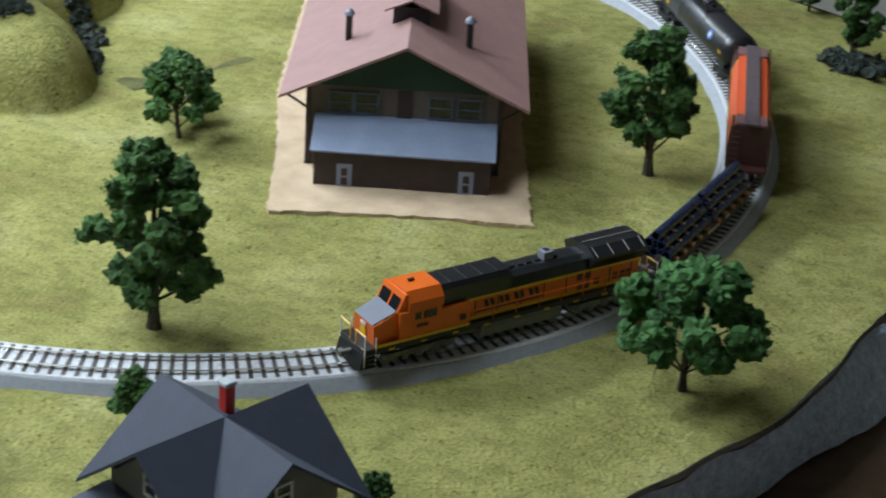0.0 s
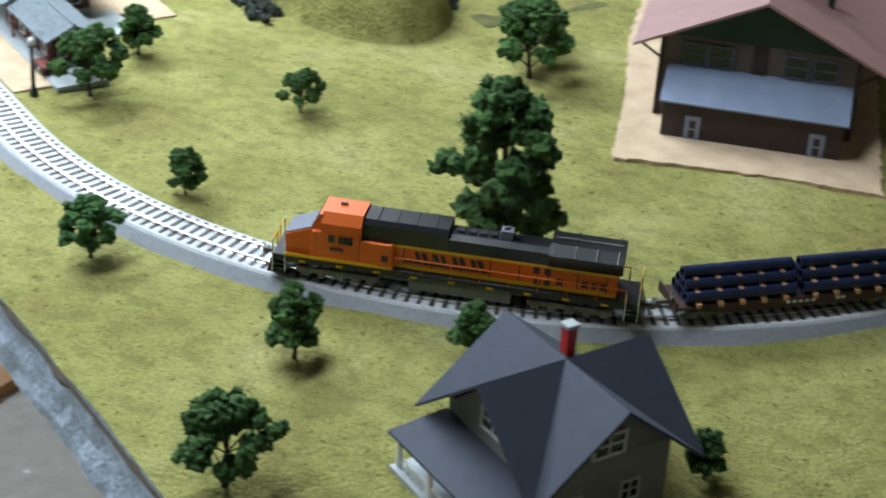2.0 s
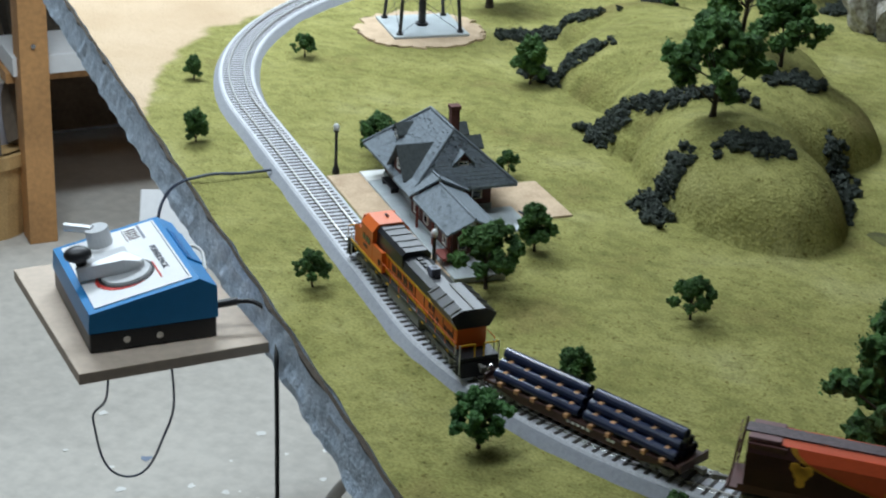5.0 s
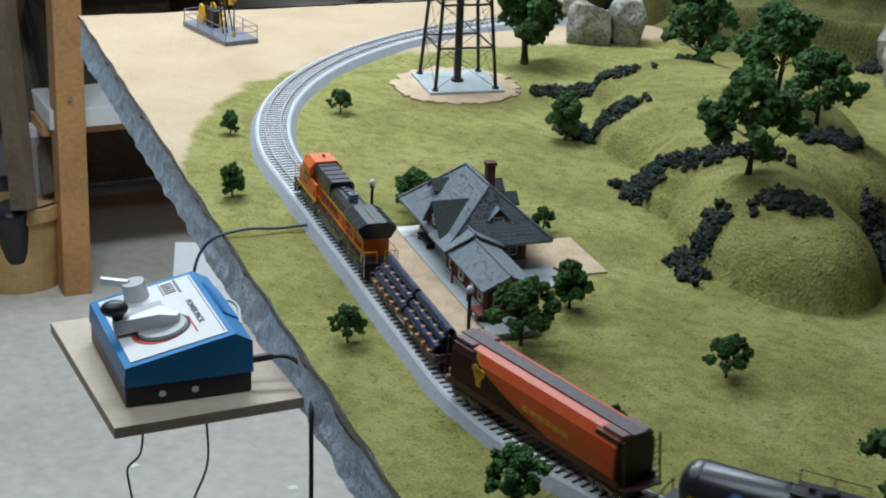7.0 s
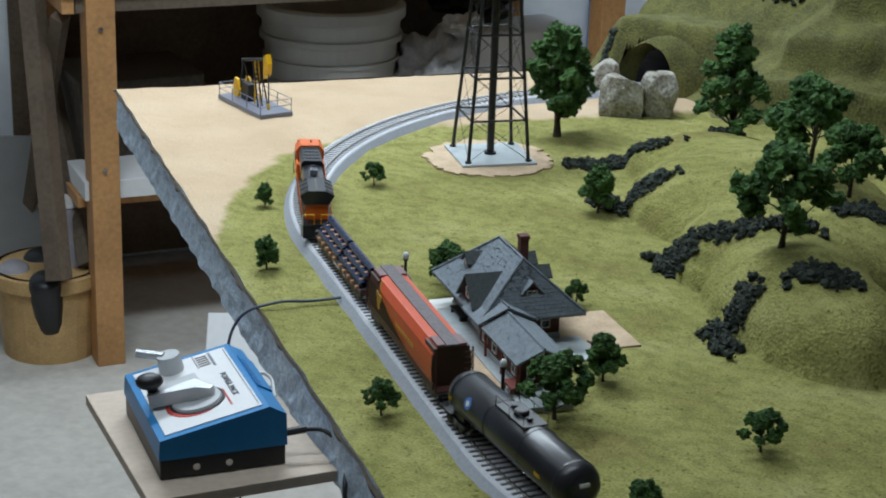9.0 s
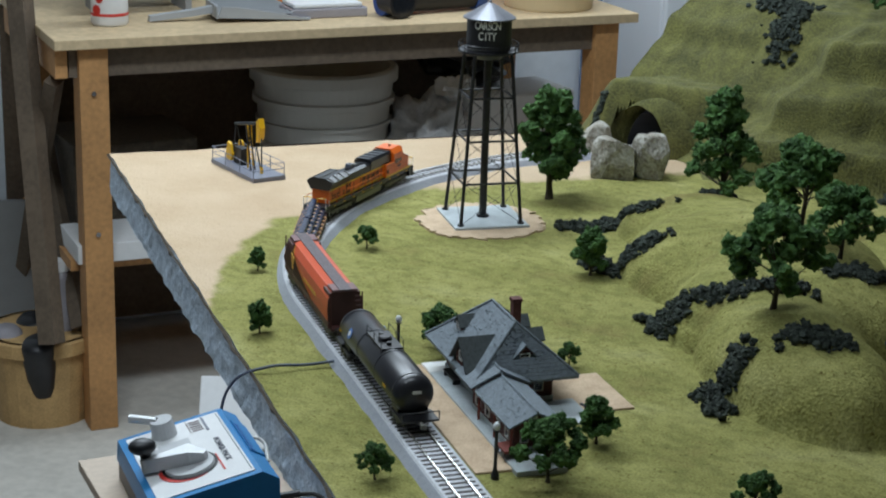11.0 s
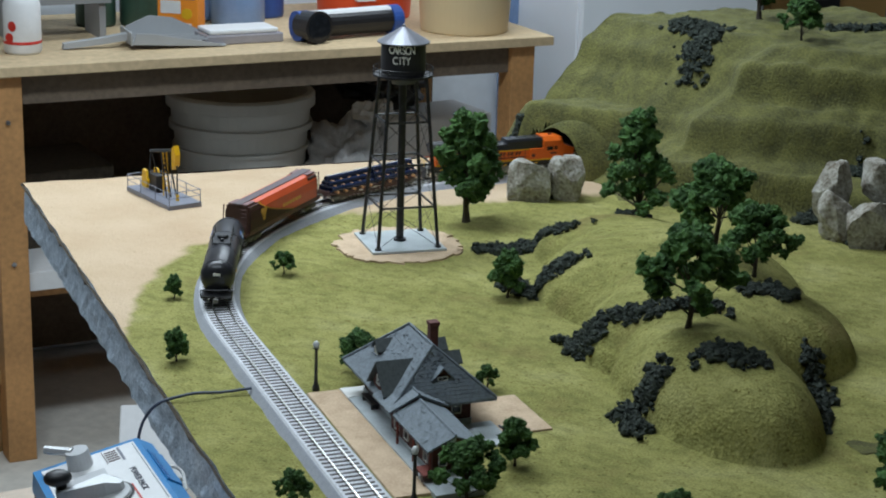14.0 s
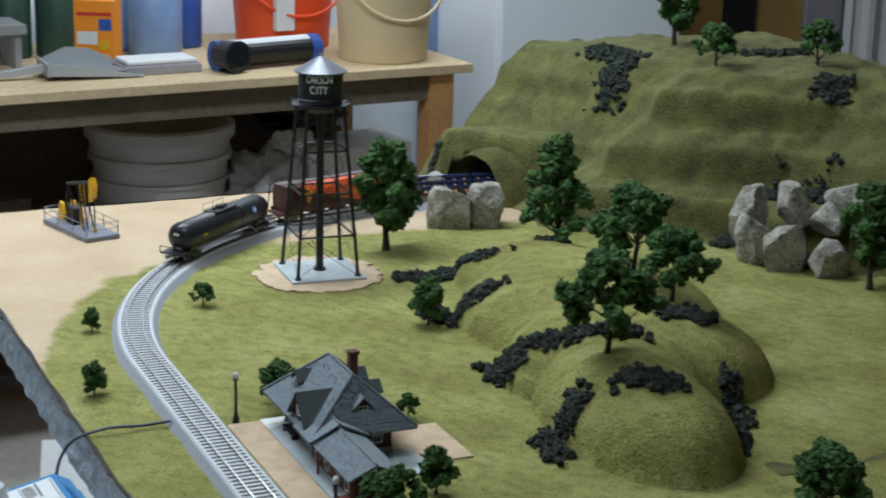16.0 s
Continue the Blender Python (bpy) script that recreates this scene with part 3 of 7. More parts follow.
def locomotive():
    t = thing("locomotive", put(0, 0), "orange and black diesel locomotive with yellow stripes", "locomotive")
    h = 0.067
    part("underframe", boxes((-h, h, -0.0088, 0.0088, 0.0064, 0.0082), (-h + 0.004, h - 0.004, -0.0075, 0.0075, 0.0050, 0.0066), bevel=0.0003), BLACK, t)
    for i in range(9):
        for y in (-0.0091, 0.0089):
            part("sill_mark", box(-0.056 + i * 0.0138, -0.0535 + i * 0.0138, y, y + 0.0002, 0.0064, 0.0070), YELLOW, t)
    tank = [(-0.0078, 0.0016), (-0.0066, 0.0010), (0.0066, 0.0010), (0.0078, 0.0016), (0.0082, 0.0046), (0.0076, 0.0062), (-0.0076, 0.0062), (-0.0082, 0.0046)]
    part("fuel_tank", prism(tank, "x", -0.021, 0.016), TANKGREY, t)
    for sgn in (-1, 1):
        part("air_tank", rod(bmesh.new(), (0.017, sgn * 0.0062, 0.005), (0.026, sgn * 0.0062, 0.005), 0.0013, 10), BOGIE, t, smooth=True)
        bogie(t, sgn * 0.0425, (-0.0125, 0, 0.0125), 0.0155, BOGIE)
        coupler(t, sgn * h, sgn)
    hood = 0.0066
    body = part("long_hood", box(-0.0585, 0.0345, -hood, hood, 0.0082, 0.0168, 0.0003), ORANGE, t)
    part("hood_stripe", boxes((-0.0583, 0.0343, -hood - 0.00012, -hood, 0.0157, 0.0166), (-0.0583, 0.0343, hood, hood + 0.00012, 0.0157, 0.0166), (-0.0583, 0.0343, -hood - 0.00012, -hood, 0.0085, 0.0096), (-0.0583, 0.0343, hood, hood + 0.00012, 0.0085, 0.0096)), YELLOW, body)
    for sgn in (-1, 1):
        for k in range(8):
            y = sgn * (hood + 0.0001)
            part("door_seam", box(-0.055 + k * 0.0105, -0.0546 + k * 0.0105, y - 0.0001, y + 0.0001, 0.0098, 0.0156), HOPPERBROWN, body)
    # dark sloping badge along the hood, drawn as plain bars
    badge = bmesh.new()
    for sgn in (-1, 1):
        y = sgn * (hood + 0.00022)
        for k in range(4):
            x = 0.0150 - k * 0.0068
            for dx in (0.0, -0.0026):
                bar = prism([(x + dx, 0.0150), (x + dx - 0.0017, 0.0150), (x + dx - 0.0027, 0.0124), (x + dx - 0.0010, 0.0124)], "y", y - 0.0001, y + 0.0001)
                me_ = bpy.data.meshes.new("bar")
                bar.to_mesh(me_)
                bar.free()
                badge.from_mesh(me_)
                bpy.data.meshes.remove(me_)
        hull_box(badge, -0.0120, 0.0185, y - 0.0001, y + 0.0001, 0.0108, 0.0115)
    part("hood_badge", badge, BLACK, body)
    for sgn in (-1, 1):
        y = sgn * (hood + 0.00022)
        for x, z in ((-0.0295, 0.0146), (-0.0335, 0.0146), (-0.0300, 0.0108), (-0.0335, 0.0108), (-0.038, 0.0115), (-0.047, 0.0118), (-0.0505, 0.0118), (-0.0535, 0.0118)):
            part("side_grille", box(x - 0.0012, x + 0.0012, y - 0.0001, y + 0.0001, z - 0.0012, z + 0.0012), HOPPERBROWN, body)
    part("front_roof", prism([(-0.0067, 0.0167), (-0.0067, 0.0222), (-0.0052, 0.0238), (0.0052, 0.0238), (0.0067, 0.0222), (0.0067, 0.0167)], "x", 0.0030, 0.0345), ROOFBLACK, t)
    part("rear_roof", prism([(-0.0066, 0.0167), (-0.0060, 0.0206), (-0.0030, 0.0216), (0.0030, 0.0216), (0.0060, 0.0206), (0.0066, 0.0167)], "x", -0.0340, 0.0030), ROOFBLACK, t)
    rad = part("radiator_hood", prism([(-0.0070, 0.0167), (-0.0098, 0.0208), (-0.0098, 0.0218), (-0.0050, 0.0240), (0.0050, 0.0240), (0.0098, 0.0218), (0.0098, 0.0208), (0.0070, 0.0167)], "x", -0.0600, -0.0335), ROOFBLACK, t)
    fins = bmesh.new()
    for k in range(4):
        x = -0.0352 - k * 0.0076
        for sgn in (-1, 1):
            rod(fins, (x, sgn * 0.0097, 0.02195), (x, sgn * 0.0050, 0.0242), 0.00035, 5)
    hull_box(fins, -0.059, -0.0345, -0.0004, 0.0004, 0.0240, 0.0243)
    part("radiator_rib", fins, BOGIE, rad)
    roofbits = bmesh.new()
    for k in range(4):
        hull_box(roofbits, 0.008 + k * 0.007, 0.0083 + k * 0.007, -0.0052, 0.0052, 0.0238, 0.0241)
    for k in range(6):
        hull_box(roofbits, -0.022 + k * 0.004, -0.0195 + k * 0.004, -0.0012, 0.0012, 0.0215, 0.0222)
    part("roof_detail", roofbits, BLACK, t)
    part("exhaust_stack", boxes((-0.0195, -0.0150, -0.0022, 0.0022, 0.0214, 0.0246), bevel=0.0003), SILVERGREY, t)
    part("stack_opening", box(-0.0183, -0.0163, -0.0010, 0.0010, 0.0240, 0.0248), BLACK, t)
    # cab
    cab = part("cab", boxes((0.0345, 0.0525, -0.0088, 0.0088, 0.0082, 0.0184), bevel=0.0004), ORANGE, t)
    part("cab_roof", prism([(-0.0089, 0.0182), (-0.0089, 0.0215), (-0.0058, 0.0246), (0.0058, 0.0246), (0.0089, 0.0215), (0.0089, 0.0182)], "x", 0.0342, 0.0490), ORANGE, cab)
    part("windshield_frame", prism([(0.0488, 0.0182), (0.0488, 0.0240), (0.0500, 0.0240), (0.0530, 0.0182)], "y", -0.0074, 0.0074), ORANGE, cab)
    for y0, y1 in ((-0.0062, -0.0008), (0.0008, 0.0062)):
        w = poly([(0.05335, y0, 0.0182), (0.05335, y1, 0.0182), (0.0511, y1, 0.0226), (0.0511, y0, 0.0226)])
        bmesh.ops.solidify(w, geom=w.faces[:], thickness=0.0002)
        part("windshield", w, GLASSDARK, cab)
    for sgn in (-1, 1):
        y = sgn * 0.0089
        part("cab_window", box(0.0372, 0.0425, y - 0.0002, y + 0.0002, 0.0150, 0.0176), GLASSDARK, cab)
        part("cab_window", box(0.0438, 0.0462, y - 0.0002, y + 0.0002, 0.0152, 0.0176), GLASSDARK, cab)
        part("cab_window", box(0.0240, 0.0340, sgn * 0.0072 - 0.0002, sgn * 0.0072 + 0.0002, 0.0148, 0.0170), GLASSDARK, cab)
    part("cab_stripe", boxes((0.0225, 0.0622, -0.0091, -0.0088, 0.0082, 0.0092), (0.0225, 0.0622, 0.0088, 0.0091, 0.0082, 0.0092)), YELLOW, cab)
    part("equipment_box", boxes((0.0225, 0.0346, -0.0088, 0.0088, 0.0082, 0.0168), bevel=0.0003), ORANGE, cab)
    for sgn in (-1, 1):
        part("number_bar", box(0.0405, 0.0455, sgn * 0.0090 - 0.0001, sgn * 0.0090 + 0.0001, 0.0122, 0.0134), HOPPERBROWN, cab)
        part("number_bar", box(0.0240, 0.0265, sgn * 0.0090 - 0.0001, sgn * 0.0090 + 0.0001, 0.0108, 0.0130), HOPPERBROWN, cab)
    nose = part("nose", prism([(0.0520, 0.0082), (0.0622, 0.0082), (0.0626, 0.0150), (0.0520, 0.0186)], "y", -0.0070, 0.0070), ORANGE, t)
    top = poly([(0.0530, -0.0066, 0.01845), (0.0530, 0.0066, 0.01845), (0.0627, 0.0062, 0.0152), (0.0627, -0.0062, 0.0152)])
    bmesh.ops.solidify(top, geom=top.faces[:], thickness=0.0003)
    part("anti_glare_panel", top, NOSEGREY, nose)
    part("headlight", boxes((0.0626, 0.0630, -0.0016, -0.0004, 0.0132, 0.0144), (0.0626, 0.0630, 0.0004, 0.0016, 0.0132, 0.0144)), WHITE, nose)
    part("nose_badge", rod(bmesh.new(), (0.0625, 0, 0.0112), (0.0629, 0, 0.0112), 0.0020, 12), YELLOW, nose)
    part("pilot", prism([(0.0655, 0.0012), (0.0690, 0.0012), (0.0672, 0.0064), (0.0640, 0.0064)], "y", -0.0085, 0.0085), BLACK, t)
    part("rear_pilot", prism([(-0.0655, 0.0012), (-0.0690, 0.0012), (-0.0672, 0.0064), (-0.0640, 0.0064)], "y", -0.0085, 0.0085), BLACK, t)
    for sgn in (-1, 1):
        for y in (-1, 1):
            st = bmesh.new()
            for k in range(4):
                hull_box(st, sgn * 0.0645 - 0.0022, sgn * 0.0645 + 0.0022, y * 0.0086 - 0.0008, y * 0.0086 + 0.0008, 0.0016 + k * 0.0016, 0.0020 + k * 0.0016)
            part("step", st, BLACK, t)
            part("grab_rail", rods([((sgn * 0.0668, y * 0.0086, 0.002), (sgn * 0.0668, y * 0.0086, 0.0135)), ((sgn * 0.0622, y * 0.0086, 0.002), (sgn * 0.0622, y * 0.0086, 0.0118))], 0.00028), WHITE, t)
        part("end_rail", rods([((sgn * 0.0668, -0.0086, 0.0132), (sgn * 0.0668, -0.002, 0.0132)), ((sgn * 0.0668, 0.002, 0.0132), (sgn * 0.0668, 0.0086, 0.0132)), ((sgn * 0.0668, -0.002, 0.0132), (sgn * 0.0668, -0.002, 0.0082)), ((sgn * 0.0668, 0.002, 0.0132), (sgn * 0.0668, 0.002, 0.0082))], 0.0003), YELLOW, t)
    for y in (-1, 1):
        lines = [((-0.062, y * 0.0087, 0.0128), (0.022, y * 0.0087, 0.0128))]
        lines += [((-0.062 + k * 0.0105, y * 0.0087, 0.0082), (-0.062 + k * 0.0105, y * 0.0087, 0.0128)) for k in range(9)]
        part("handrail", rods(lines, 0.00022, 5), ORANGE, t)
    part("horn", rods([((0.0415, -0.001, 0.0250), (0.0440, -0.001, 0.0250))], 0.0006), HOPPERBROWN, cab)
    for o in t.children_recursive:
        o.data.transform(Matrix.Diagonal((1, 1, 1.13, 1)))
    return t


def pipe_car():
    t = thing("pipe_car", put(0, 0), "brown flat car loaded with navy pipes on timber spacers", "rail wagon")
    h = 0.0485
    part("deck", boxes((-h, h, -0.0085, 0.0085, 0.0052, 0.0066), bevel=0.0003), FLATBROWN, t)
    part("side_sill", prism([(-h, 0.0066), (-h + 0.012, 0.0040), (-0.03, 0.0026), (0.03, 0.0026), (h - 0.012, 0.0040), (h, 0.0066)], "y", -0.0084, 0.0084), FLATBROWN, t)
    let = bmesh.new()
    for y in (-0.0087, 0.0085):
        for x in (-0.006, -0.0035, -0.001, 0.0015, 0.004, -0.018, -0.016):
            hull_box(let, x, x + 0.0016, y, y + 0.0002, 0.0046, 0.0056)
    part("side_lettering", let, WHITE, t)
    for x0, x1 in ((-0.0445, -0.0015), (0.0015, 0.0445)):
        for row, (z, ys) in enumerate(((0.0090, (-0.0054, 0.0, 0.0054)), (0.0127, (-0.0027, 0.0027)), (0.0164, (0.0,)))):
            for y in ys:
                tb = bmesh.new()
                for i in range(12):
                    q0, q1 = 2 * math.pi * i / 12, 2 * math.pi * (i + 1) / 12
                    for ra in (0.0023, 0.0017):
                        tb.faces.new([tb.verts.new((x, y + ra * math.cos(q), z + ra * math.sin(q))) for x, q in ((x0, q0), (x1, q0), (x1, q1), (x0, q1))])
                    for x in (x0, x1):
                        tb.faces.new([tb.verts.new((x, y + r * math.cos(q), z + r * math.sin(q))) for r, q in ((0.0023, q0), (0.0023, q1), (0.0017, q1), (0.0017, q0))])
                bmesh.ops.remove_doubles(tb, verts=tb.verts, dist=1e-6)
                part("pipe", tb, PIPEBLUE, t)
            for k in range(5):
                x = x0 + 0.0045 + k * (x1 - x0 - 0.009) / 4
                w = ys[-1] + 0.0036
                part("timber_spacer", box(x - 0.0009, x + 0.0009, -w, w, z - 0.0030, z - 0.0014), TIMBER, t)
    for sgn in (-1, 1):
        bogie(t, sgn * 0.036, (-0.0055, 0.0055), 0.0085, BOGIE)
        coupler(t, sgn * h, sgn)
        part("end_plate", box(sgn * h - 0.0004, sgn * h + 0.0004, -0.0085, 0.0085, 0.0048, 0.0085), FLATBROWN, t)
    part("brake_wheel", rod(bmesh.new(), (h + 0.0004, 0.004, 0.0095), (h + 0.0010, 0.004, 0.0095), 0.0016, 12), STEEL, t)
    return t


def hopper_car():
    t = thing("grain_hopper_car", put(0, 0), "red and brown covered grain hopper with gold emblem", "rail wagon")
    h = 0.0535
    prof = [(-0.0058, 0.0060), (-0.0088, 0.0085), (-0.0092, 0.0150), (-0.0088, 0.0205), (-0.0066, 0.0240), (0.0066, 0.0240), (0.0088, 0.0205), (0.0092, 0.0150), (0.0088, 0.0085), (0.0058, 0.0060)]
    part("hopper_body", prism(prof, "x", -h + 0.006, h - 0.006), HOPPERRED, t)
    for sgn in (-1, 1):
        part("end_wall", prism(prof, "x", sgn * h - sgn * 0.0062 - 0.0006, sgn * h - sgn * 0.0062 + 0.0006), FLATBROWN, t)
    # brown paint sweeping up from one end of each side, edged in gold
    side = [(0.0058, 0.0060), (0.0088, 0.0085), (0.0091, 0.0118), (0.0092, 0.0150), (0.0090, 0.0178), (0.0088, 0.0205), (0.0077, 0.0223), (0.0066, 0.0240)]
    for sgn in (-1, 1):
        def reach(z):
            return sgn * (h - 0.020 - 0.060 * (1 - min(1.0, (z - 0.006) / 0.0178)) ** 1.6)
        for nm, off, x_in, m_ in (("brown_panel", 0.00012, None, HOPPERBROWN), ("gold_sweep", 0.00020, 0.0022, GOLD)):
            bm = bmesh.new()
            rows = [(bm.verts.new((sgn * (h - 0.0058) if x_in is None else reach(z) + sgn * x_in * 0.5, sgn * (y + off), z)), bm.verts.new((reach(z) - (sgn * x_in * 0.5 if x_in else 0), sgn * (y + off), z))) for y, z in side]
            for p, q in zip(rows, rows[1:]):
                bm.faces.new((p[0], p[1], q[1], q[0]))
            bmesh.ops.solidify(bm, geom=bm.faces[:], thickness=0.0001)
            part(nm, bm, m_, t)
    part("hopper_roof", prism([(-0.0064, 0.0239), (-0.0030, 0.0250), (0.0030, 0.0250), (0.0064, 0.0239)], "x", -h + 0.006, h - 0.006), HOPPERRED, t)
    part("roof_walk", boxes((-h + 0.004, h - 0.004, -0.0031, 0.0031, 0.0250, 0.0256)), WALKGREY, t)
    part("roof_end", boxes((-h + 0.0055, -h + 0.016, -0.0068, 0.0068, 0.0240, 0.0252), bevel=0.0003), HOPPERROOF, t)
    part("roof_end", boxes((h - 0.016, h - 0.0055, -0.0068, 0.0068, 0.0240, 0.0252), bevel=0.0003), HOPPERROOF, t)
    for sgn in (-1, 1):
        y = sgn * 0.0093
        em = bmesh.new()
        xe = sgn * (h - 0.0235)
        for dx, z, r in ((0, 0.0165, 0.0026), (0.0020, 0.0185, 0.0018), (-0.0020, 0.0178, 0.0018), (0, 0.0132, 0.0016)):
            rod(em, (xe + dx, y - 0.0001, z), (xe + dx, y + 0.0003, z), r, 12)
        part("gold_emblem", em, GOLD, t)
        lt = bmesh.new()
        for k in range(6):
            hull_box(lt, sgn * (0.002 - k * 0.0045) - 0.0016, sgn * (0.002 - k * 0.0045) + 0.0016, y - 0.0001, y + 0.0001, 0.0135, 0.0155)
        part("side_lettering", lt, GOLD, t)
        part("lower_sill", box(-h + 0.004, h - 0.004, y - 0.0006 * sgn - 0.0004, y - 0.0006 * sgn + 0.0004, 0.0058, 0.0086), HOPPERBROWN, t)
        ends = bmesh.new()
        x = sgn * h
        for k in range(5):
            hull_box(ends, x - sgn * 0.0062 - 0.0003, x - sgn * 0.0062 + 0.0003, -0.0075, 0.0075, 0.0088 + k * 0.0032, 0.0094 + k * 0.0032)
        for yy in (-0.0084, 0.0084):
            rod(ends, (x - sgn * 0.0010, yy, 0.006), (x - sgn * 0.0030, yy, 0.0245), 0.0004, 5)
        for k in range(7):
            rod(ends, (x - sgn * 0.0014, -0.0084, 0.0080 + k * 0.0025), (x - sgn * 0.0014, -0.0045, 0.0080 + k * 0.0025), 0.00022, 4)
        part("end_ladder", ends, HOPPERBROWN, t)
        part("end_platform", box(min(x, x - sgn * 0.008), max(x, x - sgn * 0.008), -0.0085, 0.0085, 0.0056, 0.0066), HOPPERBROWN, t)
        slope = prism([(x - sgn * 0.006, 0.0235), (x - sgn * 0.0062, 0.0200), (x - sgn * 0.016, 0.0062), (x - sgn * 0.018, 0.0062), (x - sgn * 0.018, 0.0235)], "y", -0.0082, 0.0082)
        part("slope_sheet", slope, HOPPERBROWN, t)
        bogie(t, sgn * 0.040, (-0.0055, 0.0055), 0.0085, BOGIE)
        coupler(t, x, sgn)
    for x in (-0.018, 0.0, 0.018):
        part("discharge_chute", prism([(-0.0060, 0.0065), (-0.0022, 0.0022), (0.0022, 0.0022), (0.0060, 0.0065)], "x", x - 0.006, x + 0.006), HOPPERBROWN, t)
    for o in t.children_recursive:
        o.data.transform(Matrix.Diagonal((1.11, 1.06, 1.10, 1)))
    return t


def tank_car():
    t = thing("tank_car", put(0, 0), "glossy black tank car with a round blue badge", "rail wagon")
    h, r, zc = 0.0575, 0.0094, 0.0143
    prof = [(0.0, -h + 0.006), (r * 0.5, -h + 0.0066), (r * 0.85, -h + 0.0085), (r, -h + 0.0115), (r, h - 0.0115), (r * 0.85, h - 0.0085), (r * 0.5, h - 0.0066), (0.0, h - 0.006)]
    bm = lathe(prof, 36)
    bmesh.ops.rotate(bm, cent=(0, 0, 0), matrix=Matrix.Rotation(math.radians(90), 3, "Y"), verts=bm.verts)
    bmesh.ops.translate(bm, vec=(0, 0, zc), verts=bm.verts)
    part("tank_barrel", bm, TANKBLACK, t, smooth=True)
    for x in (-0.044, -0.0145, 0.0145, 0.044):
        part("tank_band", rod(bmesh.new(), (x - 0.0004, 0, zc), (x + 0.0004, 0, zc), r + 0.0002, 36), TANKBLACK, t)
    part("centre_sill", boxes((-h, h, -0.0022, 0.0022, 0.0044, 0.0062), (-h, -h + 0.012, -0.0085, 0.0085, 0.0050, 0.0060), (h - 0.012, h, -0.0085, 0.0085, 0.0050, 0.0060)), BLACK, t)
    for x in (-0.041, 0.041):
        part("saddle", box(x - 0.005, x + 0.005, -0.0070, 0.0070, 0.0058, 0.0085), BLACK, t)
    plat = part("top_platform", boxes((-0.012, 0.012, -0.0052, 0.0052, zc + r - 0.0006, zc + r + 0.0002)), BLACK, t)
    part("manway", lathe([(0.0032, zc + r - 0.001), (0.0032, zc + r + 0.0016), (0.0026, zc + r + 0.0022), (0.0, zc + r + 0.0022)], 14), BLACK, plat)
    for x in (0.0062, -0.0070):
        part("valve", box(x - 0.0010, x + 0.0010, -0.0010, 0.0010, zc + r, zc + r + 0.0016, 0.0002), BLACK, plat)
    rl = []
    for y in (-0.0052, 0.0052):
        rl += [((-0.012, y, zc + r + 0.004), (0.012, y, zc + r + 0.004))] + [((x, y, zc + r - 0.002), (x, y, zc + r + 0.004)) for x in (-0.012, 0.0, 0.012)]
    part("platform_rail", rods(rl, 0.0002, 4), BLACK, plat)
    for sgn in (-1, 1):
        bg = bmesh.new()
        d = Vector((0, sgn * math.cos(0.35), math.sin(0.35)))
        c = Vector((0.029, 0, zc)) + d * (r - 0.00005)
        rod(bg, c, c + d * 0.00025, 0.0026, 16)
        part("round_badge", bg, LOGO, t)
        bw = bmesh.new()
        rod(bw, c + d * 0.00025, c + d * 0.0004, 0.0013, 12)
        part("badge_mark", bw, WHITE, t)
        lt = bmesh.new()
        for x in (-0.034, -0.0325, -0.031, 0.043, 0.0445):
            hull_box(lt, x, x + 0.0010, sgn * (r + 0.0001) - 0.0001, sgn * (r + 0.0001) + 0.0001, zc - 0.001, zc + 0.0005)
        part("side_lettering", lt, YELLOW, t)
        bogie(t, sgn * 0.0425, (-0.0055, 0.0055), 0.0085, BLACK)
        coupler(t, sgn * h, sgn)
        part("end_rail", rods([((sgn * h, -0.0085, 0.006), (sgn * h, -0.0085, 0.0098)), ((sgn * h, 0.0085, 0.006), (sgn * h, 0.0085, 0.0098)), ((sgn * h, -0.0085, 0.0098), (sgn * h, 0.0085, 0.0098))], 0.0003, 5), BLACK, t)
    part("end_lettering", boxes((-h + 0.0058, -h + 0.0062, -0.002, 0.002, zc + 0.002, zc + 0.0034)), WHITE, t)
    for o in t.children_recursive:
        o.data.transform(Matrix.Diagonal((1.07, 1.10, 1.08, 1)))
    return t


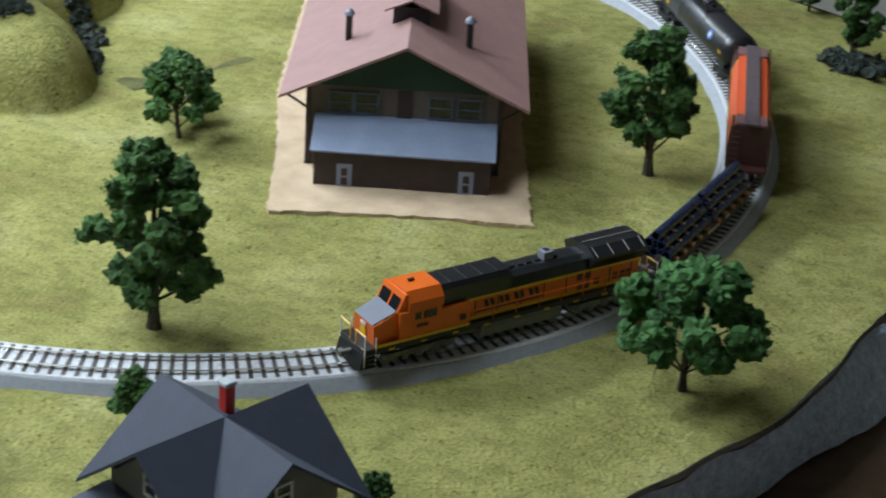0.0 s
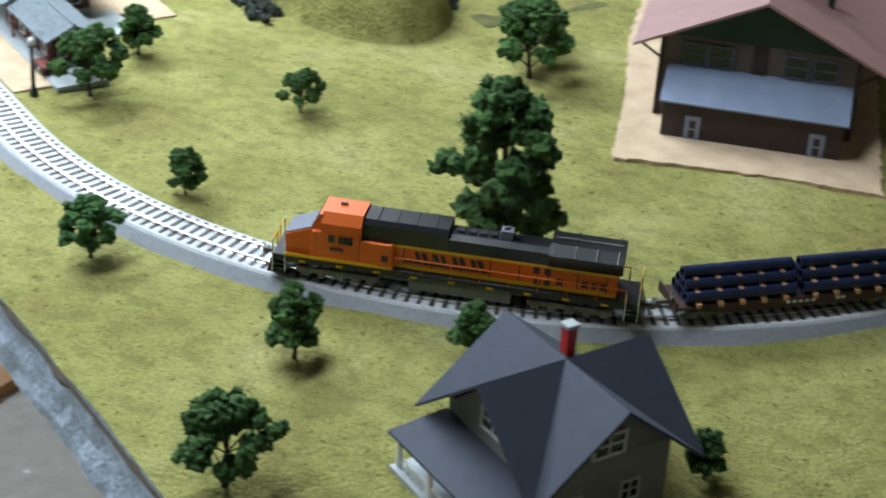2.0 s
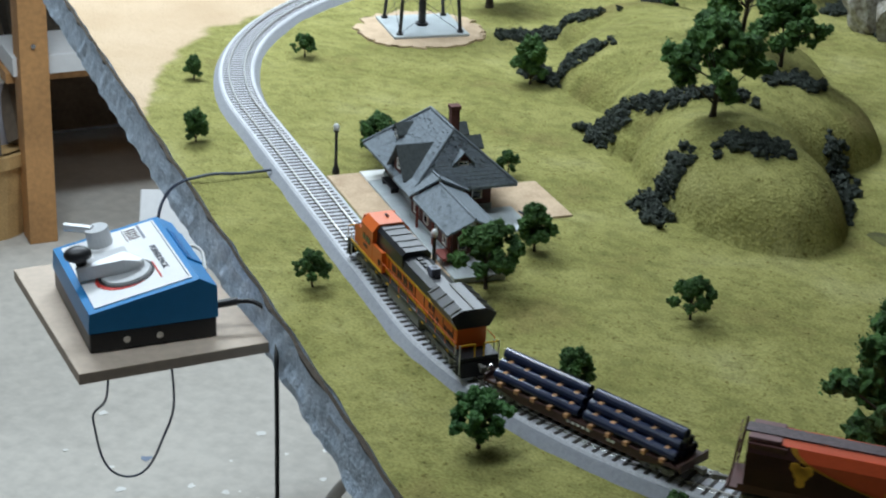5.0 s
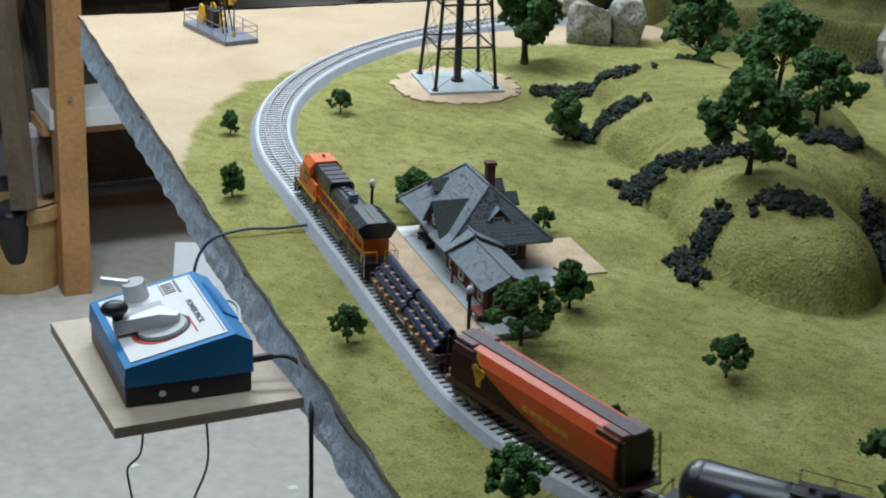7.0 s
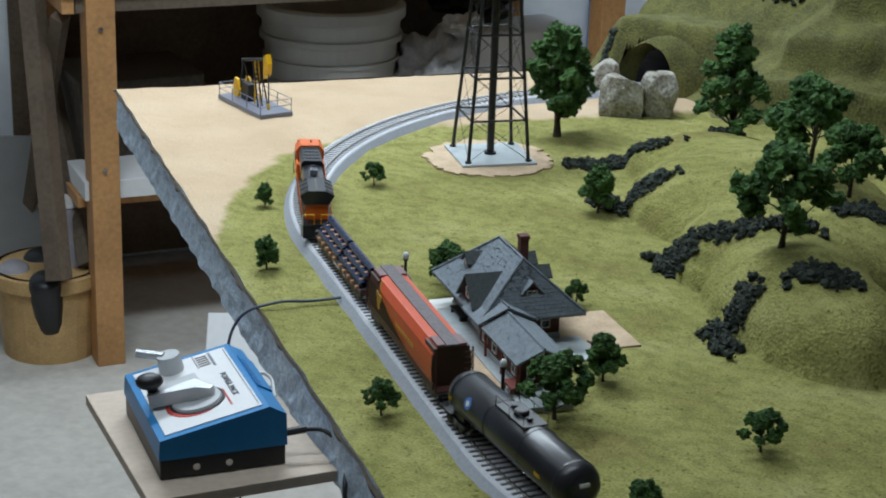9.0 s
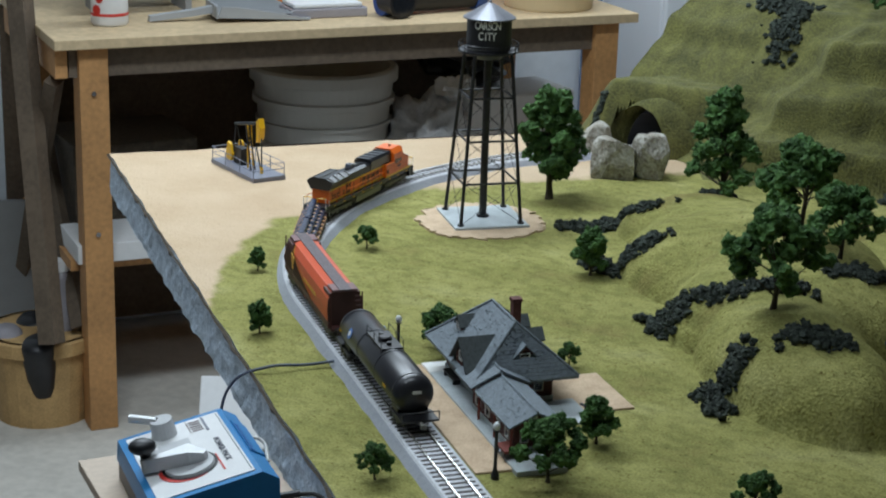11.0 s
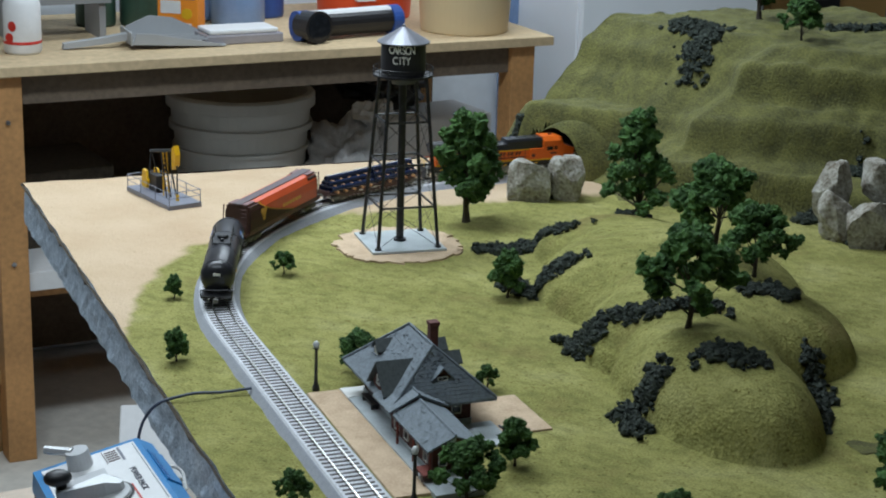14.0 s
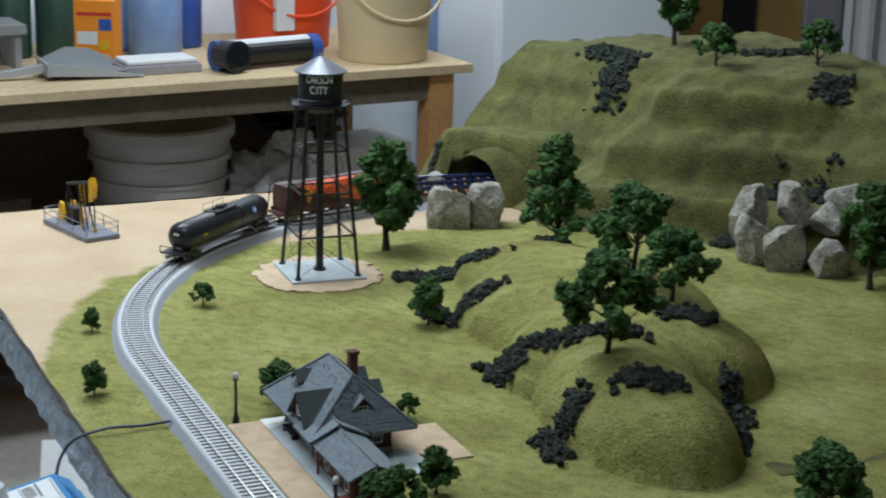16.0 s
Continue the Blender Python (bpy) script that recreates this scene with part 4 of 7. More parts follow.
# ---- scenery kinds ----
def tree_mesh(name, height, spread, trunk, seed, leaf, clumps=26, lump=(0.07, 0.115), pointed=False):
    random.seed(seed)
    t = thing(name, put(0, 0), "", "tree")
    bm = bmesh.new()
    lean = Vector((random.uniform(-1, 1), random.uniform(-1, 1), 0)) * 0.03
    tops = []
    base = Vector((0, 0, -0.001))
    knots = [base + Vector((0, 0, height * k)) + lean * height * k * 3 for k in (0, 0.12, 0.35, 0.6, 0.85)]
    radii = [height * 0.045, height * 0.03, height * 0.024, height * 0.016, height * 0.008]
    for k in range(4):
        rod(bm, knots[k], knots[k + 1], radii[k], 7, radii[k + 1])
    centres, small = [], []
    for i in range(clumps):
        f = trunk + (1 - trunk) * (i + random.random()) / clumps
        q = i * 2.4 + random.uniform(-0.5, 0.5)
        w = spread * (math.sin(math.pi * min(0.97, 0.18 + 0.80 * (f - trunk) / (1 - trunk))) ** 0.7) * random.choice((0.35, 0.7, 0.9, 1.0, 1.12))
        if pointed:
            w = spread * (1.08 - (f - trunk) / (1 - trunk)) ** 0.9 * random.choice((0.3, 0.75, 0.95, 1.15))
        c = Vector((math.cos(q) * w, math.sin(q) * w, height * min(f, 0.95)))
        centres.append(c)
        for k in range(2):
            q = Vector((random.gauss(0, 1), random.gauss(0, 1), random.gauss(0, 0.8))).normalized()
            small.append(c + q * height * lump[1] * random.uniform(0.75, 1.05))
        if i % 2 == 0:
            s = knots[2] if f > 0.55 else knots[1]
            rod(bm, s + Vector((0, 0, height * 0.05)), c, height * 0.011, 5, height * 0.004)
    part("trunk", bm, BARK, t)
    crown = bmesh.new()
    for c in centres:
        r = height * random.uniform(*lump)
        blob(crown, c, r, 0.42, 3, 0.9)
    for c in small:
        blob(crown, c, height * random.uniform(0.55, 0.8) * lump[0], 0.5, 2, 0.9)
    # leaf tufts standing out of the clumps
    verts = []
    for c in centres + small:
        for k in range(70):
            d = Vector((random.gauss(0, 1), random.gauss(0, 1), random.gauss(0, 1))).normalized()
            p = c + d * height * random.uniform(lump[0] * 0.6, lump[0] * 1.0)
            s = height * random.uniform(0.005, 0.011)
            a = Vector((random.gauss(0, 1), random.gauss(0, 1), random.gauss(0, 1))).normalized() * s
            b = a.cross(d).normalized() * s
            vs = [crown.verts.new(p + v) for v in (a, b, -a, -b)]
            crown.faces.new(vs)
    part("crown", crown, leaf, t)
    return t


def bush(pts, size, label, n, seed, r=0.0026, material=LICHEN):
    """A low patch of clumps scattered along a line of (x, y) points."""
    random.seed(seed)
    bm = bmesh.new()
    for i in range(int(n * 2.6)):
        f = random.random() * (len(pts) - 1)
        k = min(int(f), len(pts) - 2)
        p = Vector(pts[k]).lerp(Vector(pts[k + 1]), f - k)
        x, y = p.x + random.gauss(0, size), p.y + random.gauss(0, size)
        rr = r * random.choice((0.45, 0.6, 0.8, 1.0))
        c = Vector((x, y, surface_z(x, y) + rr * random.uniform(0.2, 1.1)))
        blob(bm, c, rr, 0.55, 2 if rr > r * 0.7 else 1, 0.9)
        for q in range(26):
            d = Vector((random.gauss(0, 1), random.gauss(0, 1), random.gauss(0.3, 1))).normalized()
            a = Vector((random.gauss(0, 1), random.gauss(0, 1), random.gauss(0, 1))).normalized() * rr * random.uniform(0.12, 0.26)
            e = a.cross(d).normalized() * a.length
            o = c + d * rr * random.uniform(0.85, 1.3)
            bm.faces.new([bm.verts.new(o + v) for v in (a, e, -a, -e)])
    return tagged(part("bush", bm, material), label, "bush", "dark bushes on the hills")


def ragged(points, amount, every, seed):
    """An outline broken into short uneven steps, for the edge of loose sand."""
    out = []
    for p, q in zip(points, points[1:] + points[:1]):
        p, q = Vector(p), Vector(q)
        n = max(1, int((q - p).length / every))
        for k in range(n):
            v = p.lerp(q, k / n)
            w = Vector((noise.noise((v.x * 160, v.y * 160, seed)), noise.noise((v.x * 160, v.y * 160, seed + 5)))) + 0.6 * Vector((noise.noise((v.x * 600, v.y * 600, seed)), noise.noise((v.x * 600, v.y * 600, seed + 5))))
            out.append((v.x + w.x * amount, v.y + w.y * amount))
    return out


def rock(x, y, z, sx, sy, sz, seed, rz=0.0):
    random.seed(seed)
    bm = bmesh.new()
    g = bmesh.ops.create_icosphere(bm, subdivisions=4, radius=1)
    off = Vector((seed * 3.1, seed * 1.7, 0.3))
    # broken faces: the ball is cut back by a handful of random planes
    cuts = [(Vector((random.gauss(0, 1), random.gauss(0, 1), random.gauss(0.1, 0.8))).normalized(), random.uniform(0.68, 0.90)) for k in range(10)]
    for v in g["verts"]:
        n = v.co.normalized()
        p = Vector([max(-0.80, min(0.80, c)) for c in n]) * 1.22
        for d, far in cuts:
            over = p.dot(d) - far
            if over > 0:
                p -= d * over * 0.94
        k = 1 + 0.05 * noise.noise(n * 2.5 + off) + 0.045 * abs(noise.noise(n * 5 + off)) + 0.025 * noise.noise(n * 12 + off)
        v.co = Vector((p.x * sx, p.y * sy, p.z * sz)) * k * 1.12
    ob = part("rock", bm, ROCK)
    ob.matrix_basis = put(x, y, z, rz)
    return tagged(ob, "pale grey carved plaster boulder", "rock", "boulders")


def window(parent, m, w, h, cols, rows, frame_mat, name="window"):
    """A framed window; m places its middle, x across, z up, y out."""
    f = bmesh.new()
    e = w * 0.09
    for b in ((-w / 2 - e, -w / 2, -h / 2 - e, h / 2 + e), (w / 2, w / 2 + e, -h / 2 - e, h / 2 + e), (-w / 2, w / 2, h / 2, h / 2 + e), (-w / 2, w / 2, -h / 2 - e, -h / 2)):
        hull_box(f, b[0], b[1], -0.0004, 0.0008, b[2], b[3])
    for c in range(1, cols):
        x = -w / 2 + w * c / cols
        hull_box(f, x - e * 0.35, x + e * 0.35, -0.0002, 0.0006, -h / 2, h / 2)
    for r in range(1, rows):
        z = -h / 2 + h * r / rows
        hull_box(f, -w / 2, w / 2, -0.0002, 0.0006, z - e * 0.35, z + e * 0.35)
    bmesh.ops.transform(f, matrix=m, verts=f.verts)
    ob = part(name, f, frame_mat, parent)
    g = box(-w / 2, w / 2, -0.0004, 0.0002, -h / 2, h / 2)
    bmesh.ops.transform(g, matrix=m, verts=g.verts)
    part("pane", g, GLASSDARK, ob)


def face_m(x, y, z, yaw):
    """Plan-unit matrix for a wall feature whose outside looks along yaw degrees."""
    return Matrix.Translation((x, y, z)) @ Matrix.Rotation(math.radians(yaw - 90), 4, "Z")


# ---- the room ----
FL = -0.52
FRONT, BACK = Vector((0.5616, 0.8274)), Vector((-0.8274, 0.5616))


def bench_xy(along, deep):
    p = Vector((-1.553, 1.455)) + FRONT * along + BACK * deep
    return p.x, p.y


BENCH_YAW = math.degrees(math.atan2(FRONT.y, FRONT.x))


def build_room():
    tagged(part("floor", box(-4.2, 1.6, -1.6, 4.6, FL - 0.05, FL), FLOOR), "pale worn concrete workshop floor", "floor", kind="structure")
    # ceiling and four outer walls stay out of view, added to shape bounce light
    tagged(part("ceiling", box(-4.2, 1.6, -1.6, 4.6, 0.82, 0.86), CEILING), "unseen ceiling added to bounce light", "ceiling", kind="structure")
    for nm, b in (("wall_south", (-4.2, 1.6, -1.65, -1.6, FL, 0.82)), ("wall_east", (1.6, 1.65, -1.6, 4.6, FL, 0.82)), ("wall_west", (-4.25, -4.2, -1.6, 4.6, FL, 0.82)), ("wall_far", (-4.2, 1.6, 4.6, 4.65, FL, 0.82))):
        tagged(part(nm, box(*b), WALLGREY), "unseen grey wall added to bounce light", "wall", kind="structure")
    # the wall that the bench stands against
    w = part("wall_north", box(-1.2, 2.6, 0, 0.03, FL, 0.82), WALLWHITE)
    w.matrix_basis = put(*bench_xy(0, 0.40), 0, BENCH_YAW)
    tagged(w, "pale blue-white painted wall behind the bench", "wall", kind="structure")
    random.seed(5)
    for k in range(60):
        x, y = random.gauss(-0.95, 0.11), random.gauss(1.10, 0.14)
        bm = bmesh.new()
        n = 9
        r = random.uniform(0.001, 0.006)
        bm.faces.new([bm.verts.new((x + r * math.cos(6.283 * i / n) * random.uniform(0.5, 1.3), y + r * math.sin(6.283 * i / n) * random.uniform(0.5, 1.3), FL + 0.0006)) for i in range(n)])
        ob = part("paint_splash", bm, SPLASHBLUE if k % 9 == 0 else SPLASH)
        tagged(ob, "dried paint spatter on the concrete floor", "stain", "paint spatters", "structure")


build_room()


def build_bench():
    t = thing("workbench", put(*bench_xy(0, 0), 0, BENCH_YAW), "rough timber workbench with a lower shelf", "workbench")
    Lb, D = 0.757, 0.36
    part("bench_top", box(0, Lb, 0, D, -0.046, -0.034, 0.001), BENCHTOP, t)
    # apron and back panel darker than PINE: shade put into the board colour
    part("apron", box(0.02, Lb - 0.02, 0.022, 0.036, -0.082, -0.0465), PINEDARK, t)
    part("end_apron", box(0.004, 0.018, 0.02, D - 0.02, -0.082, -0.0465), PINE, t)
    for x in (0.03, Lb - 0.055):
        for y in (0.012, D - 0.045):
            part("leg", box(x, x + 0.034, y + 0.001, y + 0.036, FL, -0.0468, 0.001), PINE, t)
    part("lower_shelf", box(0.02, Lb - 0.02, 0.05, D - 0.01, -0.325, -0.312), PINE, t)
    part("shelf_board", box(0.025, 0.34, 0.03, 0.13, -0.3115, -0.288, 0.001), PAPER, t, "white painted plank")
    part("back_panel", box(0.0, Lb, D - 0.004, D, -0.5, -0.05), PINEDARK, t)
    for a, b in (((0.008, 0.05, -0.09), (0.008, 0.3, -0.40)),):
        bm = rod(bmesh.new(), a, b, 0.012, 4)
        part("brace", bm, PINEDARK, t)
    for z in (-0.10, -0.27):
        part("bolt", rods([((0.046, 0.0125, z), (0.046, 0.010, z))], 0.003, 8), STEEL, t)
    return t


build_bench()
BT = -0.034


def bucket(name, along, deep, z, r, h, material, label, lid=False, handle=True):
    t = thing(name, put(*bench_xy(along, deep), z, BENCH_YAW), label, "bucket")
    prof = [(r * 0.86, 0), (r * 0.88, 0.002), (r, h * 0.86), (r * 1.05, h * 0.865), (r * 1.05, h * 0.90), (r * 1.0, h * 0.905), (r * 1.02, h), (r * 0.98, h), (r * 0.84, 0.006), (0, 0.006)]
    if lid:
        prof = [(r * 0.86, 0), (r * 0.88, 0.002), (r * 0.97, h * 0.74), (r * 1.04, h * 0.75), (r * 1.04, h * 0.79), (r, h * 0.80), (r * 1.01, h * 0.90), (r * 1.08, h * 0.91), (r * 1.08, h * 0.985), (r * 1.05, h), (r * 0.97, h), (r * 0.84, 0.006), (0, 0.006)]
    part("bucket_body", lathe(prof, 48), material, t, smooth=False)
    if lid:
        for f, w in ((0.30, 0.004), (0.46, 0.004), (0.60, 0.005)):
            part("rib", lathe([(r * (0.88 + 0.12 * f), h * f), (r * (0.88 + 0.12 * f) + 0.004, h * f + 0.001), (r * (0.88 + 0.12 * f) + 0.004, h * f + w), (r * (0.88 + 0.12 * f), h * f + w + 0.001)], 48), material, t)
    if handle:
        pts = [(r * 1.06 * math.cos(q), -r * 0.55 * math.sin(q) - r * 0.55, h * 0.80 - r * 0.9 * math.sin(q)) for q in [math.pi * i / 14 for i in range(15)]]
        pts = [(x, y + r * 0.1 if 0 < i < 14 else 0, z_) for i, (x, y, z_) in enumerate(pts)]
        part("handle", rods(list(zip(pts, pts[1:])), 0.0024, 6), material, t)
    return t


bucket("bucket", 0.40, 0.21, -0.311, 0.092, 0.19, BUCKETWHITE, "large open white ribbed bucket under the workbench", lid=True, handle=False)
b1 = bucket("bucket", 0.589, 0.235, BT, 0.072, 0.14, BUCKETRED, "orange-red bucket with a white rim on the bench")
part("rim", lathe([(0.0708, 0.121), (0.0765, 0.121), (0.0765, 0.130), (0.0708, 0.130)], 36), PAPER, b1)
part("label", box(-0.040, -0.014, -0.0715, -0.0600, 0.03, 0.090), PAPER, b1, "white paper label")
bucket("bucket", 0.668, 0.085, BT, 0.066, 0.145, BUCKETBEIGE, "cream plastic bucket with a wire handle on the bench")


def bench_box(name, along, deep, z, size, yaw, material, label, category, bevel=0.002):
    ob = part(name, box(-size[0] / 2, size[0] / 2, -size[1] / 2, size[1] / 2, 0, size[2], bevel), material)
    ob.matrix_basis = put(*bench_xy(along, deep), z, BENCH_YAW + yaw)
    return tagged(ob, label, category)


def build_bench_clutter():
    # powder carton
    t = thing("carton", put(*bench_xy(0.300, 0.150), BT, BENCH_YAW - 35), "orange cardboard carton with printed panels", "carton")
    part("carton_body", box(-0.026, 0.026, -0.016, 0.016, 0, 0.085, 0.0008), BOXORANGE, t)
    part("printed_panel", boxes((-0.022, 0.004, -0.0166, -0.0160, 0.030, 0.046), (-0.020, 0.018, -0.0166, -0.0160, 0.012, 0.018)), PAPER, t)
    part("printed_band", boxes((0.006, 0.022, -0.0166, -0.0160, 0.048, 0.062)), DARKBLUE, t)
    part("printed_stripe", boxes((-0.022, 0.022, -0.0166, -0.0160, 0.066, 0.070)), RED, t)
    part("printed_seal", rod(bmesh.new(), (0.012, -0.0160, 0.030), (0.012, -0.0168, 0.030), 0.007, 16), YELLOW, t)
    # spray bottle
    t = thing("bottle", put(*bench_xy(0.085, 0.09), BT), "white bottle with red printing", "bottle")
    part("bottle_body", lathe([(0.020, 0), (0.022, 0.003), (0.022, 0.058), (0.018, 0.066), (0.010, 0.072), (0.010, 0.085), (0, 0.085)], 24), PAPER, t, smooth=True)
    part("print_band", lathe([(0.0221, 0.012), (0.0224, 0.0125), (0.0224, 0.0150), (0.0221, 0.0155)], 24), RED, t)
    part("print_mark", rods([((0.0, -0.0222, 0.020), (0.0, -0.0226, 0.020)), ((0.004, -0.0215, 0.034), (0.004, -0.0222, 0.034))], 0.006, 10), RED, t)
    # dustpan: handle, floor, raised back and side walls
    t = thing("dustpan", put(*bench_xy(0.250, 0.085), BT, BENCH_YAW - 4) @ Matrix.Scale(1.12, 4), "grey plastic dustpan lying on the bench", "dustpan")
    part("handle", prism([(-0.105, 0.001), (-0.104, 0.007), (-0.06, 0.012), (-0.030, 0.017), (-0.030, 0.009), (-0.06, 0.005)], "y", -0.005, 0.005), DUSTGREY, t)
    part("pan_floor", prism([(-0.034, 0.006), (0.068, 0.001), (0.070, 0.0022), (-0.034, 0.0078)], "y", -0.022, 0.030), DUSTGREY, t)
    part("back_wall", prism([(-0.034, 0.006), (-0.030, 0.018), (-0.004, 0.029), (0.022, 0.026), (0.066, 0.005), (0.068, 0.001)], "y", 0.029, 0.0308), DUSTGREY, t)
    part("side_wall", prism([(-0.034, 0.006), (-0.030, 0.018), (-0.012, 0.017), (0.066, 0.003), (0.068, 0.001)], "y", -0.0238, -0.022), DUSTGREY, t)
    part("heel_wall", box(-0.0358, -0.034, -0.0238, 0.0308, 0.005, 0.0185), DUSTGREY, t)
    for k in range(4):
        part("rib", box(-0.028, 0.055 - k * 0.004, -0.014 + k * 0.010, -0.0132 + k * 0.010, 0.0072, 0.0092), DUSTGREY, t)
    # clear tray with white packets
    t = thing("tray", put(*bench_xy(0.355, 0.09), BT, BENCH_YAW), "clear plastic tray of white packets", "tray")
    part("tray_body", box(-0.05, 0.05, -0.025, 0.03, 0, 0.012, 0.002), PETGREY, t)
    part("packet", box(-0.046, 0.044, -0.022, 0.026, 0.0122, 0.018, 0.002), PAPER, t)
    # blue plastic jars
    for k, (al, de, r, h, m_) in enumerate(((0.400, 0.22, 0.036, 0.11, CLEARBLUE), (0.365, 0.28, 0.030, 0.12, CLEARBLUE), (0.455, 0.27, 0.028, 0.11, DARKBLUE), (0.28, 0.25, 0.03, 0.13, GREENDARK), (0.22, 0.26, 0.026, 0.12, GREENDARK))):
        ob = part("jar", lathe([(r * 0.95, 0), (r, 0.004), (r, h * 0.8), (r * 0.7, h * 0.9), (r * 0.7, h), (0, h)], 20), m_, smooth=True)
        ob.matrix_basis = put(*bench_xy(al, de), BT)
        tagged(ob, "tinted plastic jar at the back of the bench", "jar", "jars on the bench")
    # lantern torch lying on its side
    t = thing("torch", put(*bench_xy(0.487, 0.075), BT + 0.019, BENCH_YAW + 8), "black and silver torch with blue caps lying on the bench", "torch")
    part("torch_body", rod(bmesh.new(), (-0.050, 0, 0), (0.070, 0, 0.0), 0.0165, 20), BLACK, t, smooth=False)
    part("torch_stripe", prism([(-0.011, 0.0118), (-0.007, 0.0160), (0.0, 0.0182), (0.007, 0.0160), (0.011, 0.0118)], "x", -0.050, 0.075), PAPER, t, "silver-white strip")
    part("torch_cap", rod(rod(bmesh.new(), (0.070, 0, 0), (0.084, 0, 0), 0.0185, 20), (0.084, 0, 0), (0.088, 0, 0), 0.0185, 20, 0.014), DARKBLUE, t)
    part("torch_collar", rod(bmesh.new(), (-0.066, 0.0, 0), (-0.050, 0, 0), 0.019, 20), DARKBLUE, t)
    head = rod(bmesh.new(), (-0.052, -0.034, 0.002), (-0.056, 0.0, 0.002), 0.0205, 24, 0.017)
    part("torch_head", head, BLACK, t)
    part("lens", rod(bmesh.new(), (-0.0520, -0.0348, 0.002), (-0.0521, -0.0338, 0.002), 0.0165, 24), GLASSDARK, t)
    # metal stand at the back left
    t = thing("metal_stand", put(*bench_xy(0.15, 0.19), BT, BENCH_YAW), "dark sheet-metal stand on the bench", "stand")
    part("stand_top", box(-0.07, 0.06, -0.04, 0.04, 0.045, 0.056), PLASTICGREY, t)
    for x in (-0.06, 0.05):
        part("leg", box(x - 0.004, x + 0.004, -0.035, 0.035, 0, 0.045), PLASTICGREY, t)
    bench_box("case", 0.12, 0.25, BT + 0.057, (0.13, 0.07, 0.03), 5, BLACK, "black equipment case on the stand", "case")
    # under the bench
    bench_box("storage_box", 0.665, 0.20, -0.311, (0.17, 0.10, 0.145), 6, PAPER, "pale grey storage box under the bench", "box", 0.004)
    t = thing("sack", put(*bench_xy(0.545, 0.17), -0.311, BENCH_YAW), "crumpled grey plastic sack under the bench", "sack")
    random.seed(3)
    part("sack_body", blob(bmesh.new(), (0, 0, 0.07), 0.066, 0.20, 5, 1.15), SACK, t, smooth=True)
    part("sack_neck", blob(blob(bmesh.new(), (0.02, 0, 0.150), 0.022, 0.4, 3), (0.045, 0.0, 0.158), 0.014, 0.4, 3), PAPER, t)
    ob = part("cushion", blob(bmesh.new(), (0, 0, 0.0), 0.06, 0.25, 3, 0.45), BLACK)
    ob.matrix_basis = put(*bench_xy(0.63, 0.25), -0.14)
    tagged(ob, "black cloth bundle under the bench", "cloth")
    bench_box("crate", 0.12, 0.2, -0.311, (0.16, 0.14, 0.12), 3, FOAMLIP, "dark wooden crate under the bench", "crate")


build_bench_clutter()


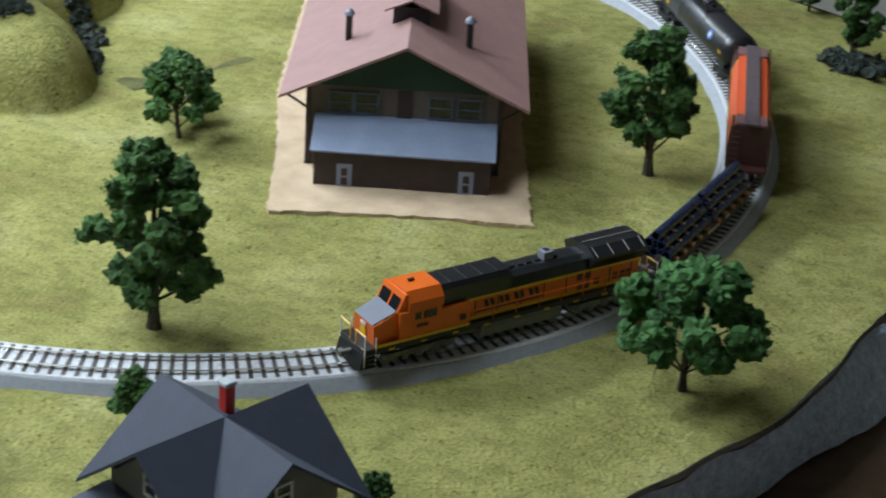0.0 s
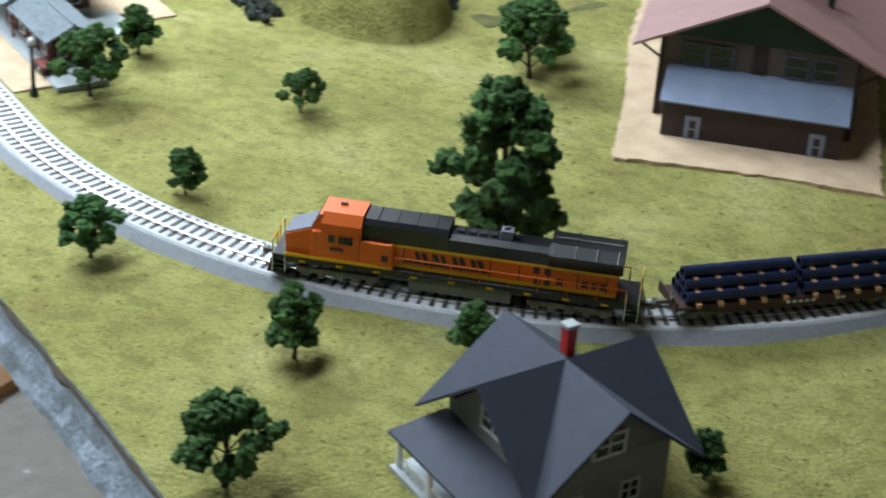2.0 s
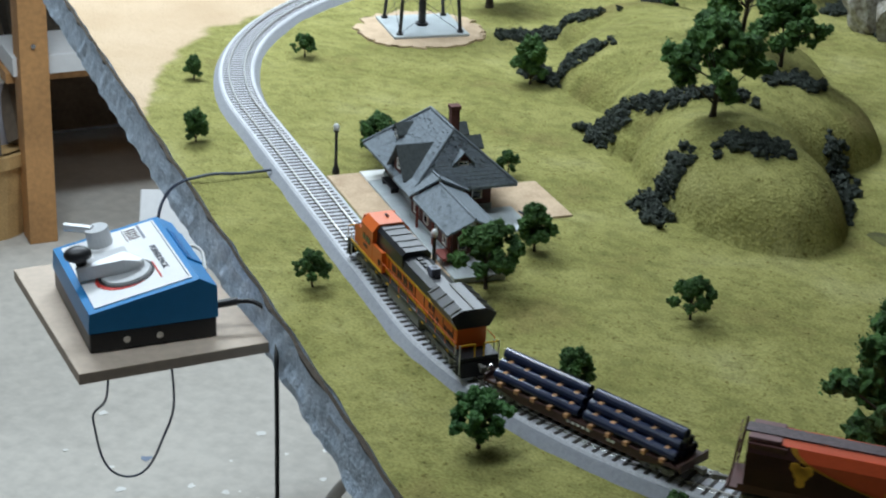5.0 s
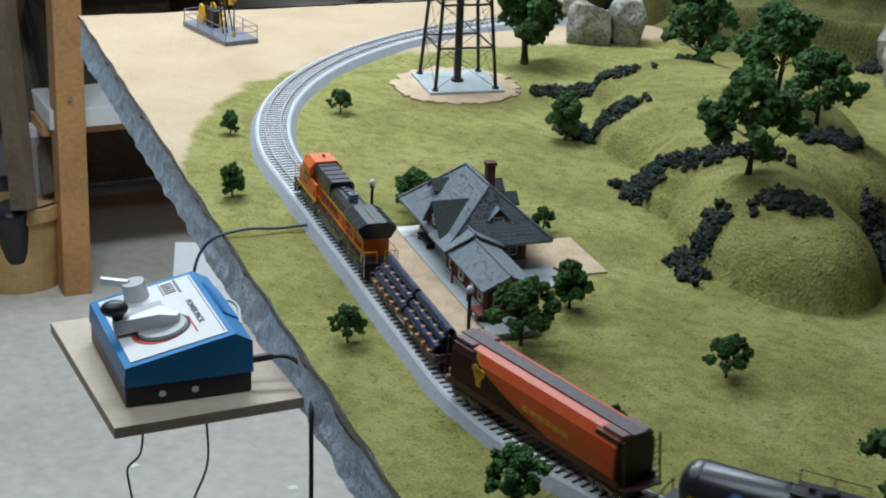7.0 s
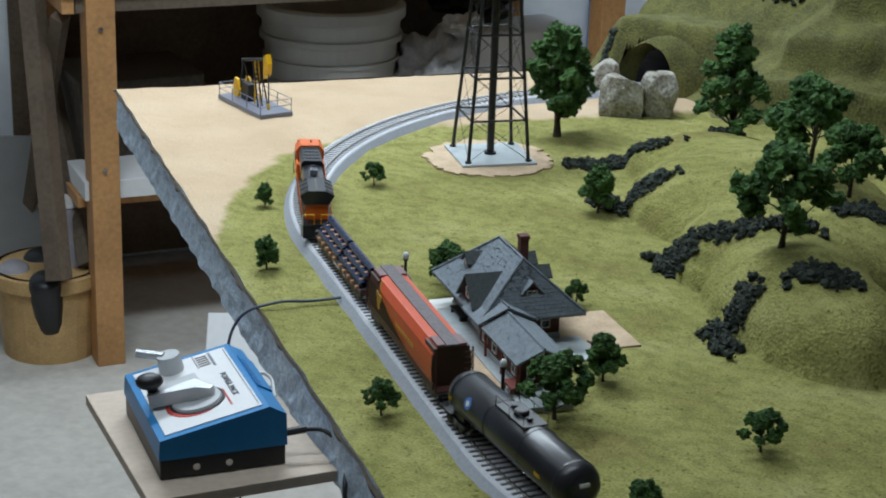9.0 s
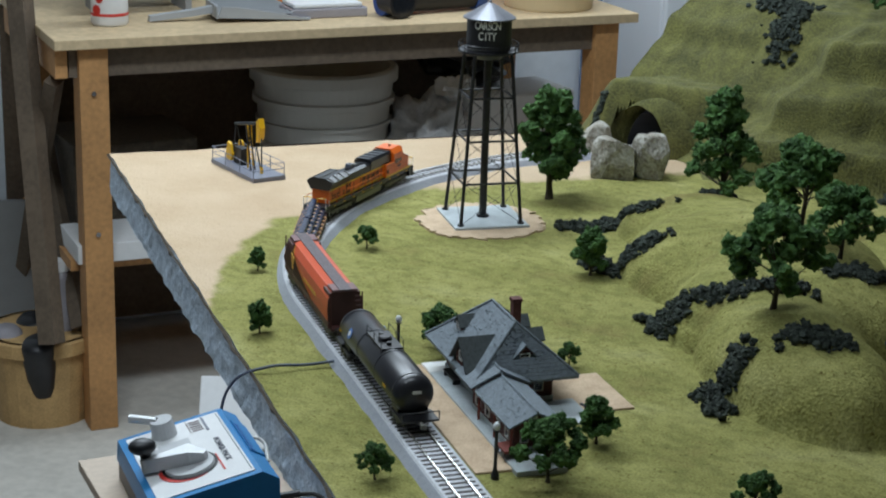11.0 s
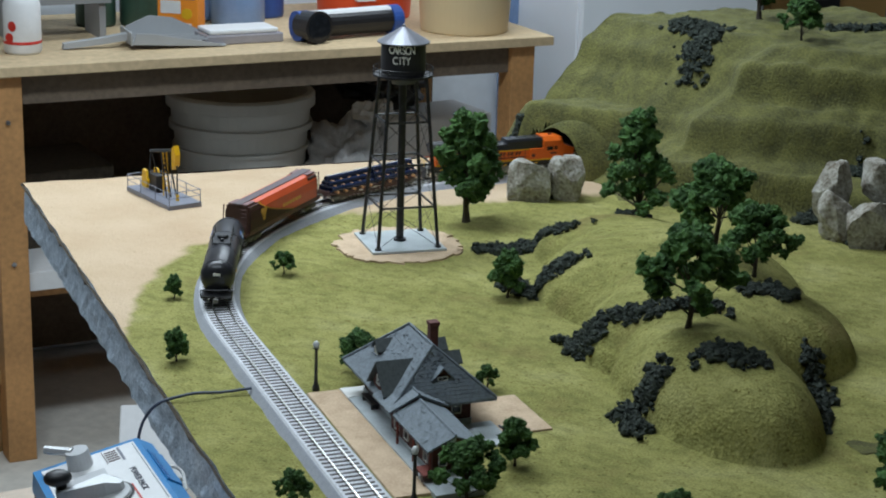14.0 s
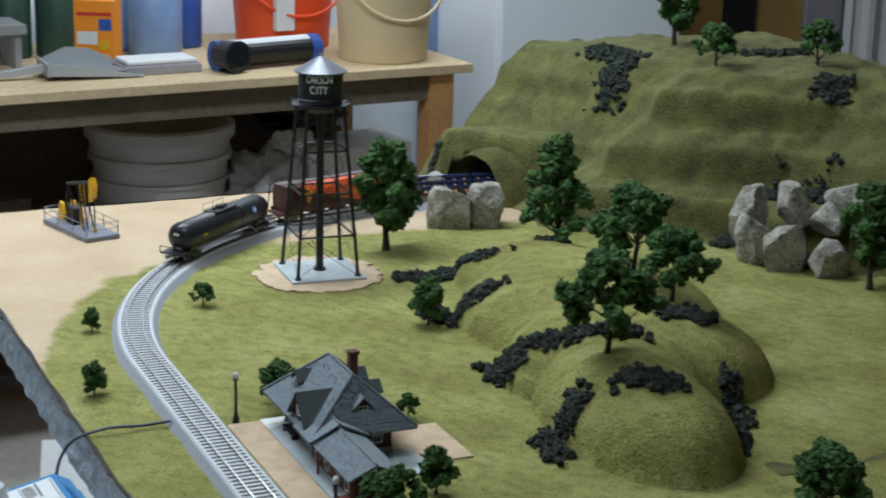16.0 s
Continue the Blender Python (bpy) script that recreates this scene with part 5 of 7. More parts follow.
def build_corner():
    """Leaning planks, basket and bottles at the end of the bench."""
    for k, (x, y, dx, dy, top, w) in enumerate(((-1.60, 1.47, 0.03, -0.02, 0.02, 0.016), (-1.66, 1.56, 0.08, -0.05, -0.02, 0.012))):
        ob = part("plank", rod(bmesh.new(), (x - dx * 2.2, y - dy * 2.2, top), (x + dx, y + dy, -0.40), w, 4), PINEDARK)
        tagged(ob, "aged board leaning on the workbench", "plank", "leaning boards")
    t = thing("basket", put(-1.637, 1.500, FL), "light splint wood basket holding bottles and cans", "basket")
    part("basket_body", lathe([(0.058, 0), (0.066, 0.10), (0.068, 0.112), (0.062, 0.112), (0.055, 0.004), (0, 0.004)], 24), WICKER, t)
    part("rim_band", lathe([(0.0675, 0.092), (0.071, 0.094), (0.071, 0.110), (0.0675, 0.112)], 24), WICKER, t)
    t = thing("bottle", put(-1.625, 1.525, FL + 0.02), "empty clear soft-drink bottle with a red and blue label", "bottle")
    part("bottle_body", lathe([(0.026, 0), (0.030, 0.005), (0.030, 0.10), (0.026, 0.125), (0.011, 0.150), (0.011, 0.165), (0, 0.165)], 20), PETGREY, t, smooth=True)
    part("bottle_cap", lathe([(0.0125, 0.163), (0.0125, 0.175), (0, 0.175)], 16), PAPER, t)
    part("bottle_label", lathe([(0.0305, 0.05), (0.0308, 0.052), (0.0308, 0.085), (0.0305, 0.087)], 20), DARKBLUE, t)
    part("label_spot", rod(bmesh.new(), (0.020, -0.0215, 0.07), (0.0215, -0.0232, 0.07), 0.011, 14), RED, t)
    for x, y, m_ in ((-1.665, 1.475, PETGREY), (-1.607, 1.470, BLACK), (-1.672, 1.525, BLACK)):
        ob = part("can", lathe([(0.018, 0), (0.020, 0.003), (0.020, 0.07), (0.016, 0.076), (0, 0.075)], 18), m_, smooth=True)
        ob.matrix_basis = put(x, y, FL + 0.045, 0, 15, 10)
        tagged(ob, "empty drinks can in the basket", "can", "cans in the basket")
    # drawer unit of grey plastic beyond
    for k in range(2):
        ob = part("panel", box(-0.10, 0.10, -0.005, 0.005, 0, 0.22 - 0.05 * k), PLASTICGREY)
        ob.matrix_basis = put(-1.80 - 0.06 * k, 1.62, FL, 40)
        tagged(ob, "grey sheet panel leaning by the wall", "panel", "leaning panels")
    ob = part("board", box(-0.05, 0.05, -0.003, 0.003, 0, 0.10, 0.002), PAPER)
    ob.matrix_basis = put(-1.36, 1.54, FL + 0.004, 35, -50)
    tagged(ob, "pale sheet of board leaning under the bench", "board")
    # things beyond the mountain
    t = thing("refrigerator", put(*bench_xy(0.905, 0.18), FL, BENCH_YAW), "tall white enamelled refrigerator beyond the hill", "refrigerator")
    part("body", box(0, 0.318, 0.012, 0.21, 0.02, 0.95, 0.004), ENAMEL, t)
    part("door", box(0.0, 0.318, 0.0, 0.011, 0.03, 0.95, 0.004), ENAMEL, t)
    part("plinth", box(0.01, 0.308, 0.02, 0.20, 0.0, 0.02), BLACK, t)
    ob = part("door_1", box(0, 0.242, -0.02, 0.0, FL, 0.3), DOORORANGE)
    ob.matrix_basis = put(*bench_xy(1.385, 0.395), 0, BENCH_YAW)
    tagged(ob, "ochre wooden door panel", "door", kind="structure")
    ob = part("hanging_cloth", box(0, 0.066, -0.034, -0.021, -0.3, 0.3, 0.004), BLACK)
    ob.matrix_basis = put(*bench_xy(1.452, 0.395), 0, BENCH_YAW)
    tagged(ob, "black garment hanging on the door", "cloth")
    ob = part("black_bag", blob(bmesh.new(), (0, 0, 0), 0.034, 0.2, 3, 0.9), BLACK)
    ob.matrix_basis = put(*bench_xy(1.505, 0.35), 0.025)
    tagged(ob, "round black bag hanging on the door", "bag")
    ob = part("lilac_board", box(0, 0.078, -0.03, 0.0, FL, 0.3), LILAC)
    ob.matrix_basis = put(*bench_xy(1.630, 0.395), 0, BENCH_YAW)
    tagged(ob, "lilac-grey upright board against the wall", "board")
    ob = part("white_curtain", prism([(0, 0)] + [(0.012 * i, 0.006 * math.sin(i * 1.3)) for i in range(1, 22)] + [(0.25, 0.02), (0, 0.02)], "z", FL + 0.1, 0.3), PAPER)
    ob.matrix_basis = put(*bench_xy(1.70, 0.33), 0, BENCH_YAW)
    tagged(ob, "white cloth hanging beyond the hill", "curtain")
    for al, de, w, m_, lab in ((0.905, 0.385, 0.040, CLEARBLUE, "blue upright strip on the wall"), (0.962, 0.385, 0.014, HOPPERBROWN, "rusty brown pipe up the wall")):
        bm = rod(bmesh.new(), (0, 0, FL), (0, 0, 0.8), w / 2, 10)
        ob = part("wall_pipe", bm, m_)
        ob.matrix_basis = put(*bench_xy(al, de))
        tagged(ob, lab, "pipe")


build_corner()


# ---- controller on its shelf ----
def bar_mesh(bm):
    me = bpy.data.meshes.new("bar")
    bm.to_mesh(me)
    bm.free()
    return me


def build_controller():
    yaw = math.degrees(math.atan2(0.84, 0.54))
    ob = part("shelf", box(0, 0.088, 0.0, 0.121, -0.0055, 0, 0.0004), PLY)
    ob.matrix_basis = put(-0.6128, 0.5406, -0.022, yaw - 1.0)
    # its long side runs along the board edge
    tagged(ob, "pale plywood shelf fixed to the board's side", "shelf")
    yaw = 53.5
    m = put(-0.6213, 0.5581, -0.0219, yaw)
    t = thing("power_pack", m, "blue train controller with a white face and silver levers", "controller")
    W, D = 0.0582, 0.0767
    part("base", box(0, W, 0, D, 0, 0.010, 0.0008), BLACK, t)
    part("case", prism([(-0.0006, 0.010), (W + 0.0006, 0.010), (W + 0.0002, 0.0255), (0.0505, 0.0300), (0.0, 0.0195)], "y", -0.0006, D + 0.0006), PACKBLUE, t)
    tilt = math.atan2(0.0105, 0.0505)

    def top(u, y, up=0.0):
        return Vector((u * math.cos(tilt) - up * math.sin(tilt), y, 0.0195 + u * math.sin(tilt) + up * math.cos(tilt)))

    def plate(u0, u1, y0, y1, up0, up1):
        bm = box(u0, u1, y0, y1, up0, up1)
        bmesh.ops.transform(bm, matrix=Matrix.Translation((0, 0, 0.0195)) @ Matrix.Rotation(-tilt, 4, "Y"), verts=bm.verts)
        return bm
    part("face_plate", plate(0.0035, 0.0490, 0.003, D - 0.003, 0.0, 0.0005), PAPER, t)
    part("vent_panel", prism([(0.0512, 0.0290), (W + 0.0004, 0.0250), (W + 0.0006, 0.0262), (0.0516, 0.0303)], "y", D * 0.32, D * 0.80), PACKBLUE, t)
    dial = rod(bmesh.new(), top(0.024, 0.026, 0.0004), top(0.024, 0.026, 0.0012), 0.0130, 32)
    part("dial_rim", dial, BLACK, t)
    part("dial_scale", rod(bmesh.new(), top(0.0222, 0.0250, 0.0003), top(0.0222, 0.0250, 0.0008), 0.0130, 32), RED, t)
    part("dial", rod(bmesh.new(), top(0.024, 0.026, 0.001), top(0.024, 0.026, 0.0022), 0.0118, 32, 0.0112), KNOBGREY, t)
    lever = prism([(-0.0240, -0.0036), (-0.0225, -0.0046), (-0.002, -0.0052), (0.0050, -0.0030), (0.0064, 0.0), (0.0050, 0.0030), (-0.002, 0.0052), (-0.0225, 0.0046), (-0.0240, 0.0036)], "z", 0.0, 0.0064)
    for v in lever.verts:
        if v.co.z > 0.003 and v.co.x > 0:
            v.co.z = 0.0034
    bmesh.ops.transform(lever, matrix=Matrix.Translation(top(0.027, 0.028, 0.0022)) @ Matrix.Rotation(math.radians(-14) , 4, "Z") @ Matrix.Rotation(-tilt, 4, "Y"), verts=lever.verts)
    part("throttle_lever", lever, KNOBGREY, t)
    ball = bmesh.new()
    bmesh.ops.create_uvsphere(ball, u_segments=18, v_segments=12, radius=0.0052, matrix=Matrix.Translation(top(0.0060, 0.0340, 0.0135)) @ Matrix.Diagonal((1.25, 1, 0.75, 1)))
    rod(ball, top(0.0065, 0.0335, 0.0080), top(0.0062, 0.0338, 0.0125), 0.0026, 12)
    part("throttle_knob", ball, BLACK, t, smooth=True)
    sw = bmesh.new()
    rod(sw, top(0.021, 0.066, 0.0004), top(0.021, 0.066, 0.0090), 0.0062, 20, 0.0055)
    part("direction_switch", sw, KNOBGREY, t)
    part("switch_lever", rods([(top(0.019, 0.067, 0.0082), top(0.008, 0.0755, 0.0100))], 0.0022, 8), KNOBGREY, t)
    part("switch_plate", plate(0.015, 0.030, 0.046, 0.055, 0.0005, 0.0009), KNOBGREY, t)
    # maker's mark as a plain bar; the words that can be read on the plate
    mark = plate(0.0325, 0.0328, 0.058, 0.072, 0.0006, 0.0009)
    for k in range(5):
        mark.from_mesh(bar_mesh(plate(0.0335, 0.0390, 0.0595 + k * 0.0025, 0.0600 + k * 0.0025, 0.0006, 0.0009)))
    part("maker_mark", mark, HOPPERBROWN, t)
    part("maker_bar", plate(0.0400, 0.0412, 0.057, 0.072, 0.0006, 0.0009), SILVERGREY, t)
    part("plate_border", plate(0.0478, 0.0481, 0.005, D - 0.005, 0.0006, 0.0009), SILVERGREY, t)
    for k in range(9):
        part("vent_slot", prism([(0.0520, 0.0300), (W - 0.001, 0.0264), (W - 0.001, 0.0268), (0.0520, 0.0304)], "y", D * 0.34 + k * 0.0037, D * 0.34 + k * 0.0037 + 0.0012), DARKBLUE, t)
    for txt, u, y, size, m_ in (("POWER PACK", 0.0400, 0.0330, 0.0042, TOWERROOF),):
        cu = bpy.data.curves.new("lettering", "FONT")
        cu.body, cu.size, cu.extrude, cu.align_x = txt, size * S, 0.00015 * S, "CENTER"
        ob = new("lettering", cu)
        ob.parent = t
        ob.matrix_basis = Matrix.Translation(top(u, y, 0.0008) * S) @ Matrix.Rotation(-tilt, 4, "Y") @ Matrix.Rotation(math.radians(-90), 4, "Z")
        cu.materials.append(m_)
    part("small_print", plate(0.0368, 0.0376, 0.012, 0.030, 0.0006, 0.0008), RED, t)
    for x in (0.0165, 0.0315):
        part("terminal", rods([((x, -0.0009, 0.0052), (x, 0.001, 0.0052))], 0.0017, 10), STEEL, t)
    Rz = Matrix.Rotation(math.radians(yaw), 4, "Z")

    def w(x, y, z):
        v = Rz @ Vector((x, y, z))
        return (v.x - 0.6213, v.y + 0.5581, v.z - 0.0219)
    part("cable_sleeve", rods([((W, 0.008, 0.012), (W + 0.012, 0.007, 0.013))], 0.0019, 10), BLACK, t)
    tube("power_cable", [w(W + 0.010, 0.007, 0.013), w(W + 0.020, 0.004, 0.012), (-0.5590, 0.6125, -0.016), (-0.5500, 0.6000, -0.022), (-0.5485, 0.5985, -0.06), (-0.5490, 0.5990, -0.20), (-0.5500, 0.6000, -0.36), (-0.56, 0.61, FL + 0.003)], 0.0011, RUBBER, "black power cable hanging from the controller", "cable")
    tube("feed_wire", [w(W, D - 0.010, 0.016), w(W + 0.010, D - 0.008, 0.015), w(W + 0.011, D - 0.02, 0.008)], 0.0009, WHITE, "white wire looped behind the controller", "wire")
    p, h = track(0.191)
    side = Vector((math.sin(h), -math.cos(h))) * -1
    e = Vector((-V.x, -V.y))
    tube("track_wire", [(p.x + e.x * 0.013, p.y + e.y * 0.013, 0.003), (p.x + e.x * 0.028, p.y + e.y * 0.028, 0.0025), (p.x + e.x * 0.050, p.y + e.y * 0.050, 0.003), (p.x + e.x * 0.066 - 0.002, p.y + e.y * 0.066, -0.004), (p.x + e.x * 0.072 - 0.004, p.y + e.y * 0.072, -0.03), (-0.717, 0.735, -0.055)], 0.00085, WIRE, "thin twin wire from the track over the board edge", "wire")
    tube("loose_wire", [(-0.640, 0.590, -0.028), (-0.650, 0.600, -0.07), (-0.668, 0.610, -0.095), (-0.655, 0.618, -0.125), (-0.640, 0.632, -0.10), (-0.632, 0.628, -0.065), (-0.628, 0.612, -0.028)], 0.0006, WIRE, "thin loop of wire hanging below the shelf", "wire")


build_controller()


def build_floor_things():
    a, b = Vector((-0.8578, 1.0496)), Vector((-0.8276, 1.1535))
    d = (b - a).normalized()
    ob = part("wood_stick", box(-0.056, 0.056, -0.012, 0.012, 0, 0.012, 0.001), PINE)
    ob.matrix_basis = put(-0.8427, 1.1015, FL, math.degrees(math.atan2(d.y, d.x)))
    tagged(ob, "short pine batten lying on the concrete floor", "batten")
    tube("hose", [(-0.8442, 1.0850, FL + 0.013), (-0.8420, 1.0760, FL + 0.035), (-0.8320, 1.0620, FL + 0.075), (-0.8130, 1.0530, FL + 0.115), (-0.7900, 1.0560, FL + 0.140), (-0.7500, 1.0700, FL + 0.150)], 0.0052, HOSE, "grey vacuum hose standing on a batten", "hose")
    ob = part("hose_cuff", lathe([(0.0075, 0), (0.0075, 0.010), (0, 0.010)], 16), BLACK)
    ob.matrix_basis = put(-0.8442, 1.0850, FL + 0.012)
    tagged(ob, "black cuff at the hose end", "cuff")
    ob = part("paper_scrap", box(-0.005, 0.005, -0.011, 0.011, 0, 0.001), PAPER)
    ob.matrix_basis = put(-0.905, 1.07, FL + 0.0002, 35)
    tagged(ob, "white paper scrap on the floor", "paper")


build_floor_things()


# ---- water tower ----
def build_tower():
    cx, cy, H = -0.7355, 1.0315, 0.1535
    pad = part("sand_patch", prism(ragged([(0.045 * math.cos(q), 0.045 * math.sin(q)) for q in [2 * math.pi * i / 9 for i in range(9)]], 0.0055, 0.0015, 1), "z", -0.001, 0.0012), SANDPAD)
    pad.matrix_basis = put(cx + 0.001, cy - 0.004, 0, 20)
    tagged(pad, "round patch of pale sand under the tower", "ground", kind="structure")
    yaw = math.degrees(math.atan2(1.0343 - 1.0041, -0.707 + 0.7356))
    t = thing("water_tower", put(cx, cy, 0, yaw), "black steel model water tower on four legs", "water tower")
    part("slab", box(-0.0262, 0.0262, -0.0262, 0.0262, 0.001, 0.0028, 0.0004), CONCRETE, t, "pale concrete slab")
    f, k = 0.0212, 0.0128
    zt = 0.118
    for sx in (-1, 1):
        for sy in (-1, 1):
            bm = rod(bmesh.new(), (sx * f, sy * f, 0.0025), (sx * k, sy * k, zt), 0.00125, 8)
            rod(bm, (sx * f, sy * f, 0.0025), (sx * f, sy * f, 0.004), 0.0024, 8)
            part("leg", bm, TOWERBLACK, t)
    part("riser", rod(rod(bmesh.new(), (0, 0, 0.0025), (0, 0, zt + 0.004), 0.0026, 14), (0, 0, 0.0025), (0, 0, 0.0045), 0.0042, 14), TOWERBLACK, t)
    levels = (0.031, 0.060, 0.089)
    for z in levels:
        r = f + (k - f) * (z / zt)
        for a, b in (((-r, -r), (r, -r)), ((r, -r), (r, r)), ((r, r), (-r, r)), ((-r, r), (-r, -r))):
            part("girt", rods([((*a, z), (*b, z))], 0.0008), TOWERBLACK, t)
    zs = (0.0035,) + levels + (zt,)
    for z0, z1 in zip(zs, zs[1:]):
        r0, r1 = f + (k - f) * z0 / zt, f + (k - f) * z1 / zt
        lines = []
        for (ax, ay), (bx, by) in (((-1, -1), (1, -1)), ((1, -1), (1, 1)), ((1, 1), (-1, 1)), ((-1, 1), (-1, -1))):
            lines += [((ax * r0, ay * r0, z0), (bx * r1, by * r1, z1)), ((bx * r0, by * r0, z0), (ax * r1, ay * r1, z1))]
        part("tie_rod", rods(lines, 0.00018, 4), TOWERBLACK, t)
    tank = part("tank", lathe([(0.0, 0.112), (0.008, 0.1135), (0.0135, 0.118), (0.0152, 0.122), (0.0152, 0.1425), (0.0, 0.1425)], 32), TOWERBLACK, t)
    part("cone_roof", lathe([(0.0178, 0.1412), (0.0178, 0.1420), (0.0012, 0.1518), (0.0012, 0.1530), (0.0, 0.1535)], 24), TOWERROOF, t)
    part("balcony", lathe([(0.0150, 0.1188), (0.0205, 0.1188), (0.0205, 0.1200), (0.0150, 0.1200)], 32), TOWERBLACK, t)
    rl = [((0.0203 * math.cos(q), 0.0203 * math.sin(q), 0.120), (0.0203 * math.cos(q), 0.0203 * math.sin(q), 0.1245)) for q in [2 * math.pi * i / 16 for i in range(16)]]
    rl += [((0.0203 * math.cos(q), 0.0203 * math.sin(q), z), (0.0203 * math.cos(q + 0.2), 0.0203 * math.sin(q + 0.2), z)) for z in (0.1223, 0.1245) for q in [0.2 * i for i in range(32)]]
    part("balcony_rail", rods(rl, 0.0003, 4), TOWERBLACK, t)
    # lettering wrapped on the tank, letter by letter
    face = math.degrees(math.atan2(0.0 - cy, -0.13 - cx)) - yaw - 4
    for txt, z, step_ in (("CARSON", 0.1355, 11.0), ("CITY", 0.1285, 11.0)):
        for i, ch in enumerate(txt):
            ang = math.radians(face + (i - (len(txt) - 1) / 2) * step_ * (0.72 if ch == "I" else 1))
            cu = bpy.data.curves.new("letter", "FONT")
            cu.body, cu.size, cu.extrude, cu.align_x, cu.offset = ch, 0.0074 * S, 0.0002 * S, "CENTER", 0.00008 * S
            ob = new("letter", cu)
            ob.parent = tank
            cu.materials.append(WHITE)
            ob.matrix_basis = Matrix.Translation(Vector((0.01535 * math.cos(ang), 0.01535 * math.sin(ang), z)) * S) @ Matrix.Rotation(ang + math.pi / 2, 4, "Z") @ Matrix.Rotation(math.pi / 2, 4, "X") @ Matrix.Diagonal((0.74, 1, 1, 1))


build_tower()


# ---- pump jack ----
def build_pump():
    c = Vector((-0.945, 1.036))
    ax = (Vector((-0.917, 1.008)) - Vector((-0.978, 1.036))).normalized()
    t = thing("pump_jack", put(c.x, c.y, 0.0, math.degrees(math.atan2(ax.y, ax.x))), "yellow and black model oil pump jack on a fenced grey base", "pump jack")
    part("base", box(-0.035, 0.035, -0.0135, 0.0135, 0, 0.0035, 0.0004), SILVERGREY, t)
    posts, wires = [], []
    for x in (-0.034, -0.012, 0.012, 0.034):
        for y in (-0.0128, 0.0128):
            posts.append(((x, y, 0.0035), (x, y, 0.0135)))
    for y in (-0.0128, 0.0128):
        for z in (0.0085, 0.0130):
            wires.append(((-0.034, y, z), (0.034, y, z)))
    for x in (-0.034, 0.034):
        for z in (0.0085, 0.0130):
            wires.append(((x, -0.0128, z), (x, 0.0128, z)))
    for p in posts:
        part("fence_post", rods([p], 0.0004, 4), SILVERGREY, t)
    for p in wires:
        part("fence_rail", rods([p], 0.0003, 4), SILVERGREY, t)
    for sx, sy, m_ in ((0.0045, -0.0022, YELLOW), (0.0045, 0.0022, YELLOW), (0.0130, -0.004, BLACK), (0.0130, 0.004, BLACK)):
        part("samson_leg", rods([((sx, sy, 0.0035), (0.003, sy * 0.7, 0.036))], 0.0006, 6), m_, t)
    for k in range(8):
        part("ladder_rung", rods([((0.0044 - k * 0.00015, -0.0021, 0.007 + k * 0.0035), (0.0044 - k * 0.00015, 0.0021, 0.007 + k * 0.0035))], 0.0005, 5), YELLOW, t)
    part("walking_beam", rods([((-0.020, 0, 0.0325), (0.020, 0, 0.041))], 0.0012, 6), BLACK, t)
    part("horse_head", prism([(0.018, 0.026), (0.0225, 0.030), (0.0240, 0.038), (0.0215, 0.045), (0.018, 0.042)], "y", -0.0022, 0.0022), YELLOW, t)
    part("counterweight", prism([(-0.023, 0.005), (-0.017, 0.005), (-0.015, 0.011), (-0.018, 0.018), (-0.022, 0.019), (-0.025, 0.012)], "y", 0.0037, 0.0057), YELLOW, t)
    part("counterweight", prism([(-0.023, 0.005), (-0.017, 0.005), (-0.015, 0.011), (-0.018, 0.018), (-0.022, 0.019), (-0.025, 0.012)], "y", -0.0057, -0.0037), YELLOW, t)
    part("gearbox", box(-0.017, -0.004, -0.0035, 0.0035, 0.0035, 0.0165, 0.0006), BLACK, t)
    part("pitman_arm", rods([((-0.016, -0.004, 0.012), (-0.019, 0, 0.033)), ((-0.016, 0.004, 0.012), (-0.019, 0, 0.033))], 0.0006, 5), BLACK, t)
    part("polished_rod", rods([((0.0225, 0, 0.030), (0.0225, 0, 0.0035)), ((0.012, 0, 0.0035), (0.003, 0, 0.034))], 0.0006, 5), BLACK, t)
    part("motor", box(-0.031, -0.0255, -0.003, 0.003, 0.0035, 0.009, 0.0006), YELLOW, t)
    part("well_head", rods([((0.0225, 0, 0.0035), (0.0225, 0, 0.008))], 0.0013, 8), YELLOW, t)


build_pump()


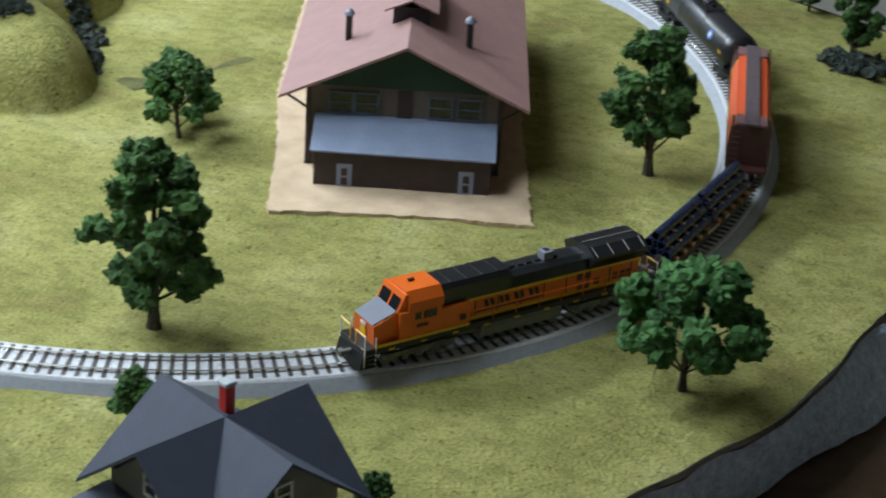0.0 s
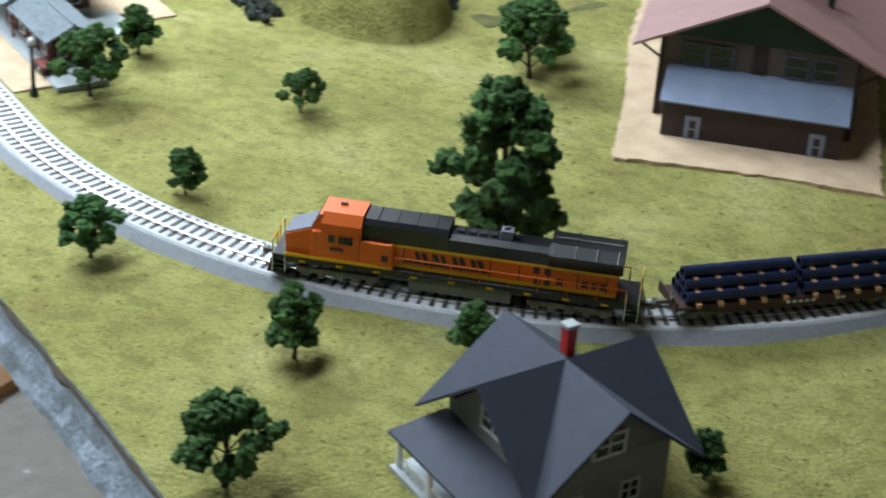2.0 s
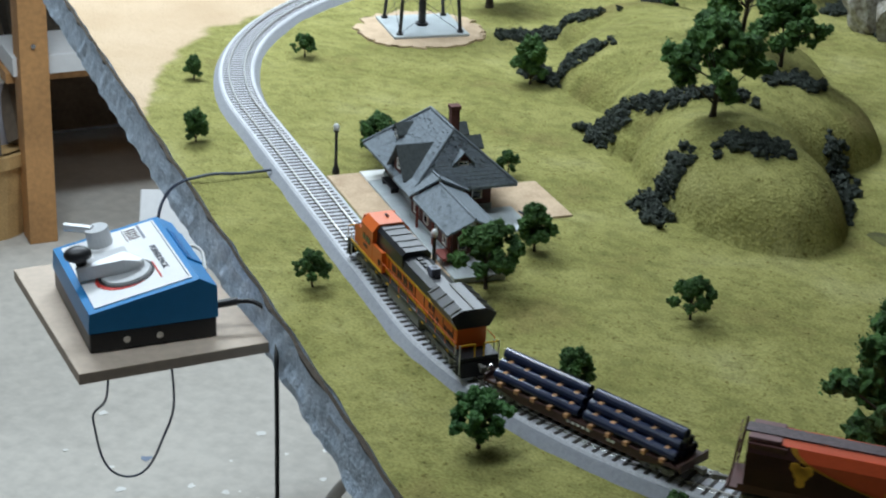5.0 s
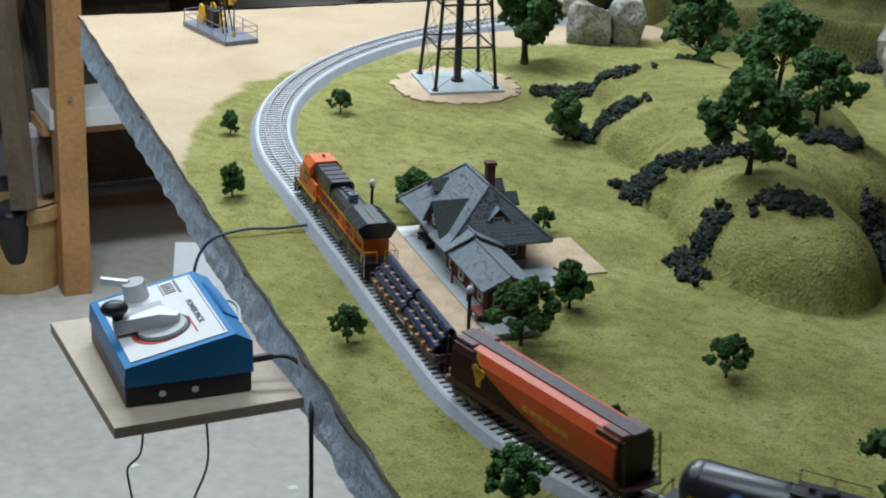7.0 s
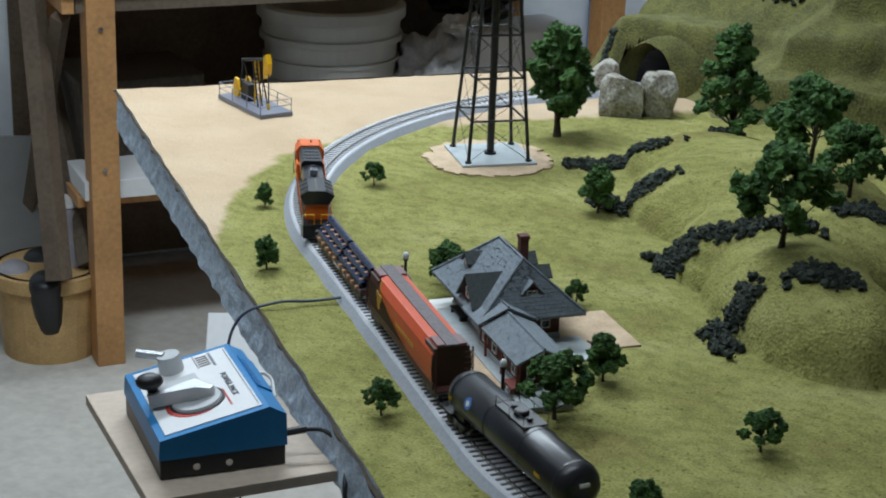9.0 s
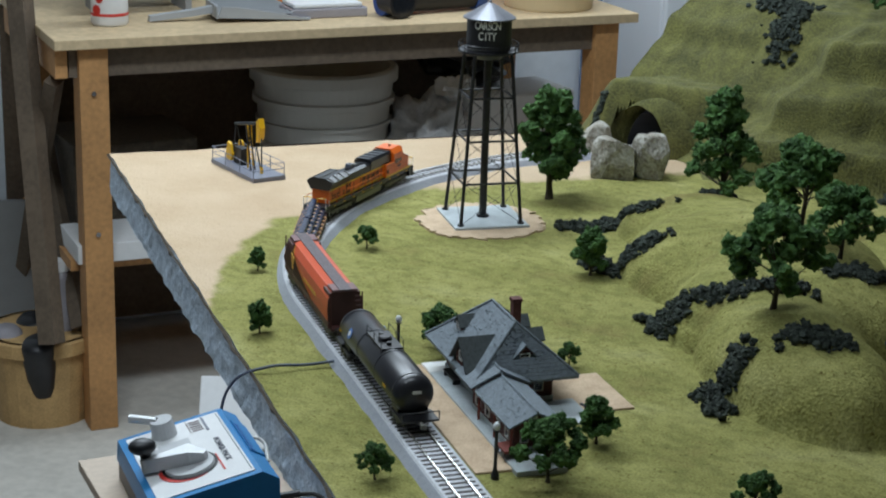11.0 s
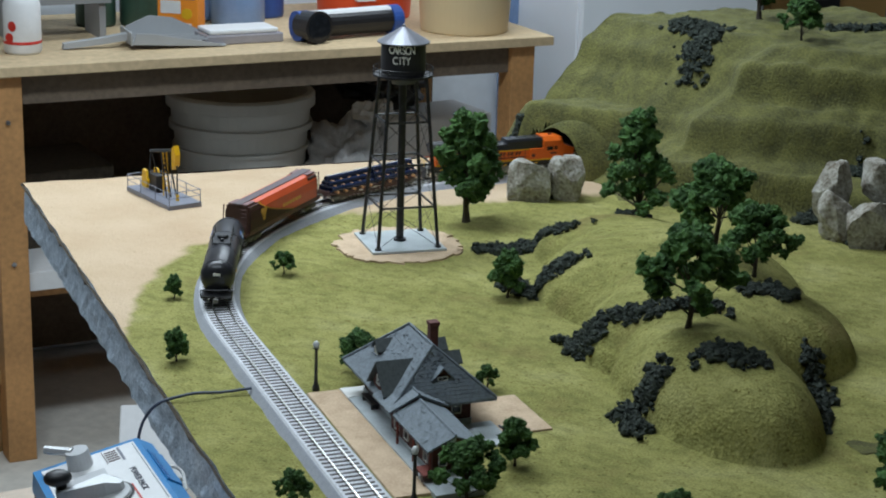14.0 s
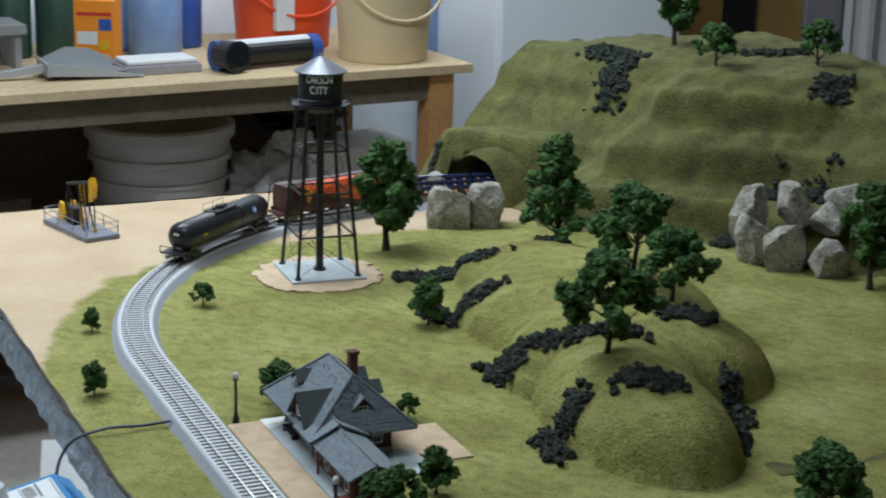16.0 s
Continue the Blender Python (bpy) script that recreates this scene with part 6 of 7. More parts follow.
# ---- brick station ----
def build_station():
    """x along the track (towards the far curve), y away from the track."""
    ox, oy = -0.5600, 0.7430
    yaw = math.degrees(math.atan2(U.y, U.x))
    t = thing("station", put(ox, oy, 0, yaw), "red brick railway station with a grey slate hipped roof", "station")

    def loc(x, y, z=0.0):
        return (x, y, z)
    # lot, platform and slabs are ground pieces of the setting
    L0 = Vector((ox, oy))

    def ground_slab(name, x0, x1, y0, y1, z, m_, lab):
        ob = part(name, box(x0, x1, y0, y1, -0.001, z, 0.0003), m_)
        ob.matrix_basis = put(ox, oy, 0, yaw)
        tagged(ob, lab, "ground", kind="structure")
    ground_slab("sand_lot", -0.0800, 0.0605, 0.0140, 0.0335, 0.0012, SANDPAD, "strip of pale sand between track and platform")
    ground_slab("sand_lot", -0.0240, 0.0260, -0.0720, -0.0300, 0.0011, SANDPAD, "square of pale sand behind the station")
    ground_slab("platform", -0.0860, 0.0450, -0.0100, 0.0155, 0.0022, CONCRETE, "grey model concrete platform")
    ground_slab("yard_slab", 0.0460, 0.0600, -0.0060, 0.0155, 0.0021, WHITE, "pale slab at the platform end")
    ground_slab("yard_slab", -0.0370, -0.0060, -0.0450, -0.0105, 0.0016, CONCRETE, "small pale concrete slab behind the station")
    e, zr = 0.0175, 0.0425
    walls = part("brick_wall", boxes((-0.005, 0.052, -0.034, 0.004, 0.0005, 0.0190)), BRICKRED, t)
    wing = part("wing_wall", boxes((-0.0640, -0.005, -0.0105, 0.0090, 0.0005, 0.0168)), BRICKRED, t)
    part("stone_base", boxes((-0.0055, 0.0525, -0.0345, 0.0045, 0.0005, 0.0042), (-0.0645, -0.0055, -0.0110, 0.0095, 0.0005, 0.0042)), CONCRETE, t)
    for x in (0.002, 0.014, 0.027, 0.042):
        window(walls, face_m(x, 0.0041, 0.0115, 90), 0.0048, 0.0078, 1, 2, WHITE)
        window(walls, face_m(x, -0.0341, 0.0115, -90), 0.0048, 0.0078, 1, 2, WHITE)
    for x in (-0.056, -0.042, -0.028, -0.014):
        window(wing, face_m(x, 0.0091, 0.0105, 90), 0.0048, 0.0075, 1, 2, WHITE)
    for y in (-0.0055, 0.0040):
        window(wing, face_m(-0.0641, y, 0.0100, 180), 0.0036, 0.0060, 1, 2, WHITE)
    for y in (-0.026, -0.014):
        window(walls, face_m(-0.0051, y, 0.0115, 180), 0.0045, 0.0075, 1, 2, WHITE)
    x0, x1, y0, y1 = -0.0155, 0.0625, -0.0440, 0.0130
    ra, rb = Vector((0.0030, -0.0155, zr)), Vector((0.0380, -0.0155, zr))
    c = [(x0, y0, e), (x1, y0, e), (x1, y1, e), (x0, y1, e)]
    part("hip_roof", slab([[c[3], c[2], rb, ra], [c[1], c[0], ra, rb], [c[2], c[1], rb]], 0.0012), SLATE, t)
    part("end_roof", slab([[c[0], c[3], ra]], 0.0012), SLATE, t)
    random.seed(11)

    def scatter(tri, n):
        bm = bmesh.new()
        for k in range(n):
            f, g = random.random(), random.random() * 0.92
            p = tri[0].lerp(tri[1], f).lerp(tri[3].lerp(tri[2], f), g)
            nrm = (tri[1] - tri[0]).cross(tri[3] - tri[0]).normalized()
            if nrm.z < 0:
                nrm = -nrm
            q = (tri[1] - tri[0]).normalized()
            w_ = nrm.cross(q)
            m = Matrix((q, w_, nrm)).transposed().to_4x4()
            m.translation = p
            vs = [m @ Vector(v) for v in ((-0.0006, -0.0004, 0.0001), (0.0006, -0.0004, 0.0001), (0.0006, 0.0004, 0.0004), (-0.0006, 0.0004, 0.0004))]
            bm.faces.new([bm.verts.new(v) for v in vs])
        bmesh.ops.solidify(bm, geom=bm.faces[:], thickness=0.0002)
        tagged(part("raised_slate", bm, SLATE, t), kind="stuff")
    scatter((Vector(c[3]), Vector(c[2]), rb, ra), 110)
    scatter((Vector(c[0]), Vector(c[3]), ra, ra), 70)
    scatter((Vector((-0.0695, 0.0135, 0.0170)), Vector((-0.0195, 0.0135, 0.0170)), Vector((-0.0195, -0.0005, 0.0235)), Vector((-0.0695, -0.0005, 0.0235))), 55)
    for a, b in ((c[3], ra), (c[0], ra), (c[2], rb), (c[1], rb), (ra, rb)):
        part("hip_ridge", rods([(Vector(a) + Vector((0, 0, 0.0004)), Vector(b) + Vector((0, 0, 0.0004)))], 0.0007, 6), SLATE, t)
    # courses of slates, each a thin step across the slopes
    for tri in ((Vector(c[3]), Vector(c[2]), rb, ra), (Vector(c[0]), Vector(c[3]), ra, ra), (Vector((-0.0695, 0.0135, 0.0170)), Vector((-0.0195, 0.0135, 0.0170)), Vector((-0.0195, -0.0005, 0.0235)), Vector((-0.0695, -0.0005, 0.0235)))):
        for k in range(1, 15):
            g = k / 15
            p, q = tri[0].lerp(tri[3], g), tri[1].lerp(tri[2], g)
            part("slate_course", rods([(p + Vector((0, 0, 0.00012)), q + Vector((0, 0, 0.00012)))], 0.00016, 4), SLATE, t)
    # cross gable over the bay window on the track side, its shade put into the slate colour
    part("gable_roof", slab([[(0.0080 + s * 0.0130, 0.0135, 0.0205), (0.0080, 0.0135, 0.0350), (0.0080, -0.0120, 0.0350), (0.0080 + s * 0.0130, -0.0120, 0.0205)] for s in (-1, 1)], 0.001), SLATESHADE, t)
    part("gable_wall", prism([(-0.0015, 0.018), (0.0175, 0.018), (0.0175, 0.0220), (0.0080, 0.0325), (-0.0015, 0.0220)], "y", 0.000, 0.0110), BRICKRED, t)
    window(t, face_m(0.0080, 0.0112, 0.0250, 90), 0.0036, 0.0045, 1, 2, WHITE)

    def dormer(x, y, z, yaw_, w=0.0078, h=0.0088, d=0.012):
        m = Matrix.Translation((x, y, z)) @ Matrix.Rotation(math.radians(yaw_ - 90), 4, "Z")
        b = box(-w / 2, w / 2, -d, 0, 0, h * 0.62)
        bmesh.ops.transform(b, matrix=m, verts=b.verts)
        dm = part("dormer", b, BRICKRED, t)
        g = prism([(-w / 2, h * 0.6), (w / 2, h * 0.6), (0, h * 1.05)], "y", -d, 0.0)
        bmesh.ops.transform(g, matrix=m, verts=g.verts)
        part("dormer_gable", g, BRICKRED, dm)
        o = w * 0.66
        r_ = slab([[(-o, 0.0016, h * 0.50), (0, 0.0016, h * 1.12), (0, -d, h * 1.12), (-o, -d, h * 0.50)], [(o, 0.0016, h * 0.50), (0, 0.0016, h * 1.12), (0, -d, h * 1.12), (o, -d, h * 0.50)]], 0.0008)
        bmesh.ops.transform(r_, matrix=m, verts=r_.verts)
        # all but the end dormer get the slate with shade in its colour
        part("dormer_roof", r_, SLATE if yaw_ == 180 else SLATESHADE, dm)
        window(dm, m @ Matrix.Translation((0, 0.0002, h * 0.36)), w * 0.50, h * 0.46, 2, 3, WHITE)
    dormer(-0.0075, -0.0170, 0.0228, 180, 0.0092, 0.0104, 0.014)
    dormer(0.0400, 0.0015, 0.0255, 90)
    dormer(0.0150, -0.0335, 0.0245, -90)
    dormer(0.0360, -0.0335, 0.0245, -90)
    part("chimney", boxes((0.0135, 0.0180, -0.0225, -0.0180, 0.034, 0.0500), (0.0130, 0.0185, -0.0230, -0.0175, 0.0490, 0.0510), bevel=0.0002), BRICKCHIM, t)
    for nm, x_a, x_b, half, z_e, z_r in (("wing_roof", -0.0695, -0.0195, 0.0142, 0.0170, 0.0235), ("link_roof", -0.0195, 0.0060, 0.0160, 0.0182, 0.0258)):
        part(nm, slab([[(x_a, -0.0005 + sg * half, z_e), (x_a, -0.0005, z_r), (x_b, -0.0005, z_r), (x_b, -0.0005 + sg * half, z_e)] for sg in (-1, 1)], 0.001), SLATE, t)
        part("wing_ridge", rods([((x_a, -0.0005, z_r + 0.0003), (x_b, -0.0005, z_r + 0.0003))], 0.0006, 6), SLATE, t)
    part("wing_gable", prism([(-0.0103, 0.0155), (0.0088, 0.0155), (0.0088, 0.0180), (-0.0005, 0.0222), (-0.0103, 0.0180)], "x", -0.0638, -0.010), BRICKRED, t)
    for x, y in ((-0.0675, -0.0125), (-0.0675, 0.0118), (-0.045, 0.0118), (-0.022, 0.0118)):
        part("post", rods([((x, y, 0.002), (x, y, 0.0165))], 0.0007, 6), BRICKRED2, t)
    part("wall_lamp", lathe([(0.0012, 0), (0.0016, 0.0018), (0.0010, 0.0030), (0, 0.0032)], 10), LAMPGLASS, t).matrix_basis = put(-0.0655, -0.0005, 0.0185)
    # baggage cart on the platform
    k = thing("baggage_cart", put(*(L0 + U * -0.066 + V * -0.0135), 0.0022, yaw), "small dark baggage cart standing on the platform", "cart")
    part("cart_bed", box(-0.006, 0.006, -0.003, 0.003, 0.0032, 0.0042), BRICKRED2, k)
    for x in (-0.004, 0.004):
        part("wheel", rods([((x, -0.0032, 0.0018), (x, -0.0026, 0.0018)), ((x, 0.0026, 0.0018), (x, 0.0032, 0.0018))], 0.0018, 12), BLACK, k)
    # bench on the platform and a signal arm behind
    q = thing("platform_bench", put(*(L0 + U * 0.032 + V * -0.0075), 0.0022, yaw), "dark platform bench against the station wall", "bench")
    part("seat", box(-0.009, 0.009, -0.002, 0.002, 0.0025, 0.0032), BLACK, q)
    part("backrest", box(-0.009, 0.009, -0.0024, -0.0018, 0.0034, 0.0062), BLACK, q)
    for x in (-0.007, 0.007):
        part("leg", box(x - 0.0005, x + 0.0005, -0.002, 0.002, 0, 0.0025), BLACK, q)
    g = thing("water_pump", put(-0.5085, 0.7535, 0), "small dark hand pump beside the slab", "pump")
    part("pump_post", rods([((0, 0, 0), (0, 0, 0.0095)), ((0, 0, 0.0092), (0.003, -0.001, 0.0105)), ((0, 0, 0.008), (-0.0035, 0.001, 0.0085))], 0.0007, 6), BLACK, g)


build_station()


def street_lamp(x, y):
    t = thing("street_lamp", put(x, y), "black model lamp post with a pale globe", "street lamp", "lamp posts")
    part("post", lathe([(0.0020, 0), (0.0020, 0.002), (0.0012, 0.004), (0.0009, 0.006), (0.0008, 0.0235), (0.0016, 0.0238), (0.0016, 0.0244), (0, 0.0244)], 12), BLACK, t)
    part("globe", lathe([(0.0011, 0.0244), (0.0017, 0.0256), (0.0016, 0.0270), (0.0008, 0.0280), (0, 0.0282)], 12), LAMPGLASS, t, smooth=True)


street_lamp(-0.6278, 0.7638)
street_lamp(-0.5105, 0.6683)


# ---- freight depot ----
def build_depot():
    ex = Vector((0.0873, 0.0080)).normalized()
    yaw = math.degrees(math.atan2(ex.y, ex.x))
    ox, oy = -0.2500, 0.7698
    pad = part("sand_lot", prism(ragged([(-0.012, -0.0535), (0.028, -0.0500), (0.064, -0.0490), (0.1035, -0.0515), (0.100, 0.06), (0.098, 0.25), (0.03, 0.26), (-0.024, 0.25), (-0.0230, 0.09), (-0.0150, 0.01)], 0.0016, 0.0015, 2), "z", -0.001, 0.0016), SANDPAD)
    pad.matrix_basis = put(ox, oy, 0, yaw)
    tagged(pad, "sandy lot around the depot", "ground", kind="structure")
    t = thing("depot", put(ox, oy, 0, yaw), "tan freight depot with a faded red gable roof", "building")
    W, Lg, ze, zr = 0.0876, 0.20, 0.0420, 0.0625
    wall = part("wall", prism([(0, 0.001), (W, 0.001), (W, ze), (W / 2, zr - 0.001), (0, ze)], "y", 0, Lg), DEPOTWALL, t)
    for xc in (0.0004, W - 0.0004):
        part("corner_board", box(xc - 0.0012, xc + 0.0012, -0.0008, 0.0016, 0.001, ze - 0.001), DEPOTDARK, t)
    part("gable_panel", prism([(0.006, ze - 0.0012), (W - 0.006, ze - 0.0012), (W - 0.006, ze + 0.0016), (W / 2, zr - 0.0026), (0.006, ze + 0.0016)], "y", -0.0007, 0.0), DEPOTGREEN, t)
    trim = bmesh.new()
    for k in range(18):
        hull_box(trim, 0.006 + k * 0.0042, 0.0062 + k * 0.0042, -0.0010, -0.0007, ze - 0.001, ze + 0.002 + 0.0165 * (1 - abs(k - 8.5) / 9.5))
    part("batten", trim, DEPOTDARK, t)
    o = 0.0125
    sl = (zr - ze) / (W / 2)
    roof = []
    for sgn in (-1, 1):
        xe = W / 2 + sgn * (W / 2 + o)
        roof.append([(xe, -0.008, ze - sl * o + 0.001), (W / 2, -0.008, zr + 0.001), (W / 2, Lg + 0.008, zr + 0.001), (xe, Lg + 0.008, ze - sl * o + 0.001)])
    part("roof", slab(roof, 0.0014), ROOFRED, t)
    lines = [((W / 2 + s * (W / 2 + o - 0.001), 0.0, ze - sl * o), (W / 2 + s * W / 2, 0.0, ze - 0.013)) for s in (-1, 1)]
    for line in lines:
        part("eave_bracket", rods([line], 0.0006, 5), DEPOTDARK, t)
    for x in (0.0110, 0.0225, 0.0560, 0.0690):
        window(wall, face_m(x + 0.004, -0.0004, 0.0330, -90), 0.0098, 0.0090, 1, 2, DEPOTFRAME)
    part("pilaster", box(0.0405, 0.0470, -0.0006, 0.0002, 0.022, 0.040), DEPOTDARK, t)
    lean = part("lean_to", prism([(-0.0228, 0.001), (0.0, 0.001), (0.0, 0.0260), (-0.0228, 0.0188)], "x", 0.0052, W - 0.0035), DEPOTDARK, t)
    part("lean_to_roof", slab([[(0.0035, -0.0250, 0.0190), (W - 0.0015, -0.0250, 0.0190), (W - 0.0015, 0.0, 0.0272), (0.0035, 0.0, 0.0272)]], 0.0008), BLUEGREY, lean)
    for x in (0.0190, 0.0735):
        f = part("door", box(x - 0.0034, x + 0.0034, -0.0234, -0.0228, 0.001, 0.0125), BLUEGREY, lean)
        part("door_panel", boxes((x - 0.0014, x + 0.0014, -0.0237, -0.0234, 0.0070, 0.0105), (x - 0.0014, x + 0.0014, -0.0237, -0.0234, 0.0025, 0.0060)), DEPOTDARK, f)
    for x, y in ((0.0150, 0.036), (0.0712, 0.034)):
        z = ze + sl * (W / 2 - abs(x - W / 2))
        p = part("vent_pipe", rods([((x, y, z - 0.002), (x, y, z + 0.0135))], 0.0016, 10), BLACK, t)
        part("vent_cap", lathe([(0.0028, 0), (0.0022, 0.0014), (0.0008, 0.0028), (0, 0.003)], 12), SILVERGREY, p).matrix_basis = put(x, y, z + 0.0132)
    cup = part("cupola", boxes((W / 2 - 0.0085, W / 2 + 0.0085, 0.034, 0.090, zr - 0.006, zr + 0.0055)), BLACK, t)
    part("cupola_roof", slab([[(W / 2 + s * 0.0125, 0.031, zr + 0.0045), (W / 2, 0.031, zr + 0.0100), (W / 2, 0.093, zr + 0.0100), (W / 2 + s * 0.0125, 0.093, zr + 0.0045)] for s in (-1, 1)], 0.0009), ROOFRED, cup)


build_depot()


# ---- grey house with a cross-gabled roof ----
def build_house():
    c = Vector((-0.2205, 0.4785))
    d1 = Vector((0.0213, 0.0255))
    yaw = math.degrees(math.atan2(d1.y, d1.x))
    t = thing("house", put(c.x, c.y, 0, yaw), "grey two-storey house with a dark cross-gabled roof", "house")
    zr, ze, a = 0.0460, 0.0260, 0.0322
    h = 0.0245
    bm = boxes((-h, h, -h, h, 0.0, ze))
    wall = part("wall", bm, HOUSEWALL, t)
    for k in range(4):
        g = prism([(-h * 0.93, ze - 0.001), (h * 0.93, ze - 0.001), (0, zr - 0.0015)], "y", -h, -0.002)
        bmesh.ops.rotate(g, cent=(0, 0, 0), matrix=Matrix.Rotation(k * math.pi / 2, 3, "Z"), verts=g.verts)
        part("gable", g, HOUSEWALL, wall)
    faces = []
    for k in range(4):
        R_ = Matrix.Rotation(k * math.pi / 2, 3, "Z")
        for s in (-1, 1):
            faces.append([R_ @ Vector(p) for p in ((0, 0, zr), (a, 0, zr), (a, s * a, ze - 0.0060), )])
    part("roof", slab(faces, 0.0012), HOUSEROOF, t)
    part("chimney", boxes((0.0060, 0.0096, 0.0075, 0.0111, 0.036, 0.0500), bevel=0.0002), RED, t, "red chimney with a pale cap")
    part("chimney_cap", boxes((0.0055, 0.0101, 0.0070, 0.0116, 0.0500, 0.0515), bevel=0.0004), CONCRETE, t)
    for yw in (0, 90, 180, 270):
        q = math.radians(yw)
        n = Vector((math.cos(q), math.sin(q)))
        s = Vector((-n.y, n.x))
        for off, z, w in ((0, 0.0300, 0.0105), (-0.012, 0.0105, 0.0060), (0.010, 0.0105, 0.0060)):
            p = n * (h + 0.0001) + s * off
            window(wall, face_m(p.x, p.y, z, yw), w, 0.0066, 2, 2, WHITE)
    porch = part("porch_roof", slab([[(-h - 0.0185, -0.030, 0.0150), (-h - 0.0185, 0.030, 0.0150), (-h, 0.0255, 0.0205), (-h, -0.0255, 0.0205)]], 0.001), HOUSEROOF, t)
    for y in (-0.027, -0.009, 0.009, 0.027):
        part("porch_post", box(-h - 0.0165, -h - 0.0150, y - 0.0008, y + 0.0008, 0.002, 0.0146), WHITE, t)
    part("porch_floor", box(-h - 0.018, -h, -0.029, 0.029, 0.0, 0.0022), CONCRETE, t)
    part("porch_railing", boxes((-h - 0.0160, -h - 0.0154, -0.027, 0.027, 0.0058, 0.0063), *[(-h - 0.0160, -h - 0.0154, -0.026 + k * 0.003, -0.0254 + k * 0.003, 0.002, 0.006) for k in range(18)]), WHITE, t)
    path = part("sand_path", prism(ragged([(-0.085, -0.012), (-0.045, -0.010), (-0.030, 0.0), (-0.030, 0.012), (-0.050, 0.010), (-0.085, 0.004)], 0.0016, 0.0018, 3), "z", -0.001, 0.0015), SANDPAD)
    path.matrix_basis = put(c.x, c.y, 0, yaw)
    tagged(path, "sandy garden path to the house", "path", kind="structure")


build_house()

# ---- rocks ----
rock(-0.7170, 1.1940, 0.012, 0.0150, 0.0140, 0.0165, 1, 20)
rock(-0.6950, 1.2120, 0.014, 0.0128, 0.0125, 0.0172, 2, 60)
rock(-0.764, 1.252, 0.010, 0.013, 0.018, 0.013, 9, 30)
for i, (x, y, z, sx, sy, sz) in enumerate(((-0.492, 1.218, 0.013, 0.014, 0.012, 0.019), (-0.470, 1.210, 0.013, 0.014, 0.012, 0.019), (-0.436, 1.212, 0.012, 0.0115, 0.011, 0.018), (-0.502, 1.236, 0.030, 0.012, 0.012, 0.018), (-0.472, 1.243, 0.040, 0.0150, 0.012, 0.014), (-0.444, 1.238, 0.034, 0.013, 0.011, 0.013), (-0.436, 1.250, 0.046, 0.013, 0.011, 0.012))):
    rock(x + 0.008, y + 0.004, z, sx * (0.9 + 0.07 * (i % 4)), sy, sz * (1.08 - 0.08 * (i % 3)), 20 + i, 30 * i)

# ---- trees: height, spread, share of bare trunk ----
TALL = tree_mesh("tree", 0.050, 0.0120, 0.27, 21, LEAF, 24, (0.06, 0.095))
BIG = tree_mesh("tree", 0.064, 0.0160, 0.20, 34, LEAF, 26, (0.055, 0.09))
WIDE = tree_mesh("tree", 0.042, 0.0190, 0.36, 45, LEAFLIGHT, 27, (0.085, 0.125))
CONE = tree_mesh("tree", 0.083, 0.0275, 0.22, 78, LEAF, 34, (0.045, 0.085), True)
SMALL = tree_mesh("tree", 0.024, 0.0070, 0.26, 56, LEAF, 18, (0.10, 0.15))
SMALLWIDE = tree_mesh("tree", 0.026, 0.0112, 0.38, 67, LEAF, 21, (0.09, 0.14))
kinds = {"C": (CONE, "tall pointed dark green model tree on the slope", 0.083), "T": (TALL, "tall green foam-leaved model tree standing on the turf", 0.05), "B": (BIG, "large dark green model tree with a dense crown", 0.064), "W": (WIDE, "spreading light green model tree with bare limbs", 0.042), "S": (SMALL, "small round green model tree on the turf", 0.024), "V": (SMALLWIDE, "low wide green model tree on the turf", 0.026)}
used = set()


def plant(kind, x, y, height, turn=0.0, note=""):
    src, label, h0 = kinds[kind]
    m = put(x, y, surface_z(x, y), turn) @ Matrix.Scale(height / h0, 4)
    if kind in used:
        ob = copy_thing(src, m @ Matrix.Scale(1 / src.scale.x, 4))
    else:
        used.add(kind)
        src.matrix_basis = m
        ob = src
    tagged(ob, (note + " " + label).strip(), "tree", "model trees")


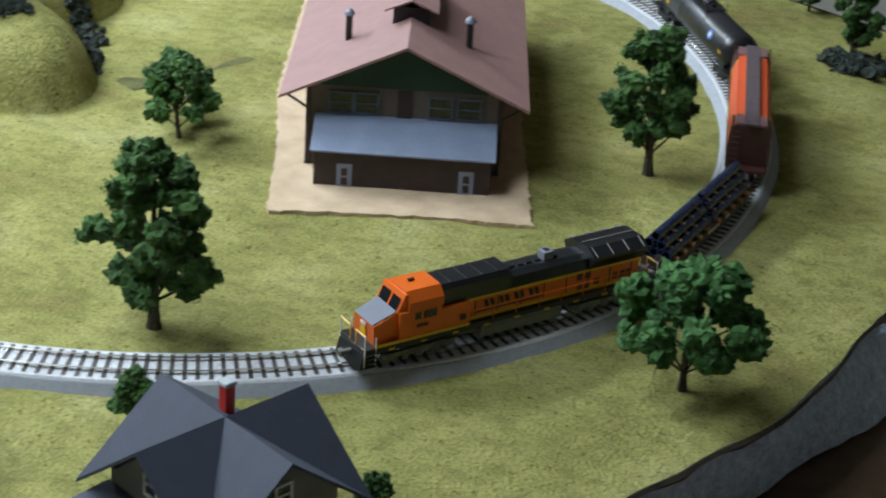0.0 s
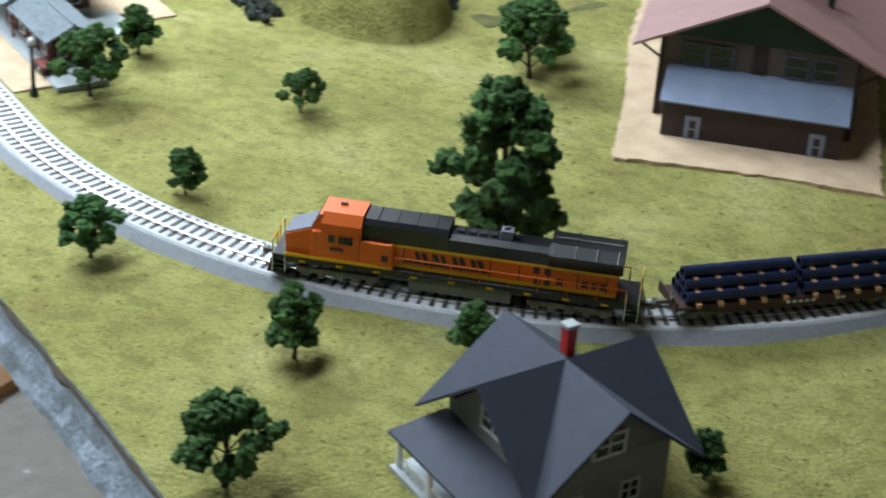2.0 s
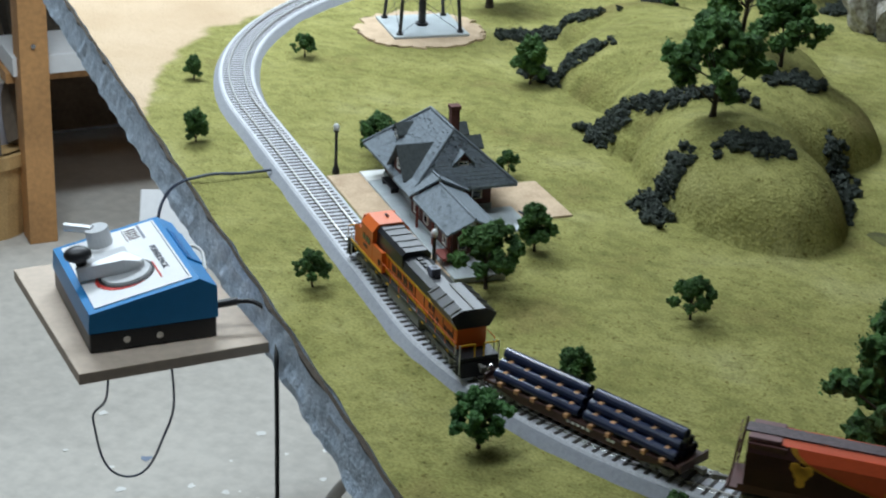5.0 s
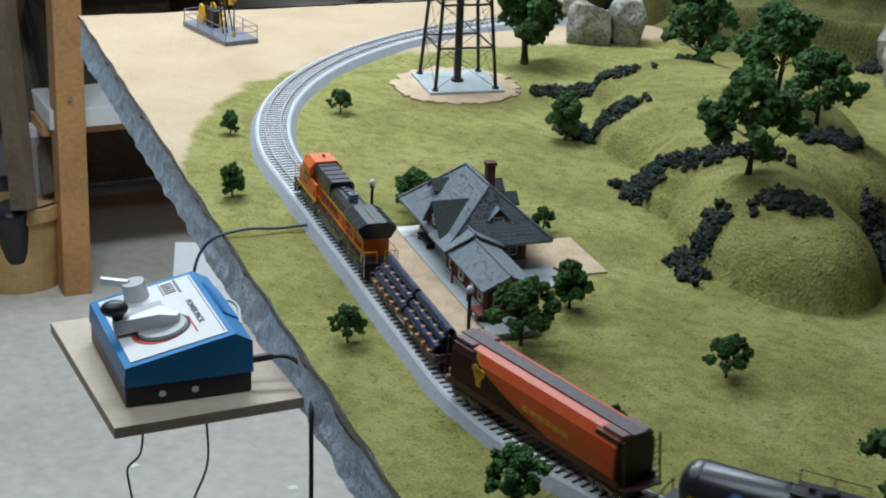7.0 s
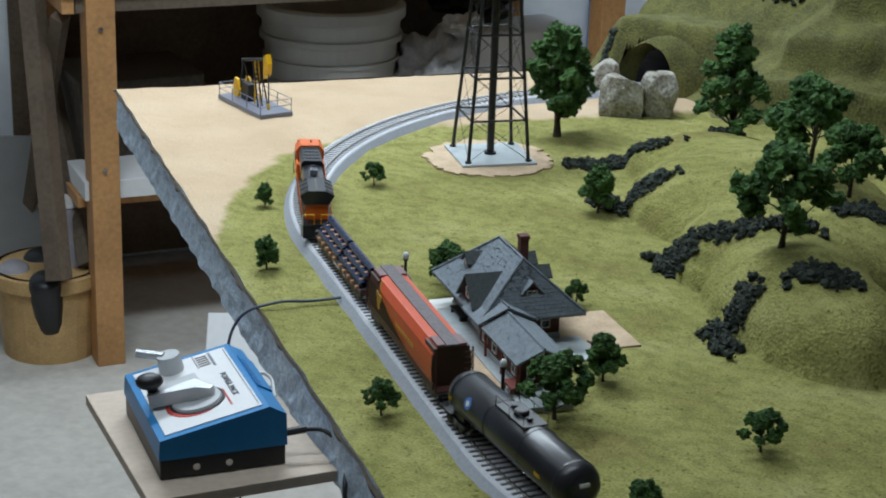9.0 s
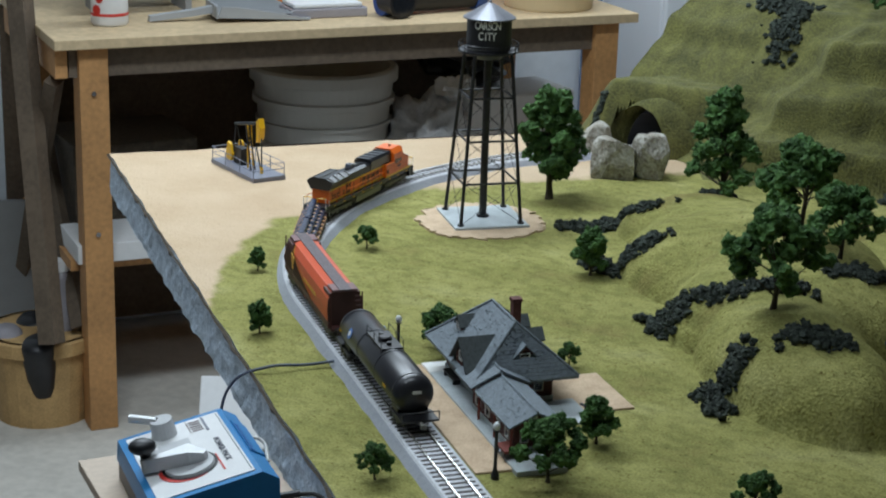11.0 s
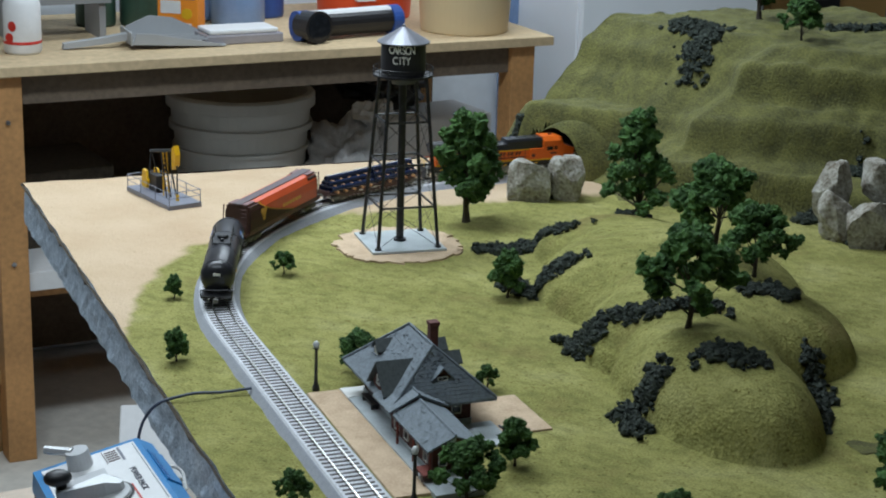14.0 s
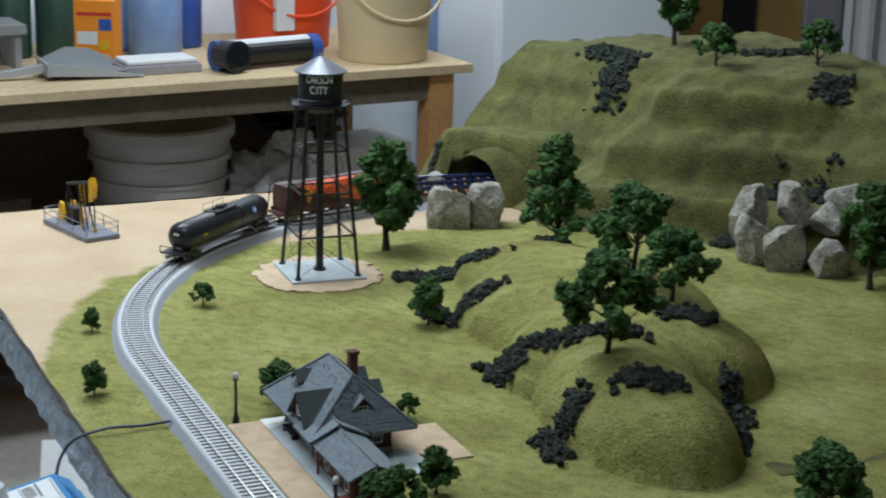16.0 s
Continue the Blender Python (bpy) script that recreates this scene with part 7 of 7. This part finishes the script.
for row in (
    ("B", -0.2773, 0.6065, 0.073, 0), ("V", -0.3140, 0.7870, 0.038, 40), ("T", -0.0933, 0.8014, 0.069, 80), ("W", -0.0778, 0.6047, 0.049, 20),
    ("V", -0.3969, 0.7035, 0.0190, 10), ("S", -0.4087, 0.6096, 0.0190, 200), ("W", -0.4190, 0.5489, 0.0225, 130), ("S", -0.3222, 0.5135, 0.0255, 60), ("V", -0.3142, 0.4379, 0.031, 300),
    ("V", -0.5550, 0.6354, 0.0165, 90), ("V", -0.4893, 0.6805, 0.030, 10), ("S", -0.4908, 0.7318, 0.0225, 150), ("V", -0.6220, 0.7965, 0.0240, 60), ("V", -0.5515, 0.8163, 0.0130, 220),
    ("S", -0.7886, 0.8478, 0.0140, 30), ("S", -0.7174, 0.7585, 0.0180, 260), ("V", -0.7600, 0.9262, 0.0150, 120), ("T", -0.7255, 1.1090, 0.079, 0), ("V", -0.4580, 0.8673, 0.053, 200),
    ("C", -0.6114, 1.1561, 0.083, 140), ("V", -0.5067, 1.0324, 0.055, 240), ("V", -0.4641, 0.9868, 0.043, 280), ("S", -0.6180, 0.9680, 0.0280, 20), ("V", -0.5672, 1.3630, 0.032, 100),
    ("T", -0.6285, 1.4358, 0.066, 10), ("V", -0.4950, 1.4000, 0.035, 40), ("T", -0.3930, 1.1950, 0.073, 40), ("V", -0.3240, 0.8180, 0.029, 60), ("T", 0.0180, 0.9900, 0.045, 10),
    ("S", -0.2655, 0.5380, 0.0200, 20), ("S", -0.1760, 0.4990, 0.0165, 100), ("S", 0.000, 1.075, 0.022, 80),
):
    plant(*row)

# ---- dark bushes ----
D = "dark grey-green lichen bush on the slope"
bush([(-0.468, 0.832), (-0.457, 0.825), (-0.474, 0.826), (-0.456, 0.802)], 0.0042, D, 100, 1)
bush([(-0.438, 0.838), (-0.426, 0.842), (-0.409, 0.841)], 0.0042, D, 75, 2)
bush([(-0.406, 0.925), (-0.400, 0.918), (-0.389, 0.896), (-0.379, 0.860)], 0.0030, D, 85, 3)
bush([(-0.550, 0.914), (-0.527, 0.890), (-0.533, 0.901), (-0.515, 0.902), (-0.494, 0.900), (-0.476, 0.906), (-0.453, 0.912)], 0.0042, D, 170, 4)
bush([(-0.626, 0.986), (-0.607, 0.982), (-0.596, 0.987), (-0.584, 0.990)], 0.0050, D, 110, 5)
bush([(-0.680, 1.052), (-0.662, 1.061), (-0.654, 1.080), (-0.624, 1.078)], 0.0048, D, 130, 6)
bush([(-0.456, 0.954), (-0.438, 0.968)], 0.0045, D, 70, 7)
bush([(-0.620, 1.150), (-0.605, 1.150)], 0.0050, D, 60, 8)
bush([(-0.674, 1.370), (-0.646, 1.368), (-0.645, 1.345), (-0.643, 1.326)], 0.0068, D, 190, 9)
bush([(-0.562, 1.424), (-0.538, 1.438), (-0.519, 1.455)], 0.0050, D, 90, 10)
bush([(-0.478, 1.346), (-0.462, 1.348)], 0.0048, D, 75, 11)
bush([(-0.706, 1.206), (-0.702, 1.212), (-0.708, 1.214)], 0.0030, D, 50, 12)
bush([(-0.712, 1.206), (-0.706, 1.212)], 0.0030, D, 50, 18, 0.0034)
bush([(-0.475, 1.225), (-0.455, 1.235), (-0.450, 1.245)], 0.0050, D, 80, 13)
bush([(-0.494, 1.296), (-0.470, 1.290), (-0.455, 1.296)], 0.0036, D, 110, 14)
bush([(-0.520, 1.250), (-0.514, 1.258)], 0.0040, D, 36, 15)
bush([(-0.777, 1.275), (-0.772, 1.280)], 0.0020, D, 22, 16)
bush([(0.012, 0.985), (0.024, 0.975)], 0.0055, D, 70, 17, 0.0040)

build_track()


# ---- the train's run ----
RUNS = [(0, -0.3156), (1.5, -0.2029), (2.5, -0.1262), (3.5, -0.0525), (4.5, 0.0224), (7, 0.2342), (7.5, 0.2790), (8, 0.3230), (10.5, 0.5420), (11, 0.5845), (12, 0.6630), (12.5, 0.7030), (13.5, 0.7840), (14.5, 0.8660), (15, 0.9080), (16, 0.9950)]
TRAIN = [(locomotive(), -0.067, 0.042), (pipe_car(), -0.1925, 0.036), (hopper_car(), -0.3145, 0.044), (tank_car(), -0.4440, 0.046)]


def run_at(t):
    for (t0, s0), (t1, s1) in zip(RUNS, RUNS[1:]):
        if t <= t1:
            return s0 + (s1 - s0) * (t - t0) / (t1 - t0)
    return RUNS[-1][1]


def motions():
    for car, offset, half in TRAIN:
        rows = []
        for k in range(65):
            t = k * 0.25
            s = run_at(t) + offset
            (f, _), (b, _) = track(s + half), track(s - half)
            m = (f + b) / 2
            rows.append((t, put(m.x, m.y, 0.0064, math.degrees(math.atan2(f.y - b.y, f.x - b.x)))))
        walk(car, rows)


motions()
